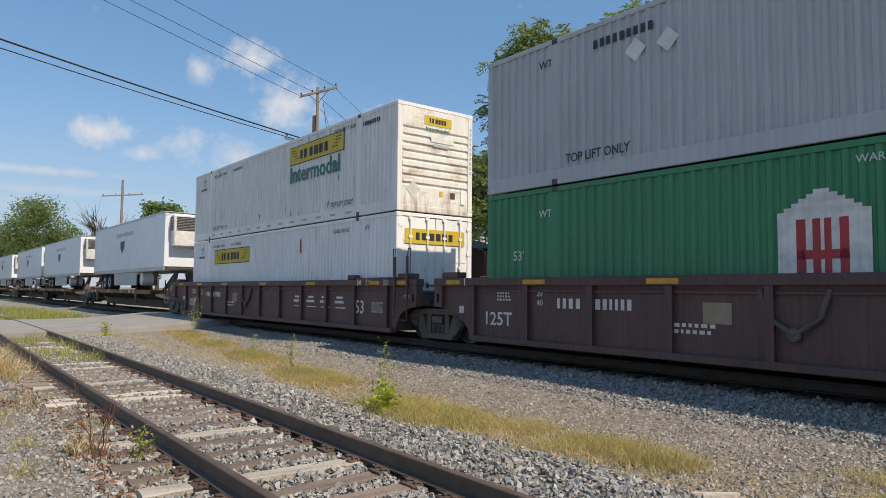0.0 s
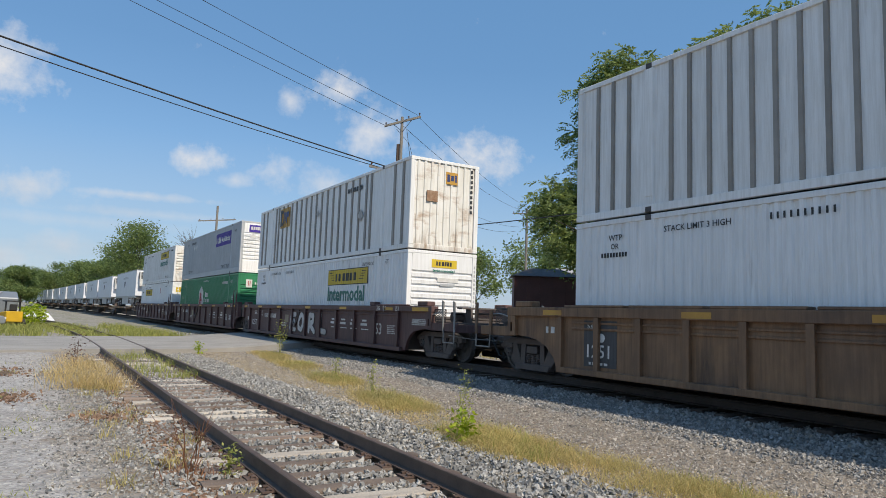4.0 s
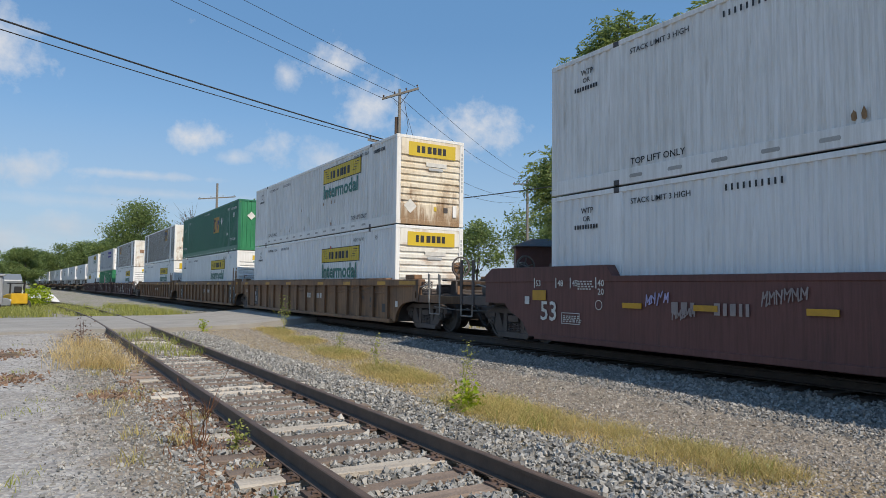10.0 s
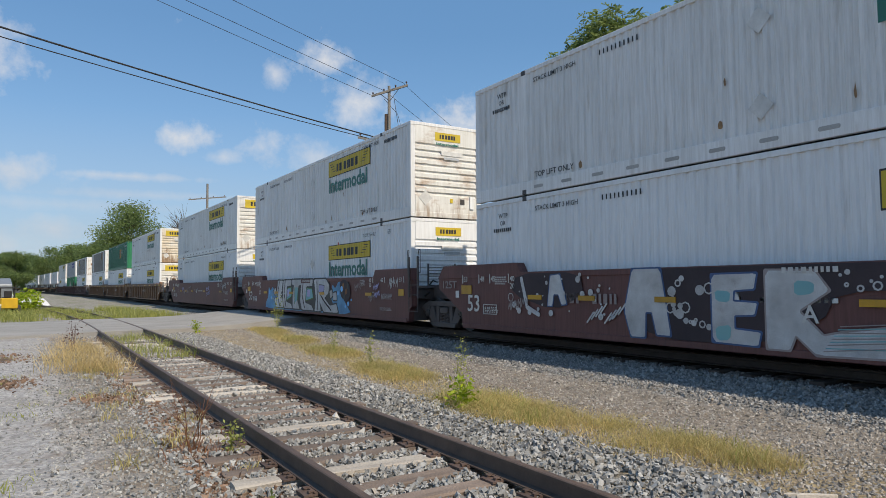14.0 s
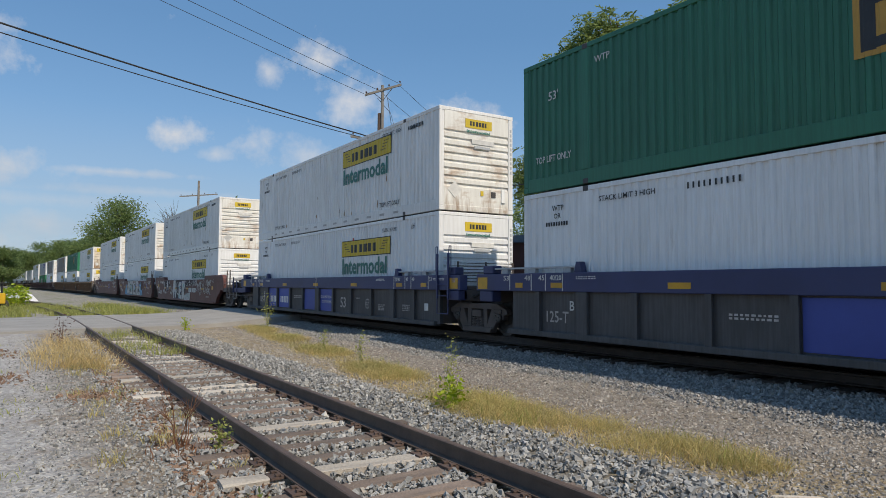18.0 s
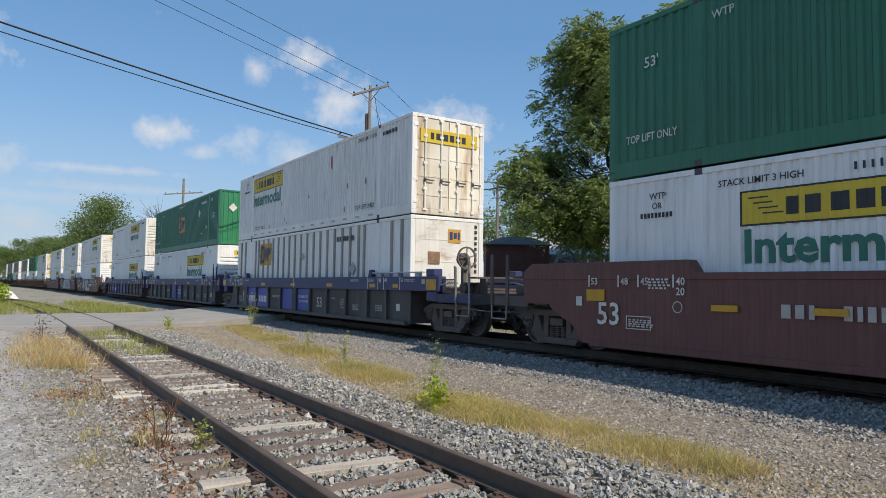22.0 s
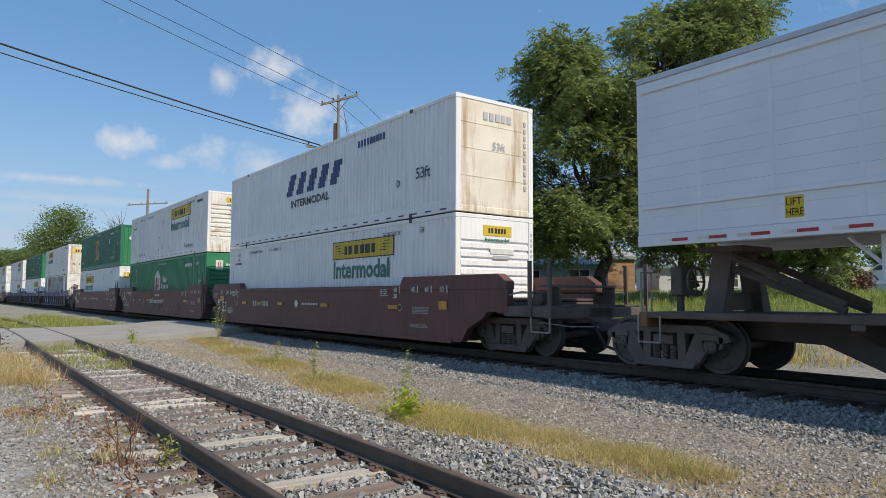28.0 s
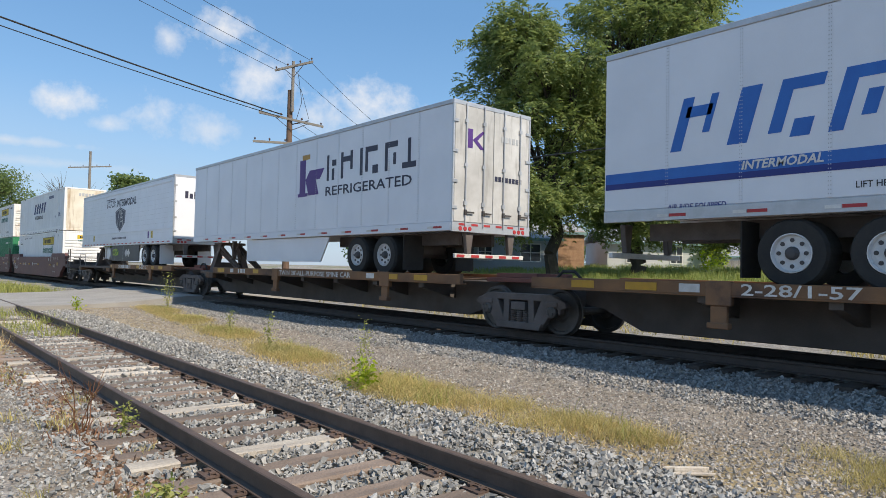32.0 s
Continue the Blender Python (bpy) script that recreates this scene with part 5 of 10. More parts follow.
        part("coupler", shared(("coupler",) + key, lambda: Shape().box(-0.12, 0.12, *sorted((yc - k * 0.1, yc + k * 0.4)), 1.0, 1.22).box(-0.2, 0.16, *sorted((yc + k * 0.35, yc + k * 0.7)), 0.94, 1.28).mesh("coupler", 0.03)), M_iron, ob)
        part("air_hose", shared(("hose",) + key, lambda: Shape().path([(-0.35, yc, 1.25), (-0.36, yc + k * 0.2, 1.0), (-0.34, yc + k * 0.4, 0.72), (-0.3, yc + k * 0.6, 0.66), (-0.26, yc + k * 0.75, 0.78)], 0.028).mesh("air_hose")), M_tyre, ob)
        if (style in ("blue", "brown") and end == 0) or (style == "smooth" and end == 1):
            yw, zw, xw = {"blue": (y_at(2.25), 2.46, -0.95), "brown": (y_at(2.95), 2.34, -0.7), "smooth": (y_at(2.2), 2.3, -0.3)}[style]
            wheel = part("brake_wheel", shared(("bwheel", style), lambda: Shape().lathe([(0.26, -0.018), (0.3, -0.024), (0.3, 0.024), (0.26, 0.018), (0.26, -0.018)], (xw, yw, zw), "y", 24, False).rod((xw, yw + 0.12, zw), (xw, yw - 0.1, zw), 0.05).mesh("brake_wheel")), M_iron, ob)
            for q in range(5):
                a_ = 6.28319 * q / 5 + 0.3
                part("spoke", shared(("spoke", style, q), lambda: Shape().rod((xw, yw, zw), (xw + 0.28 * math.cos(a_), yw, zw + 0.28 * math.sin(a_)), 0.016, 6).mesh("spoke")), M_iron, wheel)
            part("brake_stand", shared(("bstand", style), lambda: Shape().box(xw - 0.06, xw + 0.06, yw + 0.06, yw + 0.18, 1.5, zw + 0.1).lathe([(0.08, 0.05), (0.17, 0.08), (0.17, 0.24), (0.1, 0.3)], (xw, yw, zw - 0.03), "y", 14).mesh("brake_stand", 0.01)), sill if style == "brown" else M_iron, ob)
    truck(ob, -1.5 if not tail else -1.62)
    if lead:
        truck(ob, CL + 1.68)
    # marks
    lw, ink = M_letter_w, ink or M_letter_dim
    if style == "red":
        for y in (0.4, 4.0, 7.6, 11.3, 14.2):
            car_plate(ob, y, y + 0.6, top - 0.14, top - 0.05, M_amber)
        for y, t in ((0.18, "53"), (1.05, "48"), (1.5, "45")):
            car_text(ob, t, y - 0.04, top - 0.15, 0.13, lw)
            car_plate(ob, y - 0.015, y + 0.015, top - 0.17, top + 0.0, lw, "tick", x=-WB - 0.004)
        car_plate(ob, 16.6, 16.63, top - 0.17, top, lw, "tick", x=-WB - 0.004)
        car_plate(ob, 16.79, 17.27, top - 0.14, top - 0.04, M_amber)
        car_bars(ob, -0.6 if not tail else -0.8, 1.5, 2, 4, 0.03, 0.06, lw, -WB + 0.09)
        car_plate(ob, 16.74, 16.9, 1.2, 1.36, lw, "notice", -WB + 0.09)
        if not tail:
            car_plate(ob, -0.82, -0.4, top - 0.14, top - 0.04, M_amber)
        else:
            car_plate(ob, -1.8, -0.85, top - 0.15, top - 0.04, M_amber)
            car_bars(ob, -0.7, 1.42, 4, 9, 0.03, 0.07, lw, -WB + 0.09)
        part("end_guide", shared(("guide",), lambda: Shape().box(-WB + 0.02, -WB + 0.24, 1.75, 2.1, top + 0.001, top + 0.13).box(-WB + 0.04, -WB + 0.2, -0.4, 1.75, top + 0.001, top + 0.05).mesh("end_guide", 0.02)), body, ob)
        car_text(ob, "53", 1.75, 1.05, 0.36, lw, x=-WB + 0.09)
        car_text(ob, "20", 14.5, 1.6, 0.12, lw, x=-WB + 0.09)
        car_text(ob, "40", 14.5, 1.42, 0.12, lw, x=-WB + 0.09)
        for i in range(4):
            a = 5.62 - i * 0.9
            car_plate(ob, a - 0.5, a, 1.3, 1.38, lw, "emblem_bar", -WB + 0.09)
            car_plate(ob, a - 0.45, a - 0.1, 1.44, 1.5, lw, "emblem_bar", -WB + 0.09)
            car_plate(ob, a - 0.62, a - 0.05, 1.16, 1.19, lw, "emblem_bar", -WB + 0.09)
        car_text(ob, "125T", 16.0, 0.98, 0.28, lw, 0.8, x=-WB + 0.09)
        car_bars(ob, 13.96, 1.38, 1, 4, 0.19, 0.12, lw, -WB + 0.09)
        car_bars(ob, 13.05, 1.38, 1, 6, 0.19, 0.1, lw, -WB + 0.09)
        car_bars(ob, CL - 4.7, 1.05, 2, 6, 0.06, 0.08, lw, -WB + 0.09)
        car_bars(ob, CL - 0.5, 1.5, 3, 5, 0.04, 0.06, lw, -WB + 0.09)
        car_bars(ob, 0.9, 1.1, 5, 6, 0.035, 0.06, lw, -WB + 0.09)
        car_plate(ob, 10.47, 10.94, 1.22, 1.55, surface("faded_notice", (0.3, 0.24, 0.17), (0.24, 0.19, 0.13), 4, 0.7), "notice", -WB + 0.09)
        part("brake_rigging", shared(("rigging",), lambda: Shape().path([(-WB + 0.07, 10.02, 1.75), (-WB + 0.05, 9.9, 1.35), (-WB + 0.04, 9.55, 1.12), (-WB + 0.05, 9.2, 1.35), (-WB + 0.07, 9.07, 1.75)], 0.04).lathe([(0.09, -0.03), (0.11, 0.0), (0.09, 0.03)], (-WB + 0.04, 9.55, 1.12), "x", 12).mesh("brake_rigging")), M_iron, ob, "grimy curved brake pipe")
    elif style == "brown":
        for y in (0.19, 3.0, 5.6, 9.5, 12.6, 16.3):
            car_plate(ob, y, y + 0.6, top - 0.17, top - 0.06, M_orange, "reflector")
        car_plate(ob, -1.2 if not tail else -1.8, -0.75, top - 0.16, top - 0.05, M_orange, "reflector")
        car_plate(ob, CL - 1.35, CL - 0.45, 0.8, 1.72, M_coal, "notice_panel", -WB + 0.093)
        car_text(ob, "1251", CL - 0.55, 0.98, 0.26, lw, 0.62, x=-WB + 0.085)
        car_text(ob, "53", CL - 0.55, 1.55, 0.12, lw, x=-WB + 0.085)
        part("seal", shared(("seal",), lambda: Shape().lathe([(0.09, 0.0), (0.09, 0.004)], (-WB + 0.085, CL - 0.95, 1.38), "x", 16).mesh("seal")), lw, ob)
        car_bars(ob, CL - 0.6, 0.84, 1, 5, 0.05, 0.07, lw, -WB + 0.085)
        car_text(ob, "53", 1.52, 1.05, 0.36, M_coal, x=-WB + 0.09)
        car_text(ob, "20", 2.15, 1.5, 0.13, M_coal, x=-WB + 0.09)
        car_text(ob, "40", 2.15, 1.32, 0.13, M_coal, x=-WB + 0.09)
        car_bars(ob, 16.9, 1.42, 1, 2, 0.14, 0.14, lw, -WB + 0.09)
        if not tail:
            car_plate(ob, -0.3, 0.92, 0.74, 1.77, M_coal, "notice_panel", -WB + 0.092)
            for t, y in (("48", 0.8), ("5", 0.0)):
                car_text(ob, t, y, 1.5, 0.15, lw, x=-WB + 0.086)
            car_bars(ob, 0.62, 0.84, 3, 6, 0.03, 0.07, lw, -WB + 0.086)
            car_bars(ob, 0.6, 1.08, 3, 5, 0.035, 0.08, lw, -WB + 0.086)
            ring(ob, 0.5, 1.34, 0.08, lw, -WB + 0.086)
        else:
            car_plate(ob, 0.25, 0.6, 0.92, 1.2, M_coal, "notice", -WB + 0.09)
        car_bars(ob, 7.9, 1.28, 1, 3, 0.2, 0.17, lw, -WB + 0.09)
        car_bars(ob, 6.9, 1.28, 1, 5, 0.2, 0.13, lw, -WB + 0.09)
        car_plate(ob, -0.5, -0.34, 1.12, 1.3, lw, "notice", -WB + 0.09)
        for i in range(9):
            part("chord_pad", shared(("pad", i), lambda: Shape().box(-WB + 0.02, -WB + 0.26, 0.2 + i * 1.8, 1.85 + i * 1.8, top, top + 0.05).mesh("chord_pad", 0.01)), M_brown, ob)
    elif style == "smooth":
        for y in (2.18, 6.24, 9.72, 11.68, 13.3):
            car_plate(ob, y, y + 0.46, 1.38, 1.48, M_amber, x=-WB - 0.026)
        car_plate(ob, 16.04, 16.5, 1.48, 1.7, M_amber, x=-WB - 0.004)
        car_plate(ob, 0.02, 0.35, 1.4, 1.6, M_amber, x=-WB - 0.004)
        car_plate(ob, 16.62, 16.78, 1.38, 1.56, M_letter_w, "notice", x=-WB - 0.004)
        for y, t in ((16.43, "53"), (15.7, "48"), (15.24, "45"), (14.49, "40")):
            car_text(ob, t, y - 0.05, 1.79, 0.13, lw)
            car_plate(ob, y - 0.01, y + 0.02, 1.75, 1.97, lw, "tick", x=-WB - 0.004)
        car_text(ob, "20", 14.44, 1.62, 0.13, lw)
        car_bars(ob, 15.02, 1.72, 4, 5, 0.03, 0.06, lw)
        for a, b, c, d in ((14.97, 15.52, 1.22, 1.235), (14.97, 15.52, 0.995, 1.01), (14.97, 14.985, 1.01, 1.22), (15.505, 15.52, 1.01, 1.22)):
            car_plate(ob, a, b, c, d, lw, "notice_border", x=-WB - 0.004)
        car_bars(ob, 15.46, 1.04, 4, 6, 0.022, 0.06, lw)
        ring(ob, 14.41, 1.42, 0.1, lw)
        ring(ob, 2.08, 1.42, 0.09, lw)
        for y, t in ((2.4, "40"), (1.55, "45"), (0.95, "48"), (0.3, "53")):
            car_text(ob, t, y, 1.82, 0.13, lw)
            car_plate(ob, y - 0.3, y - 0.27, 1.8, 1.98, lw, "tick", x=-WB - 0.004)
        car_text(ob, "20", 2.4, 1.66, 0.13, lw)
        car_text(ob, "53", 16.21, 1.04, 0.42, lw)
        if not lead:
            car_text(ob, "125T", 17.4, 1.62, 0.2, M_tagdust, 0.68)
        car_bars(ob, 3.1, 1.72, 4, 5, 0.03, 0.06, lw)
        car_bars(ob, 1.5, 1.28, 5, 11, 0.022, 0.045, M_letter_dim)
        car_bars(ob, 1.6, 0.93, 3, 12, 0.02, 0.045, M_letter_dim)
        if worded:
            car_bars(ob, 8.4, 1.68, 1, 9, 0.1, 0.07, lw)
            return ob
        car_bars(ob, 12.62, 1.32, 1, 3, 0.2, 0.11, ink)
        car_bars(ob, 11.75, 1.32, 1, 5, 0.2, 0.1, ink)
        if lead:
            car_text(ob, "B", 9.11, 1.35, 0.22, lw)
        part("seal", shared(("seal2",), lambda: Shape().lathe([(0.13, 0.0), (0.13, 0.004)], (-WB - 0.006, CL - 7.55, 1.45), "x", 18).lathe([(0.1, -0.003), (0.1, 0.0)], (-WB - 0.007, CL - 7.55, 1.45), "x", 18).mesh("seal")), lw, ob)
        car_bars(ob, CL - 8.0, 1.42, 1, 10, 0.07, 0.08, lw)
    else:
        for y, t in ((2.12, "20/40"), (1.45, "45"), (1.1, "48"), (0.15, "53")):
            car_text(ob, t, y - 0.05, top - 0.16, 0.11, lw)
            car_plate(ob, y - 0.013, y + 0.013, top - 0.38, top - 0.02, lw, "tick", x=-WB - 0.004)
        for y, t, w_ in ((16.36, "53", 0.2), (15.6, "48", 0.2), (15.13, "45", 0.2), (14.6, "40/20", 0.36)):
            car_text(ob, t, y + w_ + 0.03, top - 0.16, 0.11, lw, w_)
            car_plate(ob, y - 0.013, y + 0.013, top - 0.38, top - 0.02, lw, "tick", x=-WB - 0.004)
        for y, w_ in ((1.62, 0.36), (0.25, 0.3), (4.7, 0.46), (8.07, 0.45), (11.46, 0.47), (14.6, 0.36), (15.9, 0.25)):
            car_plate(ob, y, y + w_, top - 0.32, top - 0.21, M_amber)
        car_plate(ob, -1.18, -1.02, top - 0.2, top - 0.08, surface("pale_pink_notice", (0.5, 0.36, 0.4), (0.42, 0.3, 0.34), 3, 0.6), "notice")
        car_plate(ob, -1.72 if tail else -1.3, -1.24 if tail else -0.85, top - 0.36, top - 0.08, M_amber)
        car_plate(ob, 17.23, 17.62, top - 0.36, top - 0.08, M_amber)
        for y in (-0.1, 3.3, 14.2):
            car_bars(ob, y, top - 0.14, 2, 8, 0.022, 0.05, lw)
        car_text(ob, "B", 14.38, 1.2, 0.2, lw)
        car_text(ob, "53", 6.2, 0.92, 0.36, M_letter_dim, x=-WB + 0.09)
        car_text(ob, "125-T", 15.2, 0.93, 0.24, M_letter_dim, 0.68, x=-WB + 0.09)
        for p0, p1 in panels:
            part("blue_panel", shared(("bluep", p0), lambda: Shape().box(-WB + 0.085, -WB + 0.1, p0, p1, 0.76, top - band - 0.03).mesh("blue_panel")), M_blue2, ob)
            if p0 > 11:
                for k in range(4 if p0 > 12 else 6):
                    car_plate(ob, p1 - 0.33 - 0.2 * k, p1 - 0.2 - 0.2 * k, 0.96, 1.22, lw, "numeral", -WB + 0.08)
            elif p0 < 7:
                car_text(ob, "52,000LBS. MAX. GROSS WT.", p1 - 0.06, 1.2, 0.1, lw, 1.06, -WB + 0.08)
                car_text(ob, "FOR 20 FT CONTAINERS", p1 - 0.15, 1.04, 0.1, lw, 0.88, -WB + 0.08)
        car_bars(ob, 10.82, 1.18, 2, 9, 0.035, 0.06, M_letter_dim, -WB + 0.09)
        car_bars(ob, 4.95, 1.25, 1, 4, 0.03, 0.05, M_letter_dim, -WB + 0.09)
        ring(ob, 4.07, 1.1, 0.16, M_letter_dim, -WB + 0.09)
        car_bars(ob, 4.17, 1.05, 2, 2, 0.04, 0.08, M_letter_dim, -WB + 0.09)
        car_bars(ob, 3.3, 0.92, 4, 3, 0.03, 0.09, M_letter_dim, -WB + 0.09)
        car_bars(ob, 1.75, 0.95, 4, 5, 0.03, 0.06, M_letter_dim, -WB + 0.09)
        car_plate(ob, 8.22, 8.26, top - 0.38, top - 0.005, lw, "tick")
        car_plate(ob, 0.3, 0.5, 1.0, 1.2, lw, "notice", -WB + 0.09)
        for y in (2.08, CL - 1.95):
            part("locating_lug", shared(("lug", y), lambda: Shape().prism([(y - 0.12, top), (y + 0.12, top), (y + 0.06, top + 0.22), (y - 0.06, top + 0.22)], -WB + 0.05, -WB + 0.2).mesh("locating_lug", 0.01)), M_blue, ob)
        for n_, (a_, b_) in enumerate(((-0.9, 2.0), (CL - 1.85, CL + 0.95))):
            def guide():
                s = Shape().box(-WB + 0.08, -WB + 0.2, a_, b_, top + 0.1, top + 0.14)
                for q in (0.1, 0.5, 0.85):
                    y = a_ + (b_ - a_) * q
                    s.box(-WB + 0.1, -WB + 0.2, y - 0.12, y + 0.12, top, top + 0.1)
                return s.mesh("guide_rail", 0.006)
            part("guide_rail", shared(("grail", n_), guide), M_grey, ob)
    return ob


def blob(pts, x, tight=False):
    """A rounded flat paint patch from an outline (y, z)."""
    s = Shape()
    out = []
    n = len(pts)
    for i in range(n):
        a, b = Vector(pts[i]), Vector(pts[(i + 1) % n])
        out += [a.lerp(b, 0.07 if tight else 0.2), a.lerp(b, 0.93 if tight else 0.8)]
    out = [(p.x, p.y) for p in out]
    return s.prism(out, x, x + 0.004, "x")


def stroke(pts, x, w):
    """A flat painted line with round ends."""
    s = Shape()
    for i, (a, b) in enumerate(zip(pts, pts[1:])):
        a, b = Vector(a), Vector(b)
        d = (b - a).normalized() * w
        n = Vector((-d.y, d.x))
        out = [a - n, a - d * 0.7 - n * 0.6, a - d * 0.95, a - d * 0.7 + n * 0.6, a + n, b + n, b + d * 0.7 + n * 0.6, b + d * 0.95, b + d * 0.7 - n * 0.6, b - n]
        s.prism([(p.x, p.y) for p in out], x - i * 0.0002, x + 0.003)
    return s


# strokes of one painted figure each, in its own unit square (across to the right, up)
FIGURES = [
    [[(.15, 1), (.1, .1), (.9, .05)]],
    [[(.5, .95), (.1, .6), (.15, .15), (.6, .05), (.9, .4), (.8, .85), (.5, .95)]],
    [[(.0, .9), (1, 1)], [(.5, .9), (.45, .0)]],
    [[(.95, .95), (.2, .9), (.1, .1), (.95, .05)], [(.2, .5), (.75, .55)]],
    [[(.1, .0), (.15, .95), (.75, .9), (.7, .55), (.2, .45), (.95, .0)]],
]


def figure(ob, kind, left, foot, w, h, x, fat, ink, rim=None):
    for line in FIGURES[kind]:
        pts = [(left - u * w, foot + v * h) for u, v in line]
        if rim:
            part("spray_outline", stroke(pts, x + 0.003, fat * 1.4), rim, ob)
        part("spray_letter", stroke(pts, x - 0.002, fat), ink, ob)


def graffiti(ob, kind):
    """Spray paint on a car side, as plain patches and strokes."""
    rnd = random.Random(kind)
    x = -WB - 0.009
    def outlined(pts, ink, rim=M_black, w=0.055, lift=0.0, name="spray_letter"):
        part("spray_outline", stroke(list(pts) + [pts[0]], x - lift, w), rim, ob)
        part(name, blob(pts, x - 0.0045 - lift, tight=True), ink, ob)

    if kind == 1:
        part("spray_patch", blob([(13.5, 0.72), (13.45, 0.95), (13.1, 1.25), (13.05, 1.7), (12.75, 1.5), (12.5, 1.72), (12.2, 1.5), (11.0, 1.2), (8.0, 1.1), (5.6, 1.3), (5.5, 1.8), (5.2, 1.6), (4.9, 1.9), (4.45, 1.75), (4.6, 1.35), (4.3, 1.1), (3.75, 0.71), (7, 0.7), (11, 0.7)], x + 0.003), M_tagblue, ob, "sky blue spray paint")
        part("spray_patch", blob([(4.75, 1.35), (4.8, 1.85), (4.4, 1.95), (3.95, 1.8), (3.85, 1.35), (4.2, 1.1)], x + 0.002), M_tagsoot, ob, "dark brown spray cloud")
        for y, z, r in ((4.62, 1.6, 0.11), (4.95, 1.45, 0.08), (4.05, 1.08, 0.09), (4.3, 0.98, 0.06), (3.8, 1.22, 0.05), (12.9, 1.45, 0.09), (12.65, 1.2, 0.07)):
            part("spray_dot", Shape().lathe([(r, 0.0), (r, 0.004)], (x - 0.003, y, z), "x", 12), M_tagsky, ob)
        for y, z, ink in ((4.5, 1.7, M_tagrust), (4.25, 1.5, M_tagrust), (4.1, 1.7, M_black), (4.4, 1.32, M_black), (4.55, 1.5, M_black)):
            part("spray_patch", blob([(y + .09, z - .1), (y + .06, z + .09), (y - .08, z + .12), (y - .1, z - .08)], x - 0.002), ink, ob)
        part("spray_patch", blob([(11.9, 0.78), (11.6, 1.95), (7.5, 1.96), (5.8, 1.9), (5.6, 1.2), (4.98, 0.76), (8, 0.74)], x), M_black, ob, "black spray shadow round the letters")
        for pts in ([(11.7, 1.96), (11.05, 1.96), (11.28, 1.25), (11.1, 1.12), (10.98, 0.8), (11.95, 0.8), (11.85, 1.2)],
                    [(10.95, 1.96), (9.95, 1.97), (10.0, 1.74), (10.5, 1.7), (10.6, 1.05), (9.95, 0.95), (9.85, 0.78), (10.85, 0.78), (11.05, 1.1)],
                    [(9.88, 1.98), (8.6, 1.98), (8.65, 1.78), (9.05, 1.74), (9.25, 1.2), (8.95, 0.78), (9.75, 0.78), (9.75, 1.3), (9.6, 1.74), (9.9, 1.8)],
                    [(8.72, 1.97), (7.45, 1.97), (7.5, 1.72), (8.15, 1.7), (8.3, 1.05), (7.6, 0.95), (7.35, 0.76), (8.65, 0.76), (8.85, 1.1)],
                    [(7.3, 1.97), (6.1, 1.97), (5.78, 1.75), (5.85, 1.45), (6.25, 1.25), (5.7, 0.98), (5.1, 1.05), (4.93, 0.74), (6.3, 0.73), (6.75, 1.15), (6.6, 0.75), (7.25, 0.74), (7.1, 1.2)]):
            outlined(pts, M_tagwhite)
        for pts in ([(10.45, 1.6), (9.95, 1.65), (9.9, 1.3), (10.5, 1.12)], [(9.5, 1.66), (9.12, 1.66), (9.2, 1.15), (9.5, 1.0)], [(8.1, 1.62), (7.55, 1.6), (7.4, 1.25), (8.2, 1.14)]):
            outlined(pts, M_tagteal, M_tagolive, 0.035, 0.004, "spray_fill")
        for pts in ([(10.4, 1.58), (10.15, 1.58), (10.2, 1.3), (10.42, 1.25)], [(8.0, 1.58), (7.7, 1.55), (7.75, 1.3), (8.05, 1.28)], [(6.75, 1.75), (6.25, 1.72), (6.3, 1.5), (6.8, 1.48)]):
            outlined(pts, M_taglilac, M_black, 0.03, 0.008, "spray_fill")
        for pts in ([(12.3, 1.5), (12.05, 1.65), (11.9, 1.45), (12.1, 1.3)], [(12.15, 1.12), (11.98, 1.22), (11.9, 1.0), (12.05, 0.92)], [(5.72, 1.5), (5.5, 1.58), (5.42, 1.36), (5.66, 1.24)], [(5.4, 1.45), (5.08, 1.48), (5.05, 1.2), (5.38, 1.2)]):
            outlined(pts, M_tagwhite, M_black, 0.05, 0.004)
        for pts in ([(11.5, 1.9), (11.75, 1.3), (11.45, 0.85)], [(10.72, 1.95), (10.85, 1.4), (10.6, 0.82)], [(8.5, 1.9), (8.62, 1.35), (8.35, 0.85)], [(7.0, 1.9), (6.95, 1.3), (6.95, 0.8)], [(6.6, 1.35), (6.2, 1.1), (5.6, 0.82)]):
            part("spray_outline", stroke(pts, x - 0.0065, 0.035), M_tagsoot, ob)
        car_plate(ob, 7.72, 8.76, 1.83, 1.99, M_red, "number_plate", x=x - 0.009)
        car_bars(ob, 8.62, 1.88, 1, 9, 0.07, 0.065, M_letter_dim, x=x - 0.012)
        car_text(ob, "C", 11.34, 1.32, 0.24, M_letter_w, x=x - 0.012)
    elif kind == 2:
        part("spray_patch", blob([(10.2, 0.74), (10.9, 1.2), (10.75, 1.98), (9.0, 1.98), (7.2, 1.98), (4.4, 1.98), (4.3, 1.75), (5.4, 1.62), (7.0, 1.58), (7.2, 1.15), (8.3, 0.74)], x + 0.003), M_tagsoot, ob, "maroon-black spotted spray cloud")
        part("spray_patch", blob([(14.4, 1.5), (14.2, 1.96), (12.1, 1.97), (12.0, 1.5), (12.9, 1.15)], x + 0.003), M_tagsoot, ob, "maroon-black spotted spray cloud")
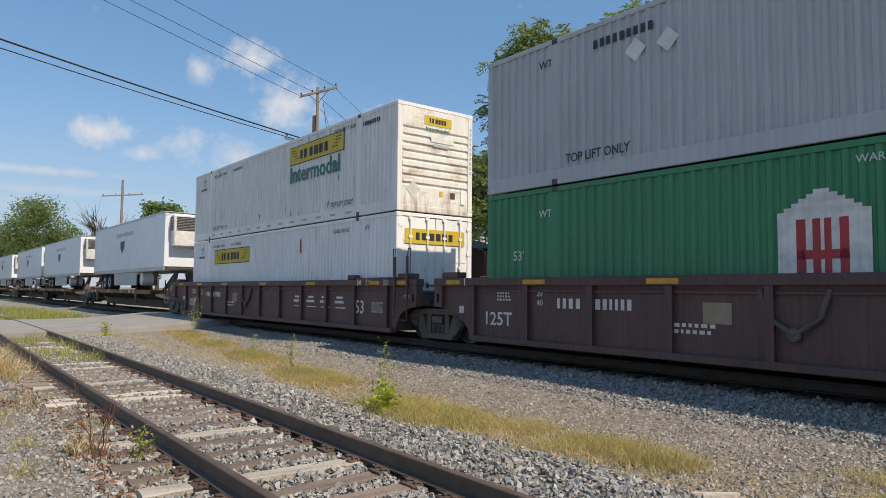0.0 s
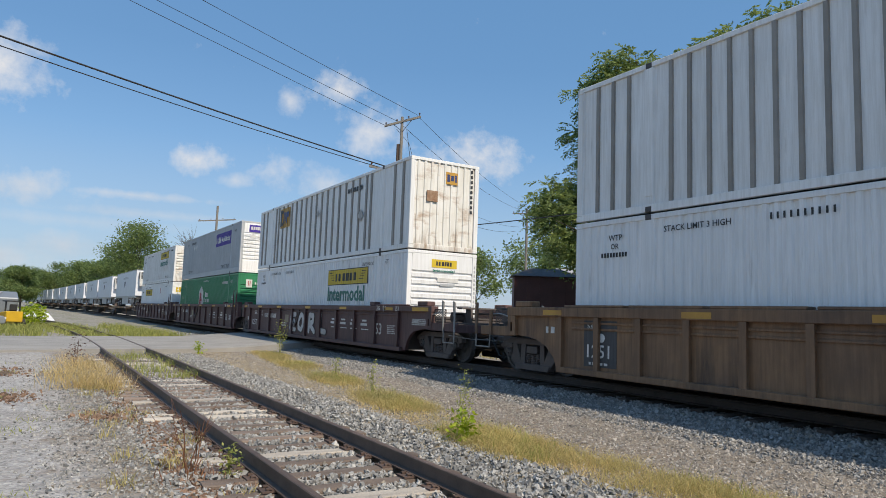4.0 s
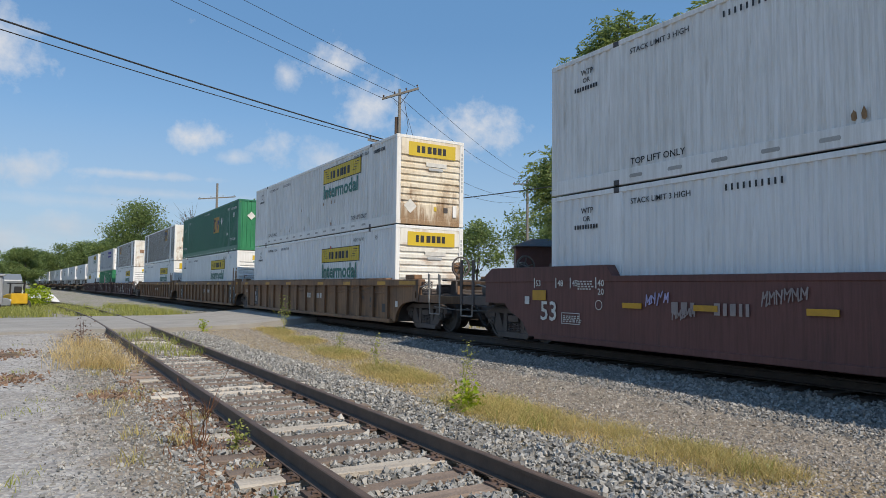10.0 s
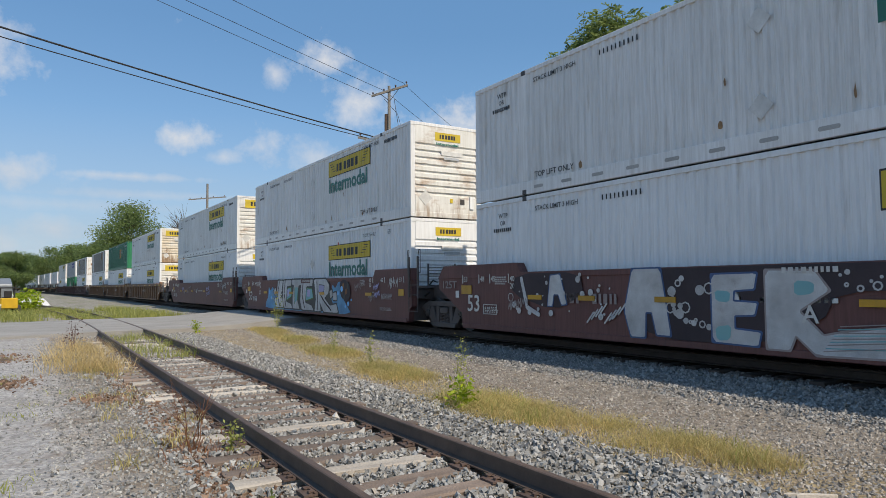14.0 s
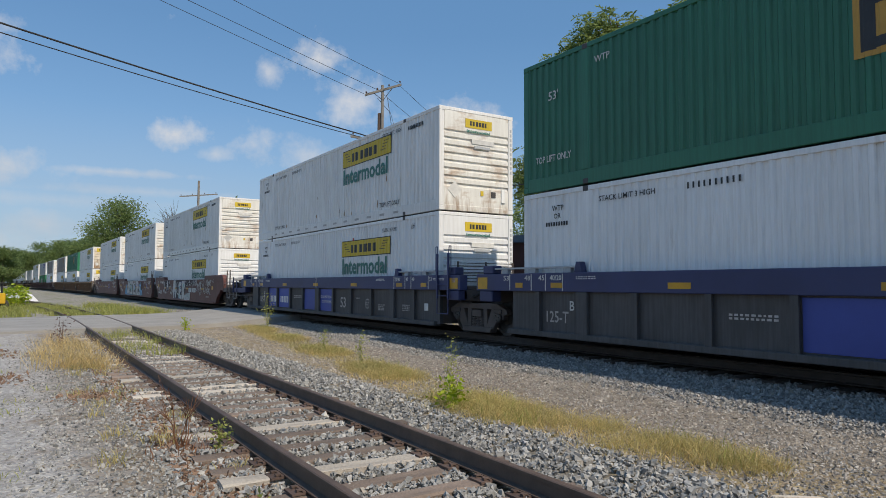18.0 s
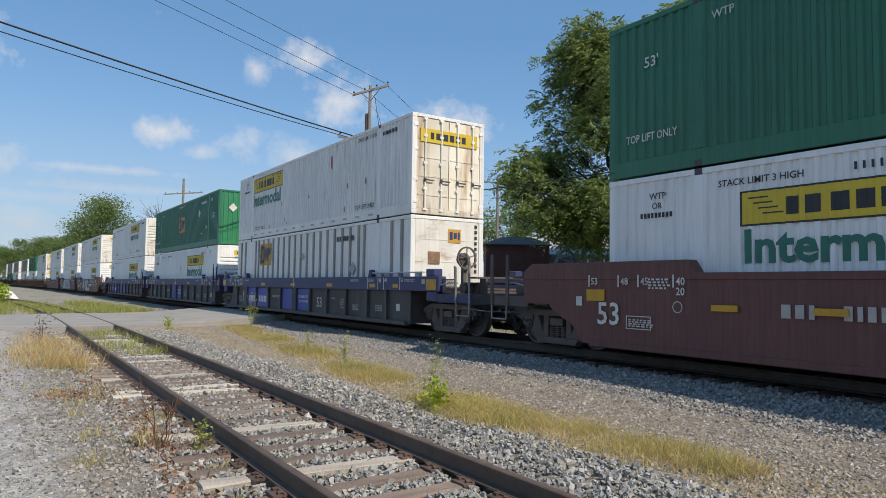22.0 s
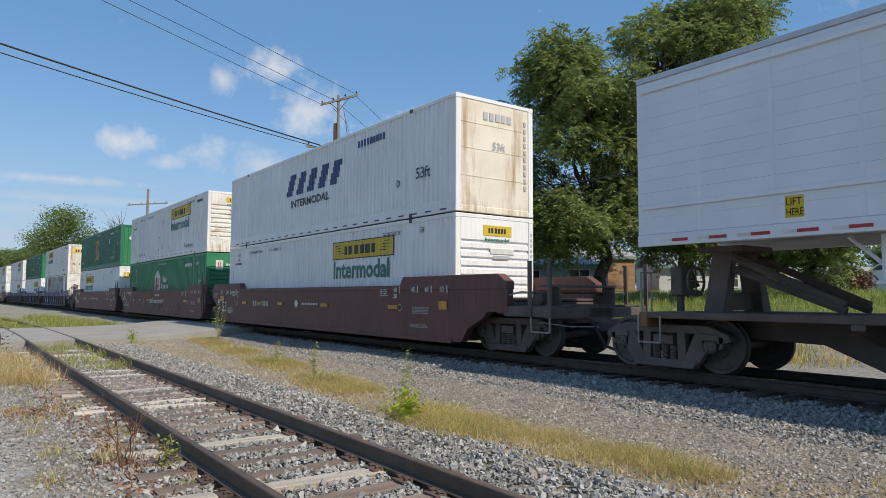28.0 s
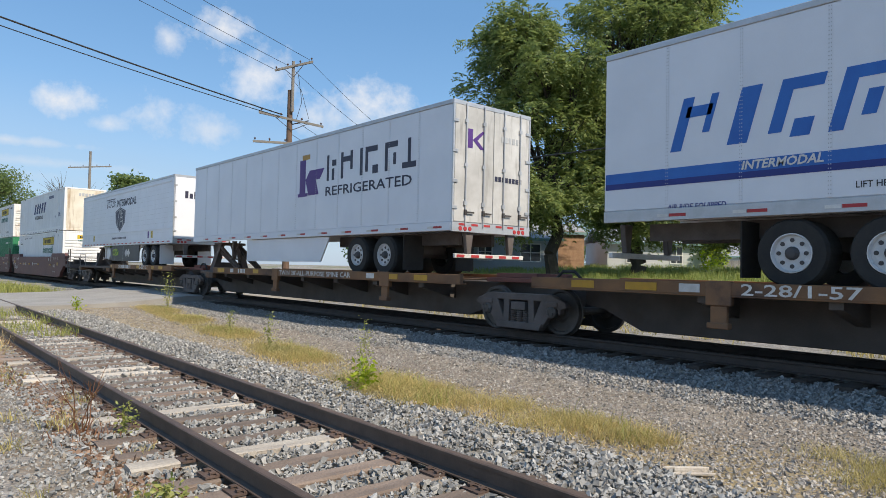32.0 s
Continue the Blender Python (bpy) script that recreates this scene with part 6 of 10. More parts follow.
        outlined([(10.75, 0.74), (10.9, 1.2), (10.7, 1.98), (10.05, 1.98), (9.85, 0.8), (10.15, 0.8), (10.25, 1.2), (10.4, 1.2), (10.42, 0.74)], M_tagwhite, M_tagnavy, 0.03, 0.002)
        outlined([(9.0, 1.85), (8.2, 1.86), (8.25, 1.62), (8.6, 1.6), (8.62, 1.42), (8.2, 1.4), (8.25, 1.22), (8.6, 1.2), (8.6, 0.98), (8.15, 0.95), (8.2, 0.74), (9.0, 0.76)], M_tagwhite, M_tagnavy, 0.03, 0.002)
        outlined([(8.05, 1.9), (7.3, 1.88), (7.1, 1.6), (7.55, 1.3), (7.2, 0.95), (6.9, 1.02), (6.2, 1.12), (5.65, 1.18), (5.75, 0.72), (7.3, 0.68), (7.6, 0.95), (7.7, 0.72), (8.05, 0.72)], M_tagwhite, M_tagdust, 0.03, 0.002)
        for k in range(9):
            part("spray_streak", stroke([(7.2 - 0.03 * k, 0.74 + 0.045 * k), (6.4, 0.8 + 0.04 * k + rnd.uniform(-.03, .03)), (5.75 + rnd.uniform(0, .2), 0.78 + 0.042 * k)], x - 0.009, 0.008), (M_tagdust, M_tagteal)[k % 2], ob)
        for pts in ([(8.95, 1.0), (8.65, 1.05), (8.68, 0.8), (8.92, 0.78)], [(8.95, 1.6), (8.65, 1.58), (8.68, 1.4), (8.92, 1.42)], [(7.6, 1.75), (7.3, 1.72), (7.32, 1.55), (7.6, 1.52)]):
            part("spray_fill", blob(pts, x - 0.009), M_tagteal, ob)
        for i in range(44):
            y, z = (rnd.uniform(8.9, 9.85), rnd.uniform(0.8, 1.9)) if i < 20 else (rnd.uniform(4.5, 7.1), rnd.uniform(1.62, 1.93))
            r = rnd.choice((0.025, 0.04, 0.055, 0.09))
            if i % 3 == 0:
                part("spray_ring", stroke([(y + r * math.cos(q * 0.785), z + r * math.sin(q * 0.785)) for q in range(9)], x - 0.004, 0.012), M_tagwhite, ob)
            else:
                part("spray_dot", Shape().lathe([(r, 0.0), (r, 0.004)], (x - 0.004, y, z), "x", 10), M_tagwhite, ob)
        for i in range(34):
            y, z, r = rnd.uniform(11.2, 14.3), rnd.uniform(1.05, 1.92), rnd.choice((0.02, 0.03, 0.045, 0.07))
            part("spray_dot", Shape().lathe([(r, 0.0), (r, 0.004)], (x - 0.004, y, z), "x", 10), M_tagwhite, ob)
        outlined([(13.1, 1.25), (13.0, 1.9), (12.7, 1.92), (12.5, 1.3), (12.65, 1.28), (12.75, 1.5), (12.9, 1.5), (12.95, 1.25)], M_tagwhite, M_tagnavy, 0.025, 0.002)
        part("spray_streak", stroke([(14.0, 1.85), (13.8, 1.2), (13.4, 1.05)], x - 0.004, 0.05), M_tagwhite, ob)
        for k in range(8):
            y, z = 11.9 - 0.12 * k, 0.95 + 0.06 * (k % 4)
            part("spray_streak", stroke([(y, z), (y - 0.18, z + 0.2)], x - 0.004, 0.018), M_tagwhite, ob)
        car_text(ob, "A", 7.5, 1.13, 0.26, M_letter_w, x=x - 0.014)
        car_bars(ob, 7.78, 1.86, 1, 9, 0.08, 0.065, M_letter_w, x=x - 0.014)
        for k in range(10):
            y = 6.1 - 0.185 * k - (0.14 if k > 3 else 0)
            car_plate(ob, y - 0.11, y, 1.2, 1.47, M_letter_w, "numeral", x=x - 0.002)
        for ph, y0, up, w, q in ((0, 4.9, 1.78, 0.2, 1.4), (1.3, 4.1, 1.55, 0.3, 1.1), (2.2, 3.3, 1.45, 0.34, 0.8), (0.6, 1.7, 1.75, 0.16, 1.5), (2.9, 1.9, 1.32, 0.2, 1.2)):
            line = [(y0 - 0.016 * i - 0.1 * math.sin(i * 0.33 * q + ph), up + w * 0.8 * math.sin(i * 0.23 * q + ph) + 0.05 * math.sin(i * 0.6 + ph)) for i in range(78)]
            part("spray_tag", stroke(line, x - 0.004, 0.014), M_tagwhite, ob, "broad white cursive scribble")
    elif kind == 4:
        for i, y in enumerate((10.2, 9.2, 7.95, 6.75)):
            figure(ob, (3, 1, 4, 0)[i], y, 0.92, 0.72, 0.7, x + 0.085, 0.1, M_tagwhite, M_black)
    spots = {1: ((3.5, 1.5, 0.26, M_tagdust), (2.45, 1.18, 0.2, M_tagdust), (2.05, 1.55, 0.16, M_taglilac), (2.0, 1.32, 0.16, M_taglilac), (0.95, 1.62, 0.24, M_tagwhite)),
             2: ((14.5, 1.1, 0.2, M_tagdust), (3.2, 1.0, 0.2, M_tagdust), (1.1, 1.6, 0.25, M_tagwhite)),
             3: ((13.2, 1.42, 0.22, M_taglilac), (12.6, 1.2, 0.16, M_tagdust), (10.9, 1.5, 0.2, M_tagdust), (8.6, 1.4, 0.16, M_tagdust), (5.9, 1.42, 0.25, M_taglilac), (5.8, 1.14, 0.22, M_taglilac), (2.0, 1.55, 0.24, M_tagwhite), (1.9, 1.3, 0.16, M_tagdust)),
             4: ()}[kind]
    for y, z, h, ink in spots:
        for k in range(rnd.choice((4, 5, 6))):
            pts = [(y - h * (0.62 * k + u + rnd.uniform(-.1, .1)), z + h * (v + rnd.uniform(-.15, .15)) + 0.02 * k) for u, v in ((0.0, 0.1), (0.1, 0.95), (0.3, 0.5), (0.5, 1.0), (0.42, 0.05), (0.7, 0.3))[:rnd.choice((4, 5, 6))]]
            part("spray_tag", stroke(pts, x - 0.004, 0.011), ink, ob, "thin spray-painted scribble")


# ---------------------------------------------------------------- trailers and spine cars
TZ0, TZ1, TL = 2.6, 5.62, 16.15
M_joint = surface("joint_shadow_grey", (0.6, 0.61, 0.63), (0.5, 0.51, 0.53), 3, 0.5, bump=0)
M_under = surface("black_underframe", (0.1, 0.086, 0.078), (0.066, 0.057, 0.052), 1.5, 0.75, bump=0.12, stain=(0.07, 0.05, 0.038), stain_amount=0.4, fine=0.2)
M_hitch = surface("grimy_hitch_steel", (0.125, 0.09, 0.075), (0.075, 0.057, 0.05), 2, 0.75, bump=0.15, fine=0.2)
M_spine = surface("rusty_spine_paint", (0.25, 0.125, 0.055), (0.13, 0.07, 0.042), 1.2, 0.75, bump=0.12, stain=(0.05, 0.036, 0.03), stain_amount=0.55, fine=0.2)
M_navy = surface("navy_graphic", (0.02, 0.022, 0.05), (0.03, 0.032, 0.06), 2, 0.5, fine=0.08, random=0)
M_skirt = surface("charcoal_skirt_panel", (0.06, 0.062, 0.068), (0.045, 0.046, 0.05), 0.8, 0.5, bump=0.03, stain=(0.1, 0.095, 0.09), stain_amount=0.35, streak=VS, fine=0.1)
M_violet = surface("violet_graphic", (0.09, 0.03, 0.2), (0.07, 0.025, 0.17), 2, 0.5, fine=0.08, random=0)
M_cobalt = surface("cobalt_graphic", (0.015, 0.14, 0.46), (0.012, 0.11, 0.4), 2, 0.5, fine=0.06, random=0)
M_deepblue = surface("deep_blue_graphic", (0.012, 0.03, 0.2), (0.012, 0.028, 0.17), 2, 0.5, fine=0.06, random=0)
M_darklime = surface("dark_leaf_green", (0.08, 0.2, 0.03), (0.06, 0.16, 0.02), 2, 0.5)
M_lime = surface("lime_graphic", (0.3, 0.42, 0.03), (0.26, 0.38, 0.03), 2, 0.5, fine=0.06, random=0)


def flat_plate(ob, left, right, z0, z1, material, name="graphic", lift=0.005, slant=0.0):
    """A painted shape on a trailer's flat side; slant leans its top towards the right."""
    x = -HALF - lift
    s = Shape().prism([(left, z0), (right, z0), (right - slant, z1), (left - slant, z1)], x, x + 0.004)
    return part(name, s, material, ob)


def flat_text(ob, text, left, foot, size, material, width=None, slant=0.0, lift=0.006):
    co, faces = letters(text, size, width)
    me = bpy.data.meshes.new("lettering")
    me.from_pydata([(-HALF - lift, left - u - v * slant, foot + v) for u, v, _ in co], [], faces)
    return part("lettering", me, material, ob)


# plain strokes that stand for a carrier's painted name, in a unit square: (left, right, bottom, top)
STROKES = [((0, .2, 0, 1), (.5, .72, 0, .45), (.5, .9, .55, .78)), ((0, .2, 0, 1), (.2, .8, .62, .82), (.8, 1, .3, 1)), ((.3, .7, 0, 1),), ((0, .9, .8, 1), (0, .2, .1, .8), (.55, .95, .0, .3)),
           ((.1, .3, 0, .8), (.1, 1, .8, 1), (.7, .9, .2, .6)), ((.4, .62, .2, 1), (0, 1, 0, .2))]


def mark_block(ob, kind, left, right, z0, z1, material, slant=0.0, fat=0.0):
    w, h = left - right, z1 - z0
    for a, b, c, d in STROKES[kind % len(STROKES)]:
        b = min(1.0, b + fat * 0.4)
        flat_plate(ob, left - w * a - slant * c, left - w * b - slant * c, z0 + h * c, z0 + h * d, material, "emblem_bar", 0.006, slant * (d - c))


def trailer(label, kind, flip=False):
    """Semi-trailer; y = 0 trailing end, y = TL leading end. flip: its doors lead and its nose trails."""
    TL = 16.15 if flip else 15.87
    ob = thing("semi_trailer", label, "trailer", "trailers on the train")
    part("body", shared((flip, "tbody", kind), lambda: Shape().box(-HALF, HALF, 0, TL, TZ0 + 0.2, TZ1 - 0.1).mesh("body", 0.015)), M_sidewhite, ob)
    for sx in (-1, 1):
        a, b = sorted((sx * (HALF - 0.05), sx * (HALF + 0.012)))
        part("bottom_rail", shared((flip, "tbr", sx), lambda: Shape().box(a, b, 0.0, TL, TZ0, TZ0 + 0.2).mesh("bottom_rail", 0.008)), M_sidewhite if kind == "shield" else M_alu, ob)
        part("top_rail", shared((flip, "ttr", sx), lambda: Shape().box(a, b, 0.0, TL, TZ1 - 0.1, TZ1).mesh("top_rail", 0.008)), M_alu if sx < 0 else M_casting, ob)
    part("roof", shared((flip, "troof",), lambda: Shape().box(-HALF + 0.05, HALF - 0.05, 0, TL, TZ1 - 0.06, TZ1 - 0.015).mesh("roof")), M_alu, ob)
    if kind != "plain":
        for i in range(1, 13):
            part("seam_strip", shared((flip, "seam", kind == "tall"), lambda: Shape().box(-HALF - 0.004, -HALF, -0.03, 0.03, TZ0 + 0.22, TZ1 - 0.12).mesh("seam_strip")), M_sidewhite, ob, at=pose(0, TL * i / 13, 0))
    def rivets():
        s = Shape()
        for i in range(1, 13):
            y = TL * i / 13
            for k in range(46):
                z = TZ0 + 0.26 + k * 0.058
                s.box(-HALF - 0.009, -HALF - 0.003, y - 0.02, y - 0.008, z, z + 0.014)
                s.box(-HALF - 0.009, -HALF - 0.003, y + 0.01, y + 0.022, z, z + 0.014)
        return s.mesh("rivets")
    if kind in ("tall", "stripe"):
        part("rivets", shared((flip, "rivets",), rivets), M_alu, ob)["kind"] = "stuff"
    if kind == "shield":
        for k in range(11):
            part("panel_joint", shared((flip, "joint",), lambda: Shape().box(-HALF - 0.002, -HALF, 0.02, TL - 0.02, -0.004, 0.004).mesh("panel_joint")), M_joint, ob, at=pose(0, 0, TZ0 + 0.5 + k * 0.22))
        for z in (3.24, TZ1 - 0.3):
            part("rub_rail", shared((flip, "rub", z), lambda: Shape().box(-HALF - 0.03, -HALF, 0.3, TL - 0.1, z, z + 0.09).mesh("rub_rail", 0.012)), M_sidewhite, ob)
    n = {"plain": 0, "shield": 22}.get(kind, 12)
    for i in range(n):
        y = 0.3 + i * (TL - 0.6) / n
        part("red_reflector", shared((flip, "rr", n, i), lambda: Shape().box(-HALF - 0.018, -HALF - 0.011, y, y + 0.3, TZ0 + 0.06, TZ0 + 0.11).mesh("red_reflector")), M_redpaint, ob)
        part("white_reflector", shared((flip, "wr", n, i), lambda: Shape().box(-HALF - 0.018, -HALF - 0.011, y + 0.31, y + 0.52, TZ0 + 0.06, TZ0 + 0.11).mesh("white_reflector")), M_letter_w, ob)
    # which end carries the wheels
    ax = (2.64, 3.9) if not flip else (TL - 3.2, TL - 4.45)
    dirn = 1 if not flip else -1
    door_y = 0.0 if not flip else TL
    nose_y = TL if not flip else 0.0
    out = -1 if not flip else 1
    frame_ = Shape()
    for x in (-0.55, 0.55):
        frame_.box(x - 0.06, x + 0.06, *sorted((door_y - out * 0.5, door_y - out * 5.8)), TZ0 - 0.3, TZ0)
    for y in ax:
        frame_.box(-0.9, 0.9, y - 0.07, y + 0.07, TZ0 - 0.6, TZ0 - 0.45)
        frame_.box(-0.6, 0.6, y - 0.3, y - 0.22, TZ0 - 0.5, TZ0 - 0.2)
    part("slider_frame", frame_, M_iron, ob)
    for y in ax:
        for sx in (-1, 1):
            w = new("wheel")
            w.parent = ob
            w.matrix_basis = pose(sx * (HALF - 0.33), y, 2.05)
            w.empty_display_size = 0.2
            s_ = sx
            part("tyre", shared((flip, "tyre", sx), lambda: Shape().lathe([(0.27, -s_ * 0.28), (0.44, -s_ * 0.28), (0.5, -s_ * 0.24), (0.505, s_ * 0.22), (0.47, s_ * 0.28), (0.3, s_ * 0.28), (0.28, s_ * 0.24), (0.28, -s_ * 0.28)], (0, 0, 0), "x", 28, False).mesh("tyre")), M_tyre, w)
            def rim():
                s = Shape().lathe([(0.285, s_ * 0.1), (0.29, s_ * 0.285), (0.275, s_ * 0.29), (0.255, s_ * 0.22), (0.2, s_ * 0.235), (0.13, s_ * 0.225)], (0, 0, 0), "x", 24)
                return s.mesh("rim")
            part("rim", shared((flip, "rim", sx), rim), M_rim, w)
            def hub():
                s = Shape().lathe([(0.1, s_ * 0.2), (0.1, s_ * 0.25), (0.07, s_ * 0.31), (0.04, s_ * 0.32)], (0, 0, 0), "x", 14)
                for k in range(8):
                    a = 2 * math.pi * k / 8
                    s.lathe([(0.032, s_ * 0.22), (0.032, s_ * 0.245)], (0, 0.19 * math.cos(a), 0.19 * math.sin(a)), "x", 8)
                return s.mesh("hub")
            part("hub", shared((flip, "hub", sx), hub), M_casting, w)
    for sx in (-1, 1):
        yf = ax[0] + out * 0.75
        part("mud_flap", shared((flip, "flap", kind, sx, flip), lambda: Shape().box(*sorted((sx * 0.55, sx * 1.2)), yf - 0.01, yf + 0.01, 1.68, TZ0 - 0.05).mesh("mud_flap")), M_sidewhite if kind == "shield" else M_tyre, ob)
        yl = nose_y - dirn * (3.0 if kind != "shield" else 3.77)
        part("landing_leg", shared((flip, "leg", kind, sx, flip), lambda: Shape().box(sx * 0.85 - 0.07, sx * 0.85 + 0.07, yl - 0.07, yl + 0.07, 1.95, TZ0).box(sx * .85 - .15, sx * .85 + .15, yl - .12, yl + .12, 1.9, 1.95).mesh("landing_leg", 0.01)), M_sidewhite if kind == "shield" else M_iron, ob)
        for q in (-1, 1):
            part("leg_brace", shared((flip, "lbrace", kind, sx, flip, q), lambda: Shape().rod((sx * 0.85, yl, 2.12), (sx * 0.85, yl + q * 0.5, TZ0 - 0.02), 0.03, 6).mesh("leg_brace")), M_sidewhite if kind == "shield" else M_iron, ob)
    # bumper
    part("rear_bumper", shared((flip, "bump", flip), lambda: Shape().box(-1.15, 1.15, *sorted((door_y, door_y - out * 0.08)), 1.98, 2.08).mesh("rear_bumper", 0.01)), M_letter_w, ob, "red and white striped bumper bar")
    for x in (-0.7, 0.7):
        part("bumper_leg", shared((flip, "bleg", flip, x), lambda: Shape().prism([(x - 0.06, 2.08), (x + 0.06, 2.08), (x + 0.13, TZ0), (x - 0.13, TZ0)], *sorted((door_y - out * 0.01, door_y - out * 0.12)), "y").mesh("bumper_leg", 0.01)), M_iron, ob)
    for k in range(5):
        part("bumper_stripe", shared((flip, "bst", k, flip), lambda: Shape().box(-1.1 + k * 0.46, -0.86 + k * 0.46, *sorted((door_y + out * 0.008, door_y)), 2.0, 2.06).mesh("bumper_stripe")), M_redpaint, ob)
    # doors or nose at the trailing end
    if not flip:
        dm = M_dirtydoor if kind == "tall" else M_sidewhite
        for sx in (-1, 1):
            a, b = sorted((sx * 0.01, sx * (HALF - 0.06)))
            d = part("door", shared((flip, "tdoor", sx, dm.name), lambda: Shape().box(a, b, -0.035, 0.0, TZ0 + 0.22, TZ1 - 0.1).mesh("door", 0.006)), dm, ob)
            for x in ((a + 0.33, b - 0.33) if kind == "tall" else (a + 0.1 if sx > 0 else b - 0.1,)):
                part("lock_rod", shared((flip, "trod", x), lambda: Shape().rod((x, -0.06, TZ0 + 0.1), (x, -0.06, TZ1 - 0.05), 0.018, 8).box(x - 0.05, x + 0.05, -0.075, -0.03, TZ0 + 0.6, TZ0 + 0.7).box(x - 0.05, x + 0.05, -0.075, -0.03, TZ1 - 0.5, TZ1 - 0.42).box(x - 0.05, x + 0.05, -0.075, -0.03, TZ0 + 1.5, TZ0 + 1.58).mesh("lock_rod")), M_alu, d)
                part("door_handle", shared((flip, "tdh", x), lambda: Shape().box(x - 0.02, x + 0.26, -0.09, -0.07, TZ0 + 0.42, TZ0 + 0.46).box(x - .03, x + .03, -.09, -.03, TZ0 + .38, TZ0 + .5).mesh("door_handle", 0.005)), M_casting, d)
            for z in (0.5, 1.1, 1.8, 2.5):
                xx = sx * (HALF - 0.08)
                part("hinge", shared((flip, "thinge", sx, z), lambda: Shape().box(xx - 0.1, xx + 0.06, -0.06, -0.03, TZ0 + z, TZ0 + z + 0.08).mesh("hinge", 0.006)), M_alu, d)
        part("rear_frame", shared((flip, "rframe",), lambda: Shape().box(-HALF, HALF, -0.05, 0.02, TZ0 - 0.02, TZ0 + 0.2).box(-HALF, HALF, -0.04, 0.02, TZ1 - 0.1, TZ1).box(-HALF, -HALF + 0.05, -0.04, 0.0, TZ0 + .2, TZ1 - .1).box(HALF - 0.05, HALF, -0.04, 0.0, TZ0 + .2, TZ1 - .1).mesh("rear_frame", 0.006)), M_alu, ob)
        for x in (-1.05, -0.9, -0.75, 0.75, 0.9, 1.05):
            part("tail_lamp", shared((flip, "tl", x), lambda: Shape().lathe([(0.05, -0.06), (0.055, -0.05)], (x, 0, TZ0 + 0.06), "y", 12).mesh("tail_lamp")), M_redpaint, ob, "red round tail lamp")
        for k in range(6):
            part("red_reflector", shared((flip, "rrd", k), lambda: Shape().box(-1.1 + k * 0.4, -0.9 + k * 0.4, -0.056, -0.05, TZ0 + 0.13, TZ0 + 0.18).mesh("red_reflector")), M_redpaint, ob)
    # nose refrigeration unit
    if flip:
        yn = nose_y
        def reefer():
            s = Shape()
            a, b = sorted((yn, yn - out * 0.55))
            s.prism([(-1.0, TZ0 + 1.2), (1.0, TZ0 + 1.2), (1.05, TZ1 - 0.2), (-1.05, TZ1 - 0.2)], a, b, "y")
            return s.mesh("refrigeration_unit", 0.06)
        u = part("refrigeration_unit", shared((flip, "reefer", flip), reefer), M_letter_w, ob)
        def grille():
            s = Shape()
            for k in range(9):
                z = TZ1 - 1.0 + k * 0.08
                s.box(-0.9, 0.9, *sorted((yn - out * 0.55, yn - out * 0.57)), z, z + 0.05)
                for sx in (-1, 1):
                    s.box(*sorted((sx * 1.03, sx * 1.06)), *sorted((yn - out * 0.1, yn - out * 0.5)), z, z + 0.05)
            return s.mesh("grille")
        part("grille", shared((flip, "grille", flip), grille), M_black, u)
    # hitch stand of the car carries the nose; fuel tank under the body
    yt = TL - 4.97 if not flip else 4.95
    if kind != "tall":
        part("fuel_tank", shared((flip, "tank", flip), lambda: Shape().lathe([(0.03, -0.47), (0.3, -0.46), (0.34, -0.42), (0.34, 0.4), (0.3, 0.44), (0.03, 0.45)], (-0.62, yt, TZ0 - 0.42), "x", 22).mesh("fuel_tank")), M_sidewhite, ob, "white round fuel tank")
    # livery
    if kind == "shield":
        for i in range(5):
            a = 10.65 - i * 0.35
            mark_block(ob, i + 2, a, a - 0.3, 4.68, 5.05, M_navy, 0.1)
        flat_plate(ob, 10.7, 8.95, 5.09, 5.14, M_navy, "emblem_bar", 0.006)
        flat_text(ob, "INTERMODAL", 8.72, 4.64, 0.36, M_navy, 3.4, 0.25)
        shield = [(8.88, 4.4), (8.0, 4.6), (7.05, 4.4), (7.18, 3.75), (8.0, 3.3), (8.74, 3.75)]
        part("emblem", Shape().prism(shield, -HALF - 0.009, -HALF - 0.005), M_navy, ob, "navy shield emblem")
        inner = [(7.97 + (p - 7.97) * 0.9, 3.97 + (q - 3.97) * 0.9) for p, q in shield]
        for (p, q), (p2, q2) in zip(inner, inner[1:] + inner[:1]):
            part("emblem_line", stroke([(p, q), (p2, q2)], -HALF - 0.012, 0.012), M_grey, ob)
        for p, p2 in ((8.12, 8.5), (7.98, 7.98), (7.82, 7.45)):
            part("emblem_road", stroke([(p, 4.45), (p2, 3.62)], -HALF - 0.012, 0.022), M_letter_w, ob)
        for k in range(3):
            part("emblem_road", stroke([(7.85 + 0.02 * k, 4.25 - 0.2 * k), (7.6 - 0.05 * k, 4.28 - 0.2 * k)], -HALF - 0.012, 0.025), M_letter_w, ob)
        for i in range(12):
            flat_plate(ob, 9.4 - i * 0.22, 9.26 - i * 0.22, 2.93, 3.03, M_navy, "marking", 0.006)
        for y, w_, m_ in ((2.91, 0.26, M_yellow), (13.26, 0.27, M_yellow), (3.38, 0.18, M_violet)):
            flat_plate(ob, y, y - w_, 2.88, 3.2, m_, "notice", 0.006)
        for y in (2.89, 13.24):
            flat_text(ob, "LIFT", y, 3.06, 0.11, M_black, 0.22)
            flat_text(ob, "HERE", y, 2.91, 0.11, M_black, 0.24)
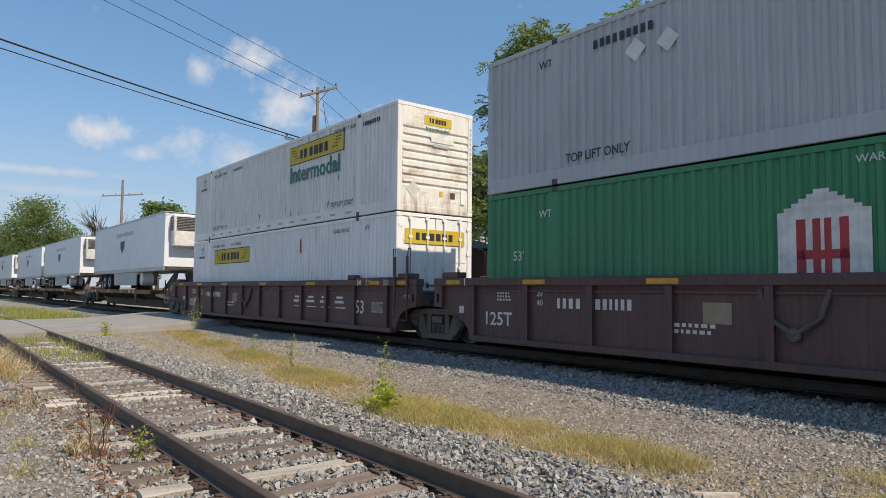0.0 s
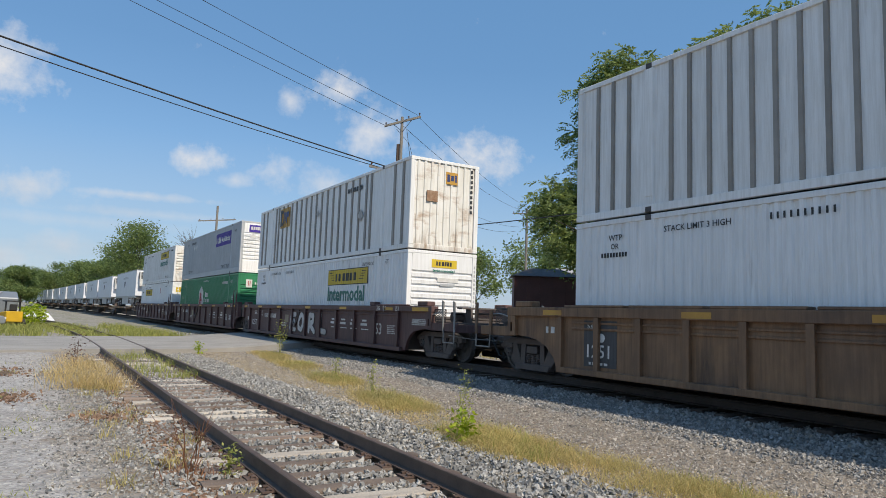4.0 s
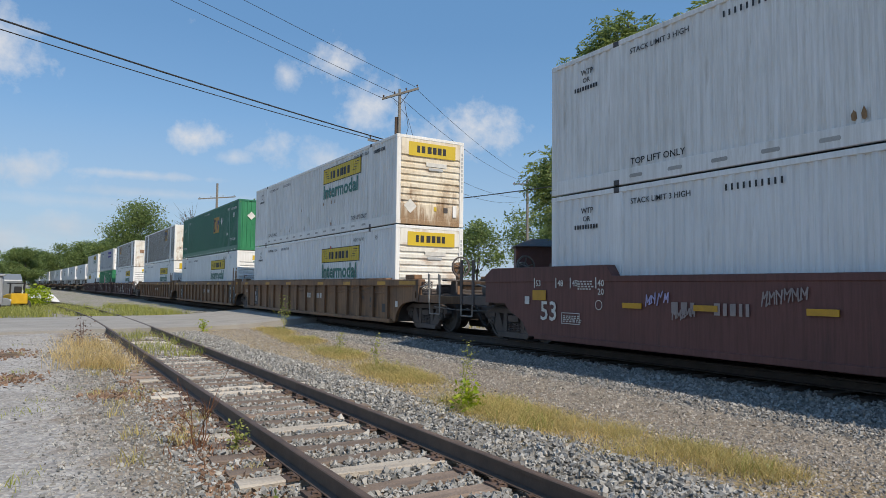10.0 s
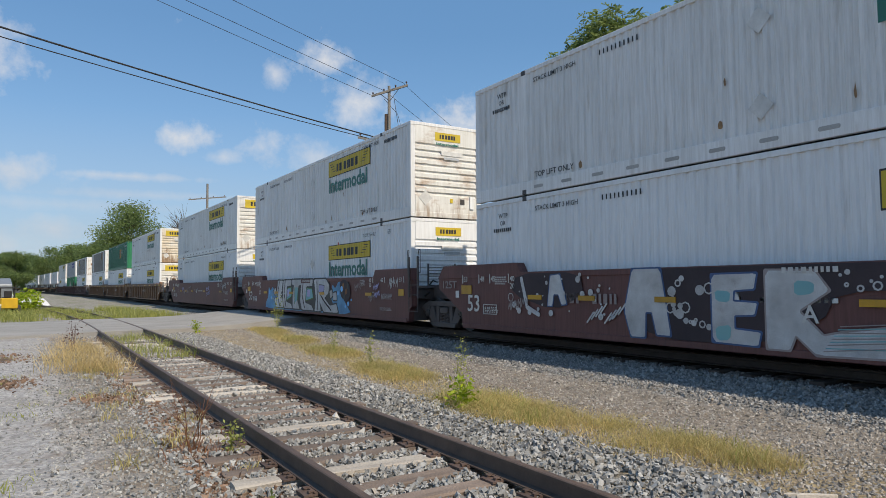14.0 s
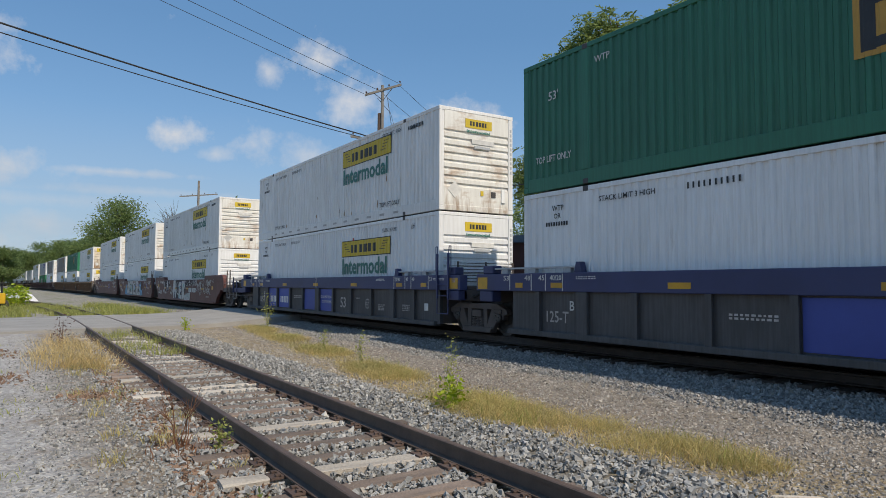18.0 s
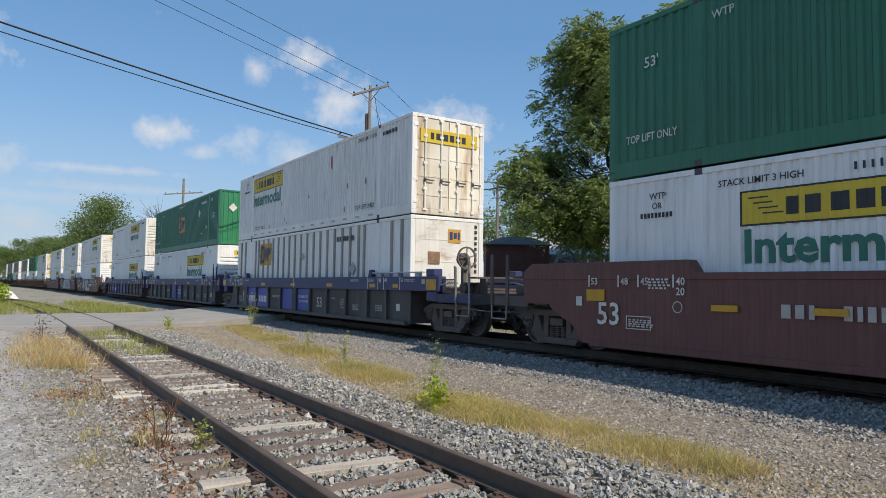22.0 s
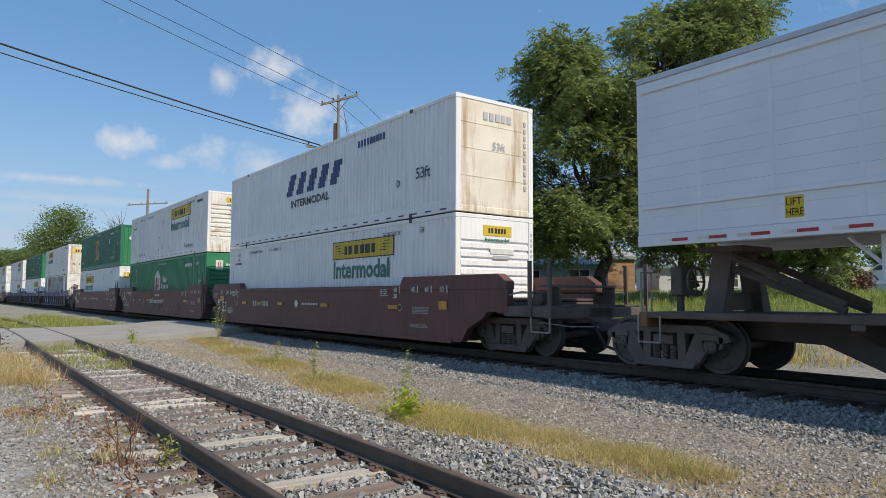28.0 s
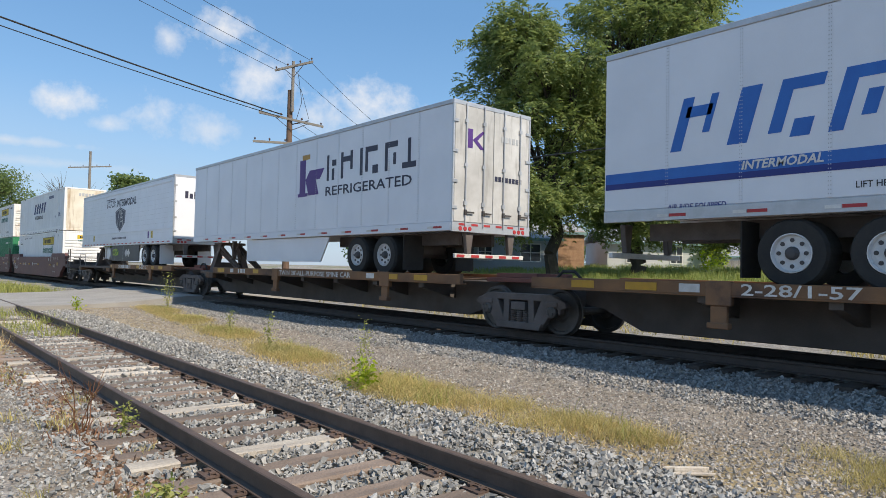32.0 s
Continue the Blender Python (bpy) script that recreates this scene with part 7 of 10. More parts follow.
        part("side_skirt", Shape().box(-HALF + 0.08, -HALF + 0.12, 4.9, 9.6, 1.78, TZ0), M_skirt, ob, "dark side skirt panel")
        for yy in (6.6, 7.0):
            part("skirt_diamond", Shape().prism([(yy + 0.24, 2.2), (yy, 2.42), (yy - 0.24, 2.2), (yy, 1.98)], -HALF + 0.07, -HALF + 0.076), M_letter_w, ob)
        part("skirt_badge", Shape().prism([(9.42, 2.08), (9.45, 2.3), (9.3, 2.4), (8.75, 2.44), (8.5, 2.36), (8.36, 2.3), (8.4, 2.1), (8.7, 2.06)], -HALF + 0.07, -HALF + 0.076), M_lime, ob)
        part("skirt_badge", stroke([(8.85, 2.14), (8.6, 2.3), (8.45, 2.3)], -HALF + 0.066, 0.05), M_darklime, ob)
        for k in range(3):
            part("skirt_badge", stroke([(9.3 - 0.15 * k, 2.16), (9.22 - 0.15 * k, 2.32)], -HALF + 0.066, 0.03), M_black, ob)
        for yy in (7.55, 9.0):
            part("skirt_seam", Shape().box(-HALF + 0.072, -HALF + 0.08, yy - 0.012, yy + 0.012, 1.8, TZ0 - 0.02), M_grey, ob)
        for i in range(4):
            part("emblem_bar", Shape().box(-0.82 + i * 0.2, -0.68 + i * 0.2, -0.042, -0.036, 4.6, 4.92 - 0.1 * (i % 2)), M_navy, ob)
        for i in range(5):
            part("emblem_bar", Shape().box(0.1 + i * 0.18, 0.22 + i * 0.18, -0.042, -0.036, 4.6, 4.78), M_navy, ob)
    elif kind == "tall":
        flat_plate(ob, 7.1, 6.75, 3.85, 4.95, M_violet, "emblem_bar", 0.006)
        flat_plate(ob, 6.75, 5.9, 4.3, 4.6, M_violet, "emblem_bar", 0.006, 0.25)
        flat_plate(ob, 6.55, 5.95, 3.85, 4.35, M_violet, "emblem_bar", 0.007, -0.2)
        flat_plate(ob, 7.2, 6.6, 3.83, 3.93, M_violet, "emblem_bar", 0.008)
        flat_plate(ob, 6.95, 6.5, 4.95, 5.1, M_gold, "emblem_bar", 0.008)
        for i, wd in enumerate((0.36, 0.4, 0.14, 0.42, 0.4, 0.36)):
            a = 5.5 - (0, 0.76, 1.62, 1.98, 2.82, 3.62)[i]
            mark_block(ob, i, a, a - wd - 0.2, 4.2, 4.94, M_navy)
        flat_text(ob, "REFRIGERATED", 5.55, 3.76, 0.27, M_navy, 4.08)
        part("side_skirt", Shape().prism([(5.4, 2.58), (10.95, 2.58), (10.95, 1.85), (5.9, 1.85)], -HALF + 0.08, -HALF + 0.12), M_sidewhite, ob, "white side skirt panel")
        part("emblem_bar", Shape().box(-0.85, -0.7, -0.042, -0.036, 4.55, 5.0), M_violet, ob)
        part("emblem_bar", Shape().prism([(-0.7, 4.75), (-0.4, 4.98), (-0.3, 4.98), (-0.55, 4.75), (-0.3, 4.55), (-0.45, 4.55)], -0.042, -0.036, "y"), M_violet, ob)
        for i in range(5):
            part("emblem_bar", Shape().box(0.25 + i * 0.13, 0.33 + i * 0.13, -0.042, -0.036, 4.82, 4.96), M_grey, ob)
        for i in range(8):
            part("marking", Shape().box(0.05 + i * 0.12, 0.14 + i * 0.12, -0.042, -0.036, 3.85, 3.97), M_navy, ob)
    elif kind == "stripe":
        z = 3.72
        for i in range(7):
            a = TL - 1.3 - i * 0.78
            mark_block(ob, i + 1, a, a - 0.6, z, z + 0.85, M_cobalt, 0.24, 0.3)
        flat_plate(ob, TL - 0.03, 0.05, 3.18, 3.28, M_deepblue, "stripe", 0.006)
        flat_plate(ob, TL - 0.03, 0.05, 3.28, 3.46, M_cobalt, "stripe", 0.006)
        flat_text(ob, "INTERMODAL", TL - 2.5, 3.31, 0.13, M_letter_w, 1.15, 0.2, 0.014)
        flat_text(ob, "AIR RIDE EQUIPPED", TL - 1.25, 2.74, 0.1, M_deepblue, 1.0, 0.2)
        flat_text(ob, "LIFT HERE", TL - 4.05, 2.92, 0.09, M_black, 0.5)
    else:
        part("emblem", Shape().prism([(9.0, 4.5), (8.0, 4.5), (8.05, 4.1), (8.5, 3.75), (8.95, 4.1)], -HALF - 0.009, -HALF - 0.005), M_navy, ob, "navy shield emblem")
        for i in range(5):
            flat_plate(ob, 10.0 - i * 0.3, 9.8 - i * 0.3, 4.75, 5.0, M_grey, "emblem_bar", 0.006)
        flat_text(ob, "INTERMODAL", 8.4, 4.75, 0.25, M_grey, 2.4, 0.2)
        part("side_skirt", Shape().box(-HALF + 0.08, -HALF + 0.12, 5.4, 10.6, 1.85, TZ0), M_grey, ob, "pale side skirt panel")
    return ob


def spine_car(label, flip=False, front_truck=False, words="", group="spine cars of the train", pitch=18.4, nose=0.0):
    """Articulated spine unit under one trailer; y = 0 the trailer's trailing end. nose: where a coupled leading end stops."""
    ob = thing("spine_car", label, "railway car", group)
    nose = nose or TL + 2.2
    ya = -(pitch - TL) + 1.1 if not front_truck else -1.75
    yb = nose - 0.1 if front_truck else TL + 1.1
    b0, b1 = 0.3, nose - 3.3 if front_truck else TL - 1.4
    if flip:
        b1 = TL - 0.2
    part("centre_sill", Shape().prism([(ya, 1.02), (b0 - 0.9, 0.94), (b0, 0.64), (b1, 0.64), (b1 + 0.85, 1.0), (yb, 1.06), (yb, 1.46), (ya, 1.46)], -0.38, 0.38), M_under, ob, bevel=0.015)
    s0, s1 = -0.58, (8.86 if front_truck and nose < TL else TL - 2.9)
    if flip:
        s0, s1 = 1.6, TL + 1.54
    for sx in (-1, 1):
        a, b = sorted((sx * 1.5, sx * 1.4))
        part("side_sill", shared(("ssill", sx, flip, s1), lambda: Shape().box(a, b, s0, s1, 1.41, 1.605).box(*sorted((sx * 1.5, sx * 1.3)), s0, s1, 1.385, 1.41).mesh("side_sill", 0.006)), M_spine, ob)
        part("wheel_deck", Shape().box(*sorted((sx * 0.5, sx * 1.395)), s0 + 0.05, s1 - 0.05, 1.48, 1.52), M_spine, ob)
        if not flip:
            part("lower_deck", Shape().box(*sorted((sx * 0.38, sx * 1.42)), s1 + 0.004, (nose - 0.02 if front_truck else TL - 1.4), 1.36, 1.47), M_hitch, ob, bevel=0.01)
            part("step_plate", Shape().box(*sorted((sx * 1.5, sx * 1.36)), s1 + 0.04, s1 + 0.72, 1.2, 1.4), M_spine, ob, bevel=0.01)
        for y in np.arange(b0 + 0.6, b1, 1.9):
            part("cross_arm", shared(("carm", sx), lambda: Shape().prism([(0.36 * sx, 1.0), (1.4 * sx, 1.28), (1.4 * sx, 1.4), (0.36 * sx, 1.44)][::sx], -0.09, 0.09, "y").mesh("cross_arm")), M_under, ob, at=pose(0, float(y), 0))
    for y0, w, m_ in ((8.2, 0.5, M_amber), (3.84, 0.4, M_amber), (1.7, 0.5, M_amber), (0.55, 0.5, M_amber)) if words and words != "wide" and not flip else ((0.55, 0.5, M_amber), (1.7, 0.6, M_amber), (6.3, 0.45, M_amber), (9.4, 0.4, M_amber), (12.2, 0.6, M_amber), (2.7, 0.35, M_letter_w), (11.4, 0.25, M_letter_w)):
        if flip:
            y0 = TL + 1.1 - y0 - w
        if (words != "wide" or y0 != 6.3) and not (flip and TL - 4.4 < y0 < TL - 2.2) and s0 < y0 < s1 - w:
            car_plate(ob, y0, y0 + w, 1.44, 1.57, m_, "reflector", -1.507)
    if words == "wide":
        car_text(ob, "TWIN 28'-ALL-PURPOSE SPINE CAR", 7.9, 1.43, 0.14, M_letter_w, 4.1, -1.51)
        car_bars(ob, 11.0, 1.43, 1, 3, 0.14, 0.14, M_letter_w, -1.508)
    elif words:
        car_bars(ob, 7.2 if not flip else 8.9, 1.42, 1, 10, 0.16, 0.14 if not flip else 0.16, M_letter_w, -1.508)
        car_text(ob, words, 3.8 if not flip else TL - 2.6, 1.42, 0.17, M_letter_w, 1.24 if not flip else 1.6, -1.508)
    for y in ((2.25, 8.2) if not flip else (13.9, 4.4)):
        part("side_bracket", shared(("sbrk", y), lambda: Shape().box(-1.52, -1.4, y - 0.2, y + 0.2, 1.25, 1.62).box(-1.5, -1.42, y - 0.13, y + 0.13, 0.92, 1.25).box(-1.535, -1.4, y - 0.17, y + 0.17, 0.9, 0.99).mesh("side_bracket", 0.012)), M_spine, ob, "rust-brown stake bracket")
    part("bearing_pad", Shape().box(-0.75, 0.75, -2.2, -0.64, 1.462, 1.56).box(-0.6, 0.6, -2.0, -0.8, 1.56, 1.66), surface("dull_red_primer", (0.2, 0.07, 0.05), (0.13, 0.05, 0.04), 2, 0.8, bump=0.1, fine=0.2), ob, bevel=0.01)
    # hitch under the trailer's nose
    hy = (min(nose, TL) - 0.85) if not flip else 1.0
    k = -1 if not flip else 1
    def hitch():
        s = Shape()
        for sx in (-1, 1):
            s.prism([(sx * 0.78, 1.45), (sx * 0.5, 1.45), (sx * 0.3, TZ0 - 0.08), (sx * 0.45, TZ0 - 0.08)][::sx], hy - 0.2, hy + 0.16, "y")
        return s.box(-0.5, 0.5, hy - 0.4, hy + 0.4, TZ0 - 0.1, TZ0 - 0.003).box(-0.5, 0.5, hy - 0.05, hy + 0.05, 1.5, 1.8).mesh("hitch_stand", 0.01)
    part("hitch_stand", shared(("hitch", flip, nose), hitch), M_hitch, ob, "rust-brown trailer hitch stand")
    for sx in (-1, 1):
        def strut():
            q = sx * 0.42
            s = Shape()
            for dz in (0.0, -0.2):
                s.rod((q, hy + k * 0.1, TZ0 - 0.16 + dz), (q, hy + k * 1.95, 1.6 + dz * 0.4), 0.07, 6)
            for u in (0.25, 0.5, 0.75):
                z = (TZ0 - 0.16) + (1.6 - TZ0 + 0.16) * u
                s.rod((q, hy + k * (0.1 + 1.85 * u), z), (q, hy + k * (0.1 + 1.85 * (u - 0.08)), z - 0.2 * (1 - 0.6 * u)), 0.03, 6)
            return s.mesh("hitch_strut")
        part("hitch_strut", shared(("hstrut", sx, flip, nose), strut), M_hitch, ob)
    truck(ob, -(pitch - TL) / 2 if not front_truck else -1.6)
    if front_truck:
        truck(ob, nose - 0.1 if nose < TL else TL + 1.6)
        ye = nose
        part("coupler", Shape().box(-0.12, 0.12, ye - 0.1, ye + 0.7, 0.98, 1.2).box(-0.2, 0.16, ye + 0.6, ye + 0.95, 0.92, 1.26), M_iron, ob, bevel=0.03)
        part("end_beam", Shape().box(-1.42, 1.42, ye - 0.02, ye + 0.16, 1.2, 1.46), M_spine, ob, bevel=0.02)
        wheel = part("brake_wheel", Shape().lathe([(0.24, -0.02), (0.27, -0.02), (0.27, 0.02), (0.24, 0.02), (0.24, -0.02)], (-0.3, ye - 0.25, 2.0), "y", 20, False).rod((-0.3, ye - 0.25, 2.0), (-0.3, ye - 0.05, 2.0), 0.025), M_iron, ob)
        for q in range(4):
            part("spoke", Shape().rod((-0.3, ye - 0.25, 2.0), (-0.3 + 0.25 * math.cos(q * 1.571), ye - 0.25, 2.0 + 0.25 * math.sin(q * 1.571)), 0.014, 6), M_iron, wheel)
        part("brake_stand", Shape().box(-0.48, -0.2, ye - 0.08, ye + 0.16, 1.75, 2.28).box(-0.4, -0.3, ye - 0.02, ye + 0.1, 1.46, 1.75), M_iron, ob, bevel=0.02)
        for x in (-1.4, 1.4):
            part("handrail", Shape().path([(x, ye + 0.1, 1.46), (x, ye + 0.1, 2.15), (x * 0.8, ye + 0.1, 2.15), (x * 0.8, ye + 0.1, 1.46)], 0.016), M_rail_grey, ob)
            part("stirrup", Shape().path([(x * 1.03, ye + 0.14, 1.4), (x * 1.03, ye + 0.14, 0.95), (x * 1.03, ye - 0.3, 0.95), (x * 1.03, ye - 0.3, 1.4)], 0.018), M_rail_grey, ob)
    part("air_hose", Shape().path([(-0.6, ya + 0.3, 1.5), (-0.6, ya + 0.05, 1.72), (-0.6, ya - 0.25, 1.72), (-0.6, ya - 0.5, 1.5)], 0.03), M_tyre, ob)
    return ob

# ---------------------------------------------------------------- the ground
BEND = 1.3e-4                  # the main line bends gently to the left far off
MAIN_X, SIDE_X = 11.1, 2.88


def main_x(y):
    return MAIN_X - BEND * max(0.0, y) ** 2


def side_x(y):
    return SIDE_X - 0.0017 * max(0.0, y - 30.0) ** 2 if y < 75 else SIDE_X - 0.0017 * 45 ** 2 - 0.153 * (y - 75)


def ground_z(x, y):
    u = x - main_x(y) + MAIN_X
    pts_x = (-400, -12, 1.0, 1.55, 4.15, 4.7, 8.3, 9.0, 9.75, 12.45, 13.8, 15.5, 24, 46, 400)
    pts_z = (0.6, 0.0, 0.0, -0.075, -0.075, 0.0, 0.02, 0.07, 0.185, 0.2, 0.1, 0.18, 0.7, 1.85, 3.0)
    z = float(np.interp(u, pts_x, pts_z))
    return z + 0.02 * math.sin(0.9 * x + 0.4) * math.cos(0.7 * y)


def shader(name):
    m = bpy.data.materials.new(name)
    m.use_nodes = True
    return m, m.node_tree, m.node_tree.nodes["Principled BSDF"]


def nz(nt, vec, scale, detail=6, rough=0.6):
    n = nt.nodes.new("ShaderNodeTexNoise")
    n.inputs["Scale"].default_value, n.inputs["Detail"].default_value, n.inputs["Roughness"].default_value = scale, detail, rough
    nt.links.new(vec, n.inputs["Vector"])
    return n.outputs["Fac"]


def mth(nt, op, a, b=None, clamp=False, c=None):
    n = nt.nodes.new("ShaderNodeMath")
    n.operation, n.use_clamp = op, clamp
    for i, v in enumerate((a, b, c)):
        if v is None:
            continue
        if isinstance(v, (int, float)):
            n.inputs[i].default_value = v
        else:
            nt.links.new(v, n.inputs[i])
    return n.outputs[0]


def rampn(nt, fac, stops):
    r = nt.nodes.new("ShaderNodeValToRGB")
    e = r.color_ramp.elements
    while len(e) < len(stops):
        e.new(0.5)
    for i, (p, c) in enumerate(stops):
        e[i].position, e[i].color = p, (*c, 1)
    nt.links.new(fac, r.inputs[0])
    return r.outputs[0]


def mixc(nt, fac, a, b, mode="MIX"):
    n = nt.nodes.new("ShaderNodeMixRGB")
    n.blend_type = mode
    for i, v in enumerate((fac, a, b)):
        if isinstance(v, (int, float)):
            n.inputs[i].default_value = v
        elif isinstance(v, tuple):
            n.inputs[i].default_value = (*v, 1)
        else:
            nt.links.new(v, n.inputs[i])
    return n.outputs[0]


def ground_material():
    m, nt, bs = shader("ground_cover")
    tc = nt.nodes.new("ShaderNodeTexCoord")
    vec = tc.outputs["Object"]
    sp = nt.nodes.new("ShaderNodeSeparateXYZ")
    nt.links.new(vec, sp.inputs[0])
    big, mid, small = nz(nt, vec, 0.35, 4), nz(nt, vec, 1.6, 6), nz(nt, vec, 26, 6, 0.7)
    x = mth(nt, "ADD", sp.outputs["X"], mth(nt, "MULTIPLY", mth(nt, "SUBTRACT", mid, 0.5), 2.2))
    f = mth(nt, "DIVIDE", mth(nt, "ADD", x, 4.0), 20.0, True)
    k = lambda v: (v + 4.0) / 20.0
    pale, dust, ball = (0.4, 0.39, 0.385), (0.25, 0.205, 0.16), (0.22, 0.21, 0.19)
    near = rampn(nt, f, [(0.0, (0.29, 0.265, 0.23)), (k(-2.2), (0.25, 0.215, 0.175)), (k(-1.1), pale), (k(0.3), pale), (k(1.0), dust), (k(1.7), (0.28, 0.26, 0.23)), (k(2.2), ball), (k(4.6), ball),
                         (k(5.0), (0.3, 0.235, 0.13)), (k(6.3), (0.3, 0.24, 0.15)), (k(6.8), (0.25, 0.215, 0.178)), (k(8.0), (0.25, 0.218, 0.182)), (k(8.6), (0.24, 0.24, 0.24)), (1.0, (0.27, 0.26, 0.25))])
    far = mixc(nt, mth(nt, "MULTIPLY", mth(nt, "SUBTRACT", big, 0.3), 5, True), (0.17, 0.2, 0.08), (0.31, 0.295, 0.265))
    near = mixc(nt, mth(nt, "MULTIPLY", mth(nt, "SUBTRACT", x, 19.5), 0.6, True), near, (0.1, 0.135, 0.045))
    col = mixc(nt, mth(nt, "MULTIPLY", mth(nt, "SUBTRACT", mth(nt, "ADD", sp.outputs["Y"], mth(nt, "MULTIPLY", mid, 6)), 41), 0.5, True), near, far)
    # pale and dark pebbles
    vo = nt.nodes.new("ShaderNodeTexVoronoi")
    vo.inputs["Scale"].default_value = 24
    nt.links.new(vec, vo.inputs["Vector"])
    peb = rampn(nt, vo.outputs["Color"], [(0.0, (0.45, 0.45, 0.45)), (0.5, (1, 1, 1)), (1.0, (1.55, 1.55, 1.5))])
    vb = nt.nodes.new("ShaderNodeTexVoronoi")
    vb.inputs["Scale"].default_value = 9
    nt.links.new(vec, vb.inputs["Vector"])
    col = mixc(nt, 0.7, col, peb, "MULTIPLY")
    col = mixc(nt, 0.35, col, rampn(nt, vb.outputs["Color"], [(0.0, (0.55, 0.52, 0.48)), (0.6, (1, 1, 1)), (1.0, (1.3, 1.3, 1.28))]), "MULTIPLY")
    dirt = mth(nt, "MULTIPLY", mth(nt, "SUBTRACT", nz(nt, vec, 0.8, 7, 0.68), 0.53), 7, True)
    col = mixc(nt, mth(nt, "MULTIPLY", dirt, 0.62), col, (0.17, 0.125, 0.085))
    col = mixc(nt, 0.7, col, rampn(nt, mid, [(0.3, (0.66, 0.63, 0.58)), (0.7, (1.15, 1.15, 1.15))]), "MULTIPLY")
    nt.links.new(col, bs.inputs["Base Color"])
    bs.inputs["Roughness"].default_value = 0.95
    bp = nt.nodes.new("ShaderNodeBump")
    bp.inputs["Strength"].default_value = 0.7
    bp.inputs["Distance"].default_value = 0.03
    h = mth(nt, "ADD", vo.outputs["Distance"], small)
    nt.links.new(h, bp.inputs["Height"])
    nt.links.new(bp.outputs[0], bs.inputs["Normal"])
    return m


M_ground = ground_material()


def ground_sheet():
    xs = sorted({*np.arange(-60, -6, 3.0), *np.arange(-6, 16, 0.35), *np.arange(16, 60, 2.0), -1500, -700, -300, -120, 90, 150, 300, 700, 1500})
    ys = sorted({*np.arange(-40, 0, 4.0), *np.arange(0, 44, 0.8), *np.arange(44, 200, 4.0), -1500, -600, -200, -90, 250, 320, 450, 700, 1100, 2000})
    v = [(x, y, ground_z(x, y)) for y in ys for x in xs]
    n = len(xs)
    f = [(j * n + i, j * n + i + 1, (j + 1) * n + i + 1, (j + 1) * n + i) for j in range(len(ys) - 1) for i in range(n - 1)]
    me = bpy.data.meshes.new("ground")
    me.from_pydata(v, [], f)
    me.shade_smooth()
    me.materials.append(M_ground)
    return tagged(new("ground", me), "grey gravel, dirt and patchy grass beside the tracks", "ground", kind="structure")


ground_sheet()

# ---------------------------------------------------------------- the road over the tracks
M_asphalt = surface("worn_asphalt", (0.36, 0.345, 0.32), (0.28, 0.268, 0.25), 0.7, 0.9, bump=0.4, grain=90, stain=(0.16, 0.15, 0.14), stain_amount=0.45, fine=0.25, streak=(0.25, 1.6, 1), stain_scale=0.8)
M_concrete = surface("crossing_concrete", (0.3, 0.29, 0.27), (0.24, 0.23, 0.215), 1.2, 0.9, bump=0.3, grain=70, stain=(0.12, 0.115, 0.11), stain_amount=0.3)


def road():
    xs = [-70, -30, -12, -6, -3, 0, 1.0, 1.9, 3.8, 5.0, 6.5, 7.6, 8.6, 9.4, 10.0, 12.3, 13.0, 14.5, 17, 22, 30, 45, 80]
    zs = [0.4, 0.12, 0.07, 0.08, 0.1, 0.12, 0.14, 0.156, 0.156, 0.16, 0.2, 0.27, 0.36, 0.43, 0.445, 0.445, 0.43, 0.36, 0.4, 0.7, 1.1, 1.95, 2.2]
    s = Shape()
    n = len(xs)
    p = []
    for x, z in zip(xs, zs):
        near = 26.9 + 0.04 * x
        p += [(x, near, z - 0.3), (x, near, z - 0.035), (x, near + 0.25, z), (x, near + 10.3, z), (x, near + 10.6, z - 0.035), (x, near + 10.6, z - 0.3)]
    f = []
    for i in range(n - 1):
        for k in range(5):
            f.append((6 * i + k, 6 * i + 6 + k, 6 * i + 7 + k, 6 * i + 1 + k))
    s.poly(p, f)
    ob = part("road", s, M_asphalt, None)
    tagged(ob, "worn grey asphalt road crossing both tracks", "road", kind="structure")


road()

# ---------------------------------------------------------------- tracks
M_rail = surface("brown_rail_steel", (0.125, 0.085, 0.064), (0.08, 0.056, 0.044), 4, 0.62, 0.1, bump=0.15, stain=(0.09, 0.045, 0.025), stain_amount=0.4, fine=0.15)
M_tie = surface("weathered_tie_wood", (0.235, 0.18, 0.145), (0.13, 0.098, 0.078), 1.2, 0.9, bump=0.6, grain=40, stain=(0.055, 0.04, 0.032), stain_amount=0.45, streak=(0.6, 9, 9), fine=0.3, random=0.3)
M_tiepale = surface("bleached_tie_wood", (0.52, 0.47, 0.4), (0.38, 0.33, 0.28), 1.2, 0.9, bump=0.6, grain=40, stain=(0.13, 0.1, 0.08), stain_amount=0.5, streak=(0.6, 9, 9), fine=0.3, random=0.2)
# rail steel with the train's shade put into its colour, for the main line
M_raildark = surface("shade_darkened_rail_steel", (0.075, 0.058, 0.05), (0.05, 0.04, 0.034), 4, 0.8, 0.0, bump=0.15, fine=0.3)
# much darker tie wood, used on the main line
M_tiedark = surface("dark_tie_wood", (0.075, 0.058, 0.047), (0.045, 0.036, 0.03), 1.2, 0.9, bump=0.6, grain=40, fine=0.3)
M_tieplate = surface("rusty_tie_plate", (0.12, 0.08, 0.065), (0.075, 0.048, 0.038), 6, 0.8, bump=0.35, fine=0.25, random=0.2)


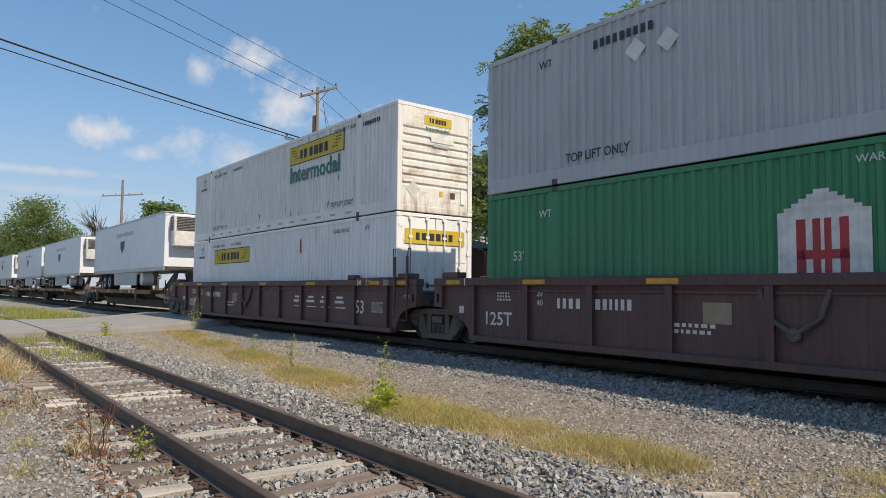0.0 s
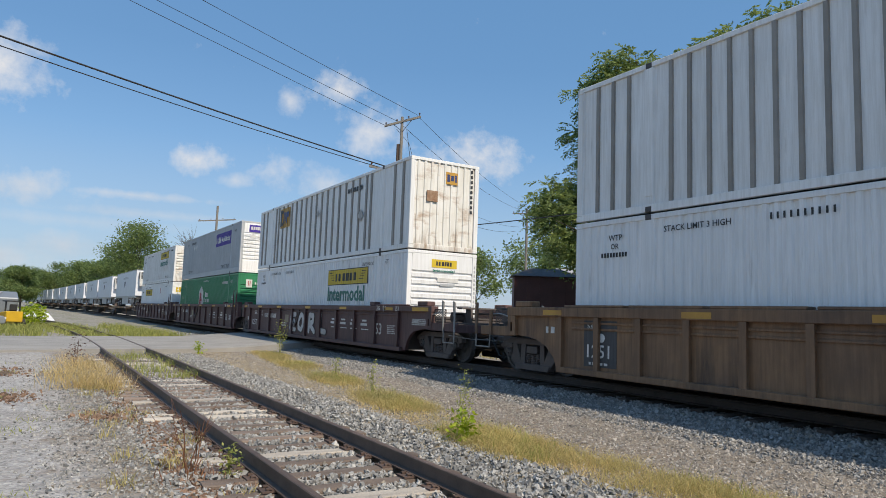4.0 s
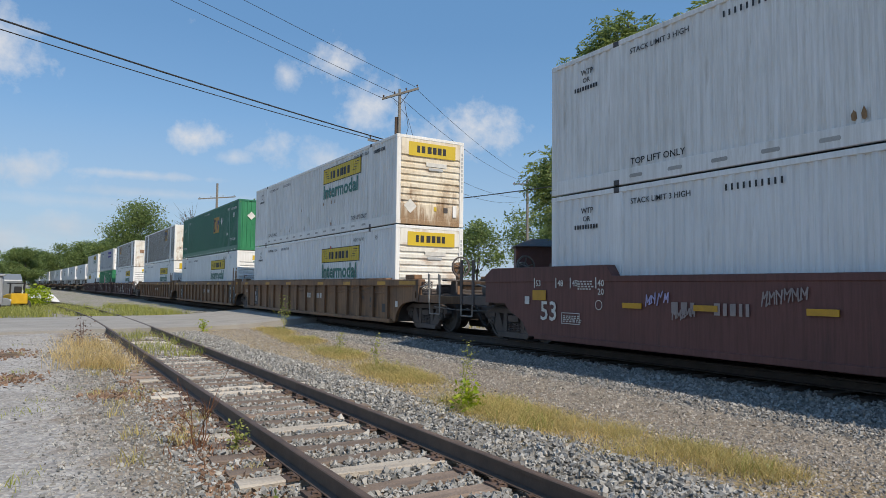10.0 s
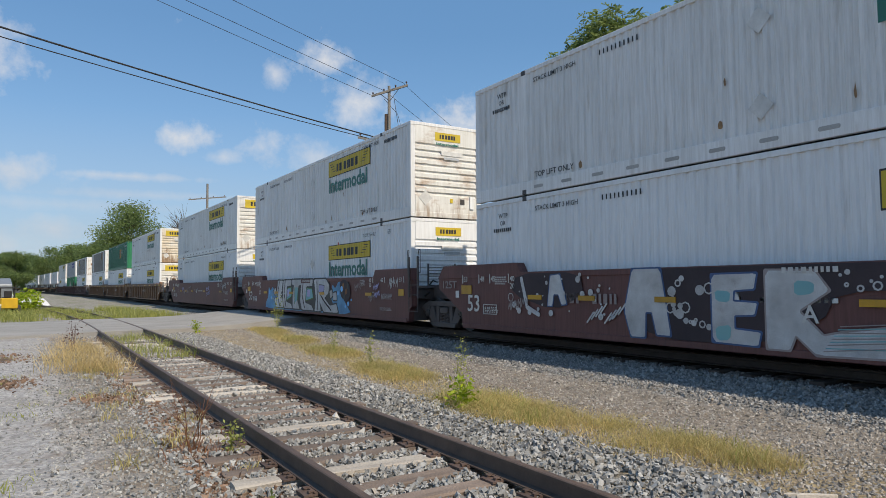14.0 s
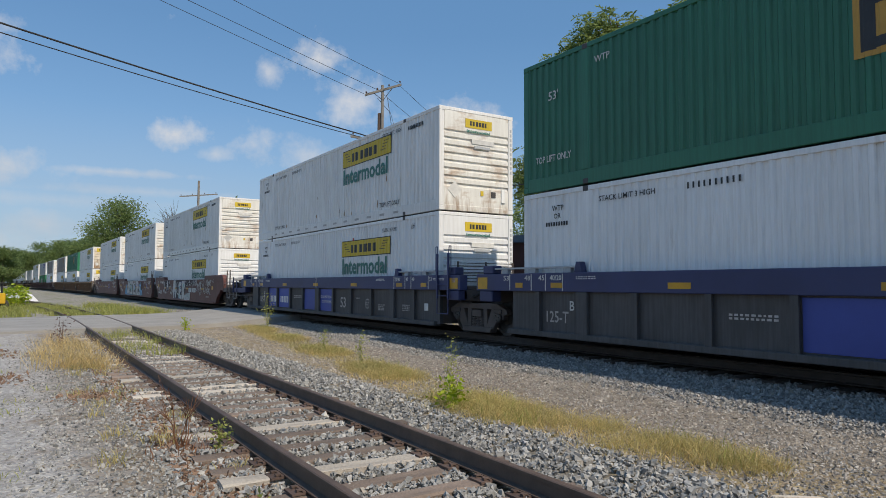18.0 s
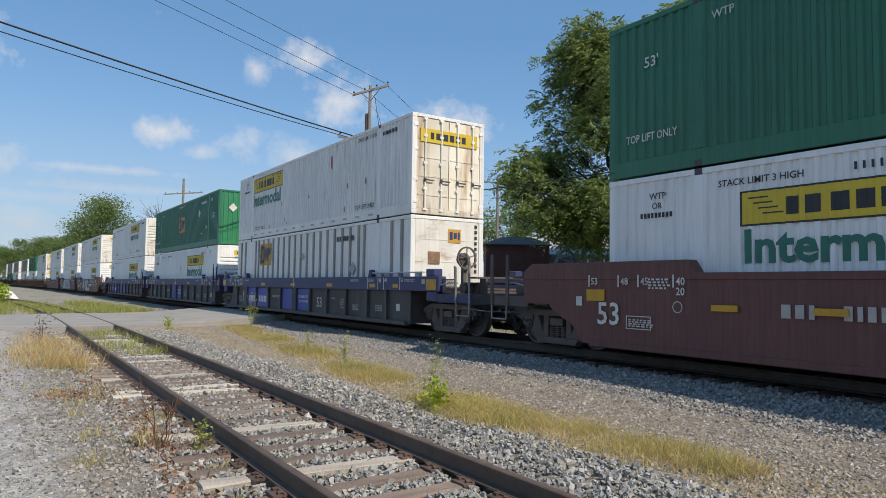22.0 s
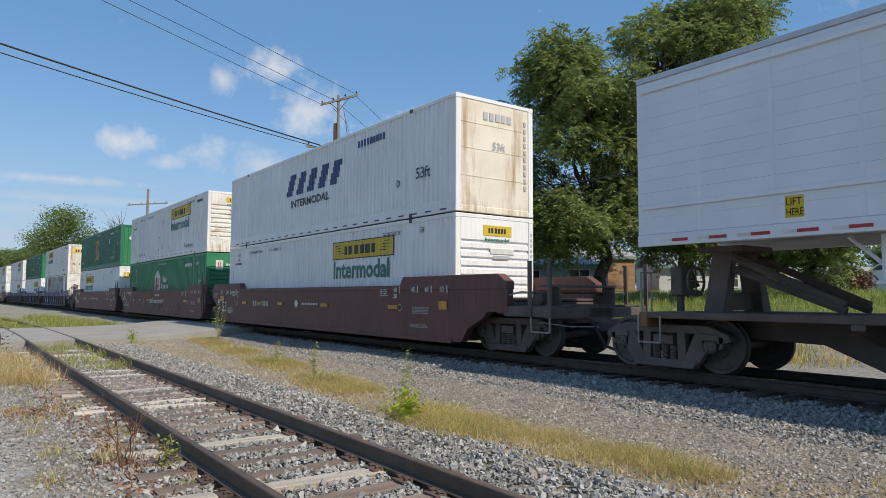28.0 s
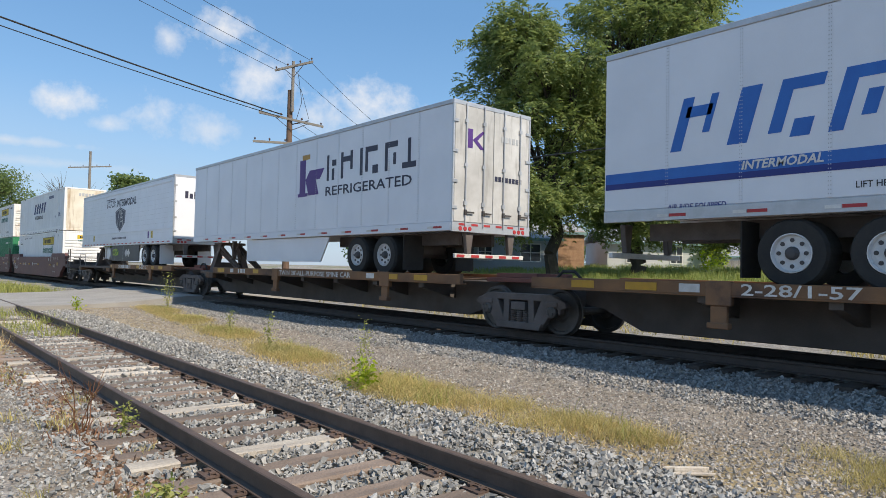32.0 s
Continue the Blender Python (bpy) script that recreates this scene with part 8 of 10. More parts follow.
def rail_mesh(path, z_top, h=0.17):
    prof = [(-0.07, 0), (-0.07, 0.012), (-0.015, 0.03), (-0.01, h - 0.045), (-0.036, h - 0.035), (-0.037, h - 0.008), (-0.028, h), (0.028, h), (0.037, h - 0.008), (0.036, h - 0.035), (0.01, h - 0.045), (0.015, 0.03), (0.07, 0.012), (0.07, 0)]
    n = len(prof)
    s = Shape()
    p = [(x + a, y, z_top - h + b) for x, y in path for a, b in prof]
    f = [(k * n + i, k * n + (i + 1) % n, (k + 1) * n + (i + 1) % n, (k + 1) * n + i) for k in range(len(path) - 1) for i in range(n)]
    f += [tuple(range(n)), tuple(range((len(path) - 1) * n, len(path) * n))[::-1]]
    s.poly(p, f)
    return s.mesh("rail")


def tie_mesh(seed, length=2.6):
    rnd = random.Random(seed)
    s = Shape()
    n = 7
    p = []
    for i in range(n):
        x = -length / 2 + length * i / (n - 1)
        j = lambda a: rnd.uniform(-a, a)
        p += [(x, -0.11 + j(0.008), -0.12), (x, -0.112 + j(0.008), -0.012 + j(0.008)), (x, -0.095 + j(0.008), j(0.006)), (x, j(0.03), j(0.007)), (x, 0.095 + j(0.008), j(0.006)), (x, 0.112 + j(0.008), -0.012 + j(0.008)), (x, 0.11 + j(0.008), -0.12)]
    m = 7
    f = [(k * m + i, (k + 1) * m + i, (k + 1) * m + i + 1, k * m + i + 1) for k in range(n - 1) for i in range(m - 1)]
    f += [tuple(range(m)), tuple(range((n - 1) * m, n * m))[::-1]]
    s.poly(p, f)
    return s.mesh("tie")


def track(name, label, cx, z_top, ys, ties, wood=None):
    ob = thing(name, label, "railway track", kind="structure")
    for sx in (-0.755, 0.755):
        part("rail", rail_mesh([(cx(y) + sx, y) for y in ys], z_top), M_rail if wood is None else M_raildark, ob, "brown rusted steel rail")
    variants = [tie_mesh(i) for i in range(5)]
    pale = [tie_mesh(i + 20) for i in range(3)]
    plate = Shape().box(-0.19, 0.19, -0.1, 0.1, 0.0, 0.018).box(-0.1, -0.075, -0.1, 0.1, 0.018, 0.03).box(0.075, 0.1, -0.1, 0.1, 0.018, 0.03)
    for k in (-1, 1):
        for b in (-1, 1):
            plate.box(k * 0.13 - 0.014, k * 0.13 + 0.014, b * 0.06 - 0.014, b * 0.06 + 0.014, 0.018, 0.032).box(k * 0.12 - 0.025, k * 0.12 + 0.025, b * 0.06 - 0.02, b * 0.06 + 0.02, 0.03, 0.042)
    plate = plate.mesh("tie_plate")
    rnd = random.Random(5)
    tz = z_top - 0.17 - 0.02
    for y, plates in ties:
        if wood is None and rnd.random() < 0.33:
            t = part("tie", rnd.choice(pale), M_tiepale, ob)
        else:
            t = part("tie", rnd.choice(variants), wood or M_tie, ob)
        t.matrix_basis = pose(cx(y) + rnd.uniform(-.08, .08), y + rnd.uniform(-.03, .03), tz + rnd.uniform(-.012, .004) - (0 if plates or wood else 0.05), 0, rnd.uniform(-.4, .4), rnd.uniform(-2.2, 2.2))
        if plates:
            for sx in (-0.755, 0.755):
                part("tie_plate", plate, M_tieplate, ob, at=pose(cx(y) + sx, y, tz))
    return ob


side_ties = [(-9.42 + i * 0.53, True) for i in range(68)] + [(38.3 + i * 0.56, False) for i in range(60)]
track("siding_track", "rusty siding with weathered wooden ties in grey ballast", side_x, 0.17, [-40, -5, 10, 26, 30, 34, 38, 42, 46, 50, 55, 60, 65, 70, 75, 85, 100], side_ties)
main_ties = [(-6 + i * 0.55, False) for i in range(58)] + [(39 + i * 0.6, False) for i in range(60)]
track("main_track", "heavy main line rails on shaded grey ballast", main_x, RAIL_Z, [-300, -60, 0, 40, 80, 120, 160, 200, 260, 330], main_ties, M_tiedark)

# ---------------------------------------------------------------- foliage, stones and grass


def leaf_material(name, a, b, glow=0.35):
    m, nt, bs = shader(name)
    geo = nt.nodes.new("ShaderNodeNewGeometry")
    col = rampn(nt, geo.outputs["Random Per Island"], [(0.0, a), (0.55, tuple((p + q) / 2 for p, q in zip(a, b))), (1.0, b)])
    tc = nt.nodes.new("ShaderNodeTexCoord")
    col = mixc(nt, 0.6, col, rampn(nt, nz(nt, tc.outputs["Object"], 0.7, 3), [(0.3, (0.7, 0.75, 0.7)), (0.7, (1.25, 1.2, 1.1))]), "MULTIPLY")
    nt.links.new(col, bs.inputs["Base Color"])
    bs.inputs["Roughness"].default_value = 0.55
    tr = nt.nodes.new("ShaderNodeBsdfTranslucent")
    nt.links.new(col, tr.inputs["Color"])
    mx = nt.nodes.new("ShaderNodeMixShader")
    mx.inputs[0].default_value = glow
    nt.links.new(bs.outputs[0], mx.inputs[1])
    nt.links.new(tr.outputs[0], mx.inputs[2])
    nt.links.new(mx.outputs[0], nt.nodes["Material Output"].inputs["Surface"])
    return m


def stone_material(name, a, b, tint=(1, 1, 1)):
    m, nt, bs = shader(name)
    geo = nt.nodes.new("ShaderNodeNewGeometry")
    mid = tuple((p + q) / 2 for p, q in zip(a, b))
    col = rampn(nt, geo.outputs["Random Per Island"], [(0.0, a), (0.5, mid), (0.85, b), (0.93, tuple(min(1, c * 1.15) for c in b)), (1.0, (mid[0] * 1.0, mid[1] * 0.85, mid[2] * 0.68))])
    tc = nt.nodes.new("ShaderNodeTexCoord")
    col = mixc(nt, 0.45, col, rampn(nt, nz(nt, tc.outputs["Object"], 45, 3), [(0.3, (0.65, 0.65, 0.65)), (0.7, (1.25, 1.25, 1.25))]), "MULTIPLY")
    nt.links.new(col, bs.inputs["Base Color"])
    bs.inputs["Roughness"].default_value = 0.9
    return m


M_leaf = leaf_material("walnut_leaves", (0.115, 0.175, 0.058), (0.31, 0.37, 0.125), 0.5)
M_leaf_far = leaf_material("far_leaves", (0.11, 0.17, 0.06), (0.26, 0.34, 0.12), 0.52)
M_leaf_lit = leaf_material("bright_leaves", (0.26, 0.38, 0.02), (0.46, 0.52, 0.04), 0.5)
M_leaf_red = leaf_material("red_bush_leaves", (0.08, 0.035, 0.03), (0.16, 0.07, 0.05), 0.25)
M_grass = leaf_material("dry_green_grass", (0.33, 0.29, 0.1), (0.68, 0.56, 0.26), 0.45)
M_grassgreen = leaf_material("green_weeds", (0.22, 0.26, 0.06), (0.48, 0.47, 0.16), 0.42)
M_lawnblade = leaf_material("meadow_blades", (0.2, 0.27, 0.06), (0.44, 0.46, 0.15), 0.45)
M_straw = leaf_material("straw_grass", (0.5, 0.36, 0.16), (0.75, 0.58, 0.3), 0.42)
M_deadstem = leaf_material("dead_red_stems", (0.14, 0.06, 0.035), (0.26, 0.12, 0.06), 0.2)
M_bark = surface("grey_brown_bark", (0.085, 0.07, 0.055), (0.05, 0.042, 0.034), 3, 0.95, bump=0.8, grain=14, fine=0.35)
M_polewood = surface("old_pole_wood", (0.15, 0.095, 0.065), (0.1, 0.065, 0.048), 2, 0.9, bump=0.4, grain=30, stain=(0.06, 0.045, 0.038), stain_amount=0.4, streak=(6, 6, 0.3), fine=0.2)
M_polegrey = surface("weathered_grey_wood", (0.24, 0.22, 0.19), (0.17, 0.155, 0.14), 2, 0.9, bump=0.4, grain=30, fine=0.2)
M_wire = surface("black_cable", (0.02, 0.02, 0.022), (0.03, 0.03, 0.03), 3, 0.5, bump=0)
M_rock = stone_material("crushed_ballast", (0.16, 0.16, 0.155), (0.39, 0.387, 0.372))
M_rockblue = stone_material("bluish_ballast", (0.15, 0.148, 0.142), (0.36, 0.352, 0.335))
M_grit = stone_material("brown_grit", (0.15, 0.132, 0.115), (0.42, 0.39, 0.35))
M_chips = stone_material("rotted_wood_chips", (0.13, 0.075, 0.05), (0.3, 0.2, 0.14))
M_limestone = stone_material("pale_gravel", (0.22, 0.212, 0.192), (0.46, 0.448, 0.415))


def mesh_np(name, co, faces_n, k, material):
    """A mesh of equal polygons with k corners each; co holds k corners for each face."""
    me = bpy.data.meshes.new(name)
    n = len(co)
    me.vertices.add(n)
    me.vertices.foreach_set("co", np.asarray(co, np.float32).ravel())
    me.loops.add(n)
    me.loops.foreach_set("vertex_index", np.arange(n, dtype=np.int32))
    me.polygons.add(n // k)
    me.polygons.foreach_set("loop_start", np.arange(0, n, k, dtype=np.int32))
    me.materials.append(material)
    me.update(calc_edges=True)
    me.validate()
    return me


def indexed_np(name, co, tris, material):
    me = bpy.data.meshes.new(name)
    me.vertices.add(len(co))
    me.vertices.foreach_set("co", np.asarray(co, np.float32).ravel())
    me.loops.add(tris.size)
    me.loops.foreach_set("vertex_index", tris.astype(np.int32).ravel())
    me.polygons.add(len(tris))
    me.polygons.foreach_set("loop_start", np.arange(0, tris.size, 3, dtype=np.int32))
    me.materials.append(material)
    me.update(calc_edges=True)
    me.shade_flat()
    return me


def leaves_mesh(name, centres, size, rng, material, droop=0.35):
    n = len(centres)
    d = rng.normal(size=(n, 3))
    d[:, 2] = d[:, 2] * 0.5 - droop
    d /= np.linalg.norm(d, axis=1)[:, None]
    o = rng.normal(size=(n, 3))
    s = np.cross(d, o)
    s /= np.linalg.norm(s, axis=1)[:, None]
    ln = (size * rng.uniform(0.6, 1.3, n))[:, None]
    wd = ln * 0.26
    a = centres - d * ln * 0.5
    b = centres + s * wd
    c = centres + d * ln * 0.5
    e = centres - s * wd
    co = np.stack([a, b, c, e], 1).reshape(-1, 3)
    return mesh_np(name, co, n, 4, material)


def crown_points(rng, lobes, clumps, per, spread, shell=0.7):
    """Leaf places: clumps gathered towards the outside of each lobe (x, y, z, rx, ry, rz)."""
    out = []
    for x, y, z, rx, ry, rz in lobes:
        v = rng.normal(size=(clumps, 3))
        v /= np.linalg.norm(v, axis=1)[:, None]
        v *= (shell + (1 - shell) * rng.random(clumps))[:, None]
        c = np.array([x, y, z]) + v * np.array([rx, ry, rz])
        p = np.repeat(c, per, 0) + rng.normal(size=(clumps * per, 3)) * spread * np.array([1, 1, 0.7])
        out.append(p)
    return np.concatenate(out)


def sprays_mesh(name, points, centres, rng, material, length=0.66, leaf=0.27, pairs=5):
    """Compound leaves: drooping stalks with leaflets in two rows, leaning away from the lobe's centre."""
    n = len(points)
    d = (points - centres) * np.array([1, 1, 0.45]) + rng.normal(size=(n, 3)) * 0.7
    d /= np.linalg.norm(d, axis=1)[:, None]
    side = np.cross(d, np.array([0, 0, 1.0])) + rng.normal(size=(n, 3)) * 0.3
    side /= np.linalg.norm(side, axis=1)[:, None]
    ln = (length * rng.uniform(0.6, 1.25, n))[:, None]
    out = []
    for j in range(pairs):
        u = (j + 0.7) / pairs
        base = points + d * ln * u - np.array([0, 0, 1.0]) * ln * 0.55 * u * u
        for q in (-1, 1):
            ax = d * 0.55 + side * q * 0.85 + np.array([0, 0, -0.3]) + rng.normal(size=(n, 3)) * 0.14
            ax /= np.linalg.norm(ax, axis=1)[:, None]
            wide = np.cross(ax, np.cross(d, side) + rng.normal(size=(n, 3)) * 0.35)
            wide /= np.linalg.norm(wide, axis=1)[:, None]
            l = leaf * rng.uniform(0.75, 1.2, n)[:, None] * (1.0 - 0.25 * abs(u - 0.5))
            tip = base + ax * l
            m = base + ax * l * 0.42
            out.append(np.stack([base, m + wide * l * 0.2, tip, m - wide * l * 0.2], 1))
    return mesh_np(name, np.stack(out, 1).reshape(-1, 3), n * pairs * 2, 4, material)


def limb(shape, a, b, r0, r1, rng, n=5):
    a, b = Vector(a), Vector(b)
    pts = [a.lerp(b, i / n) + Vector(rng.normal(size=3)) * (b - a).length * 0.035 * (0 < i < n) for i in range(n + 1)]
    for i in range(n):
        shape.rod(pts[i], pts[i + 1], r0 + (r1 - r0) * i / n, 7, r0 + (r1 - r0) * (i + 1) / n)


def tree(label, x, y, z, trunk_h, r, lobes, seed, clumps=26, per=24, spread=0.36, size=0.3, material=None, group="", name="tree", pinnate=False):
    """lobes are given from the foot of the trunk."""
    rng = np.random.default_rng(seed)
    ob = thing(name, label, "tree", group)
    ob.matrix_basis = pose(x, y, z)
    top = max(l[2] for l in lobes)
    s = Shape()
    limb(s, (0, 0, -0.3), (0.1, 0.1, trunk_h), r, r * 0.72, rng, 4)
    part("trunk", s, M_bark, ob)
    for l in lobes:
        s = Shape()
        limb(s, (0.1, 0.1, trunk_h - 0.15), (l[0] * 0.8, l[1] * 0.8, l[2]), r * 0.24, 0.015, rng, 5)
        for k in range(4):
            v = Vector(rng.normal(size=3)).normalized()
            limb(s, (l[0] * 0.6, l[1] * 0.6, trunk_h + (l[2] - trunk_h) * 0.75), (l[0] + v.x * l[3] * 0.8, l[1] + v.y * l[4] * 0.8, l[2] + v.z * l[5] * 0.8), r * 0.16, 0.015, rng, 3)
        part("limb", s, M_bark, ob)
    if pinnate:
        pts = crown_points(rng, lobes, clumps, per, spread, 0.55)
        mids = np.repeat(np.array([l[:3] for l in lobes]), clumps * per, 0)
        part("crown", sprays_mesh("crown", pts, mids, rng, material or M_leaf), None, ob)
    else:
        pts = crown_points(rng, lobes, clumps, per, spread)
        part("crown", leaves_mesh("crown", pts, size, rng, material or M_leaf), None, ob)
    return ob


def lobes_round(rng, cx, cy, z0, z1, half, n, r):
    out = []
    for i in range(n):
        h = rng.random()
        w = half * math.sin(math.pi * (0.18 + 0.74 * h)) * rng.uniform(0.3, 1.0)
        a = rng.uniform(0, 2 * math.pi)
        k = rng.uniform(0.75, 1.25)
        out.append((cx + w * math.cos(a), cy + w * math.sin(a), z0 + (z1 - z0) * h, r * k, r * k, r * k * 0.75))
    return out


rng0 = np.random.default_rng(11)
tree("tall walnut tree with a ragged green crown behind the tracks", 29.8, 25.4, 0.9, 4.2, 0.42,
     lobes_round(rng0, -1.3, 0.8, 4.0, 15.2, 5.4, 46, 1.6), 3, 20, 11, 0.34, pinnate=True, group="walnut trees behind the tracks")
tree("taller walnut tree with dense drooping green foliage", 35.4, 23.7, 1.2, 5.0, 0.5,
     lobes_round(rng0, 0.8, -1.0, 3.4, 18.6, 6.8, 66, 1.8), 4, 19, 11, 0.36, pinnate=True, group="walnut trees behind the tracks")
tree("broad green tree with low spreading branches", 40.2, 18.6, 1.5, 4.0, 0.36,
     lobes_round(rng0, 0, 0, 2.4, 13.5, 4.2, 36, 1.5), 6, 17, 11, 0.34, pinnate=True, group="walnut trees behind the tracks")

# trees along the line far off
rows_far = [(19.5, 166, 18.5, 10), (24.5, 176, 13, 6), (30, 150, 12, 5.5), (14.5, 190, 13, 6), (9.5, 215, 13, 6), (16, 210, 15, 7), (24, 215, 15, 7), (5, 250, 14, 7), (12, 245, 15, 8), (0.5, 285, 13, 7),
            (-7, 258, 13, 5.5), (-12, 262, 9, 5), (-17, 240, 9, 5), (-9, 146, 5.5, 4), (-16, 150, 7, 5), (36, 140, 12, 6), (26.2, 99, 13, 4.8), (-5, 300, 13, 8), (-26, 230, 10, 6), (-22, 205, 12, 7), (-29, 190, 12, 8), (-13, 215, 11, 6), (-36, 175, 12, 8), (-4, 235, 12, 6), (20, 250, 15, 8), (32, 190, 14, 7)]
for i, (x, y, h, w) in enumerate(rows_far):
    rr = np.random.default_rng(100 + i)
    tree("leafy green tree in the distance", x, y, ground_z(x, y), h * 0.3, 0.3, lobes_round(rr, 0, 0, h * 0.28, h * 0.95, w * 0.9, 15, w * 0.3), 200 + i, 34, 22, w * 0.1, 0.5, M_leaf_far, "trees along the line")
# bare tree beside the far pole
rngb = np.random.default_rng(8)
bare = thing("tree", "bare leafless tree beside a distant pole", "tree", m=pose(20.2, 103, 0.3))
sb = Shape()
limb(sb, (0, 0, -0.3), (0, 0, 7), 0.22, 0.15, rngb)
part("trunk", sb, M_bark, bare)
for i in range(16):
    sb = Shape()
    a = rngb.uniform(0, 6.28)
    tip = (3.4 * math.cos(a) * rngb.uniform(.5, 1), 3.4 * math.sin(a) * rngb.uniform(.5, 1), rngb.uniform(9.8, 13.2))
    limb(sb, (0, 0, rngb.uniform(5, 7)), tip, 0.09, 0.015, rngb)
    for k in range(5):
        limb(sb, (tip[0] * .6, tip[1] * .6, 7 + (tip[2] - 7) * .6), (tip[0] + rngb.normal(), tip[1] + rngb.normal(), tip[2] + rngb.normal() * .6), 0.035, 0.01, rngb, 3)
    part("limb", sb, M_bark, bare)
# background trees behind the houses
for i, (x, y, h, w) in enumerate([(76, 92, 14, 9), (66, 98, 11, 7), (88, 30, 9, 3.6), (100, 52, 8, 6), (112, 48, 9, 7), (120, 40, 9, 7), (104, 36, 8, 5), (125, 62, 9, 8), (128, 26, 9, 8), (95, 70, 10, 7), (120, 10, 8, 7), (92, 44, 6, 5), (84, 52, 6, 5), (60, 70, 8, 5)]):
    rr = np.random.default_rng(300 + i)
    tree("green leafy tree beyond the houses", x, y, ground_z(x, y), h * 0.25, 0.25, lobes_round(rr, 0, 0, h * 0.2, h * 0.95, w * 0.9, 14, w * 0.3), 400 + i, 16, 22, w * 0.1, 0.55, M_leaf_far, "trees behind the houses")


def shrub(name, label, x, y, z, rx, ry, rz, n, size, material, seed, stems=6):
    rng = np.random.default_rng(seed)
    ob = thing(name, label, "bush", m=pose(x, y, z))
    for i in range(stems):
        s = Shape()
        a = rng.uniform(0, 6.28)
        limb(s, (0, 0, -0.1), (rx * 0.6 * math.cos(a), ry * 0.6 * math.sin(a), rz * rng.uniform(0.7, 1.4)), 0.03, 0.01, rng, 3)
        part("stem", s, M_bark, ob)
    v = rng.normal(size=(n, 3))
    v /= np.linalg.norm(v, axis=1)[:, None]
    v *= rng.uniform(0.45, 1.05, n)[:, None]
    p = np.array([0, 0, rz]) + v * np.array([rx, ry, rz])
    p[:, 2] = np.maximum(p[:, 2], 0.02)
    part("leaves", leaves_mesh("leaves", p, size, rng, material), None, ob)
    return ob


shrub("bush", "large bush with dark red leaves on the lawn", 62.6, 26.4, 1.9, 2.7, 2.4, 1.25, 2600, 0.35, M_leaf_red, 1)
shrub("bush", "rounded green bush beside the fence", 57.0, 31.5, 1.85, 2.2, 2.0, 1.2, 1800, 0.35, M_leaf, 2)
shrub("bush", "tall green weeds beside the house", 51.5, 27.0, 1.85, 1.2, 1.2, 1.5, 900, 0.3, M_leaf_lit, 3)
shrub("bush", "green weeds beside parked vehicles", -0.2, 54.5, 0.05, 1.0, 1.2, 0.8, 900, 0.22, M_leaf_lit, 4)

# ---------------------------------------------------------------- stones


def stones(name, label, spots, sizes, material, seed, flat=0.6, blocky=False):
    rng = np.random.default_rng(seed)
    n = len(spots)
    base = np.array([(1, 0, 0), (-1, 0, 0), (0, 1, 0), (0, -1, 0), (0, 0, 1), (0, 0, -1)], float)
    tri = [(0, 2, 4), (2, 1, 4), (1, 3, 4), (3, 0, 4), (2, 0, 5), (1, 2, 5), (3, 1, 5), (0, 3, 5)]
    if blocky:
        base = np.array([(a, b, c) for a in (-1, 1) for b in (-1, 1) for c in (-1, 1)], float) * 0.66
        tri = [(0, 1, 3), (0, 3, 2), (4, 6, 7), (4, 7, 5), (0, 4, 5), (0, 5, 1), (2, 3, 7), (2, 7, 6), (0, 2, 6), (0, 6, 4), (1, 5, 7), (1, 7, 3)]
    m = len(base)
    v = base[None] * rng.uniform(0.6, 1.15, (n, m, 1)) + rng.normal(size=(n, m, 3)) * 0.2
    v *= np.stack([rng.uniform(0.8, 1.3, n), rng.uniform(0.6, 1.0, n), flat * rng.uniform(0.7, 1.2, n)], 1)[:, None, :]
    q = rng.normal(size=(n, 4))
    q[:, 0] += 1.2
    q /= np.linalg.norm(q, axis=1)[:, None]
    w, x, y, z = q.T
    r = np.stack([1 - 2 * (y * y + z * z), 2 * (x * y - z * w), 2 * (x * z + y * w), 2 * (x * y + z * w), 1 - 2 * (x * x + z * z), 2 * (y * z - x * w), 2 * (x * z - y * w), 2 * (y * z + x * w), 1 - 2 * (x * x + y * y)], 1).reshape(n, 3, 3)
    v = np.einsum("nij,nkj->nki", r, v) * sizes[:, None, None] * 0.5
    co = (v + spots[:, None, :]).reshape(-1, 3)
    t = np.array(tri)
    tris = (t[None] + m * np.arange(n)[:, None, None]).reshape(-1, 3)
    ob = new(name, indexed_np(name, co, tris, material))
    return tagged(ob, label, "stones", kind="stuff")


def scatter(rng, n, x0, x1, y0, y1, lean=1.6):
    """Places, thicker towards the near end."""
    y = y0 + (y1 - y0) * rng.random(n) ** lean
    x = rng.uniform(x0, x1, n)
    z = np.array([ground_z(a, b) for a, b in zip(x, y)])
    return np.stack([x, y, z], 1)


rs = np.random.default_rng(21)
p = np.concatenate([scatter(rs, 58000, 1.2, 5.1, 0.0, 26.6, 1.7), scatter(rs, 9000, 1.2, 5.1, 0.2, -9.0, 1.5)])
tie_y = np.array([t[0] for t in side_ties if t[0] < 27])
near_tie = np.abs(p[:, 1][:, None] - tie_y[None]).min(1) < 0.125
inside = (p[:, 0] > 1.6) & (p[:, 0] < 4.18)
keep = ~(inside & near_tie & (rs.random(len(p)) < 0.93)) & (np.abs(p[:, 0] - SIDE_X + 0.755) > 0.1) & (np.abs(p[:, 0] - SIDE_X - 0.755) > 0.1)
keep &= ~((p[:, 0] < 1.75) & (rs.random(len(p)) < 0.45))
p = p[keep]
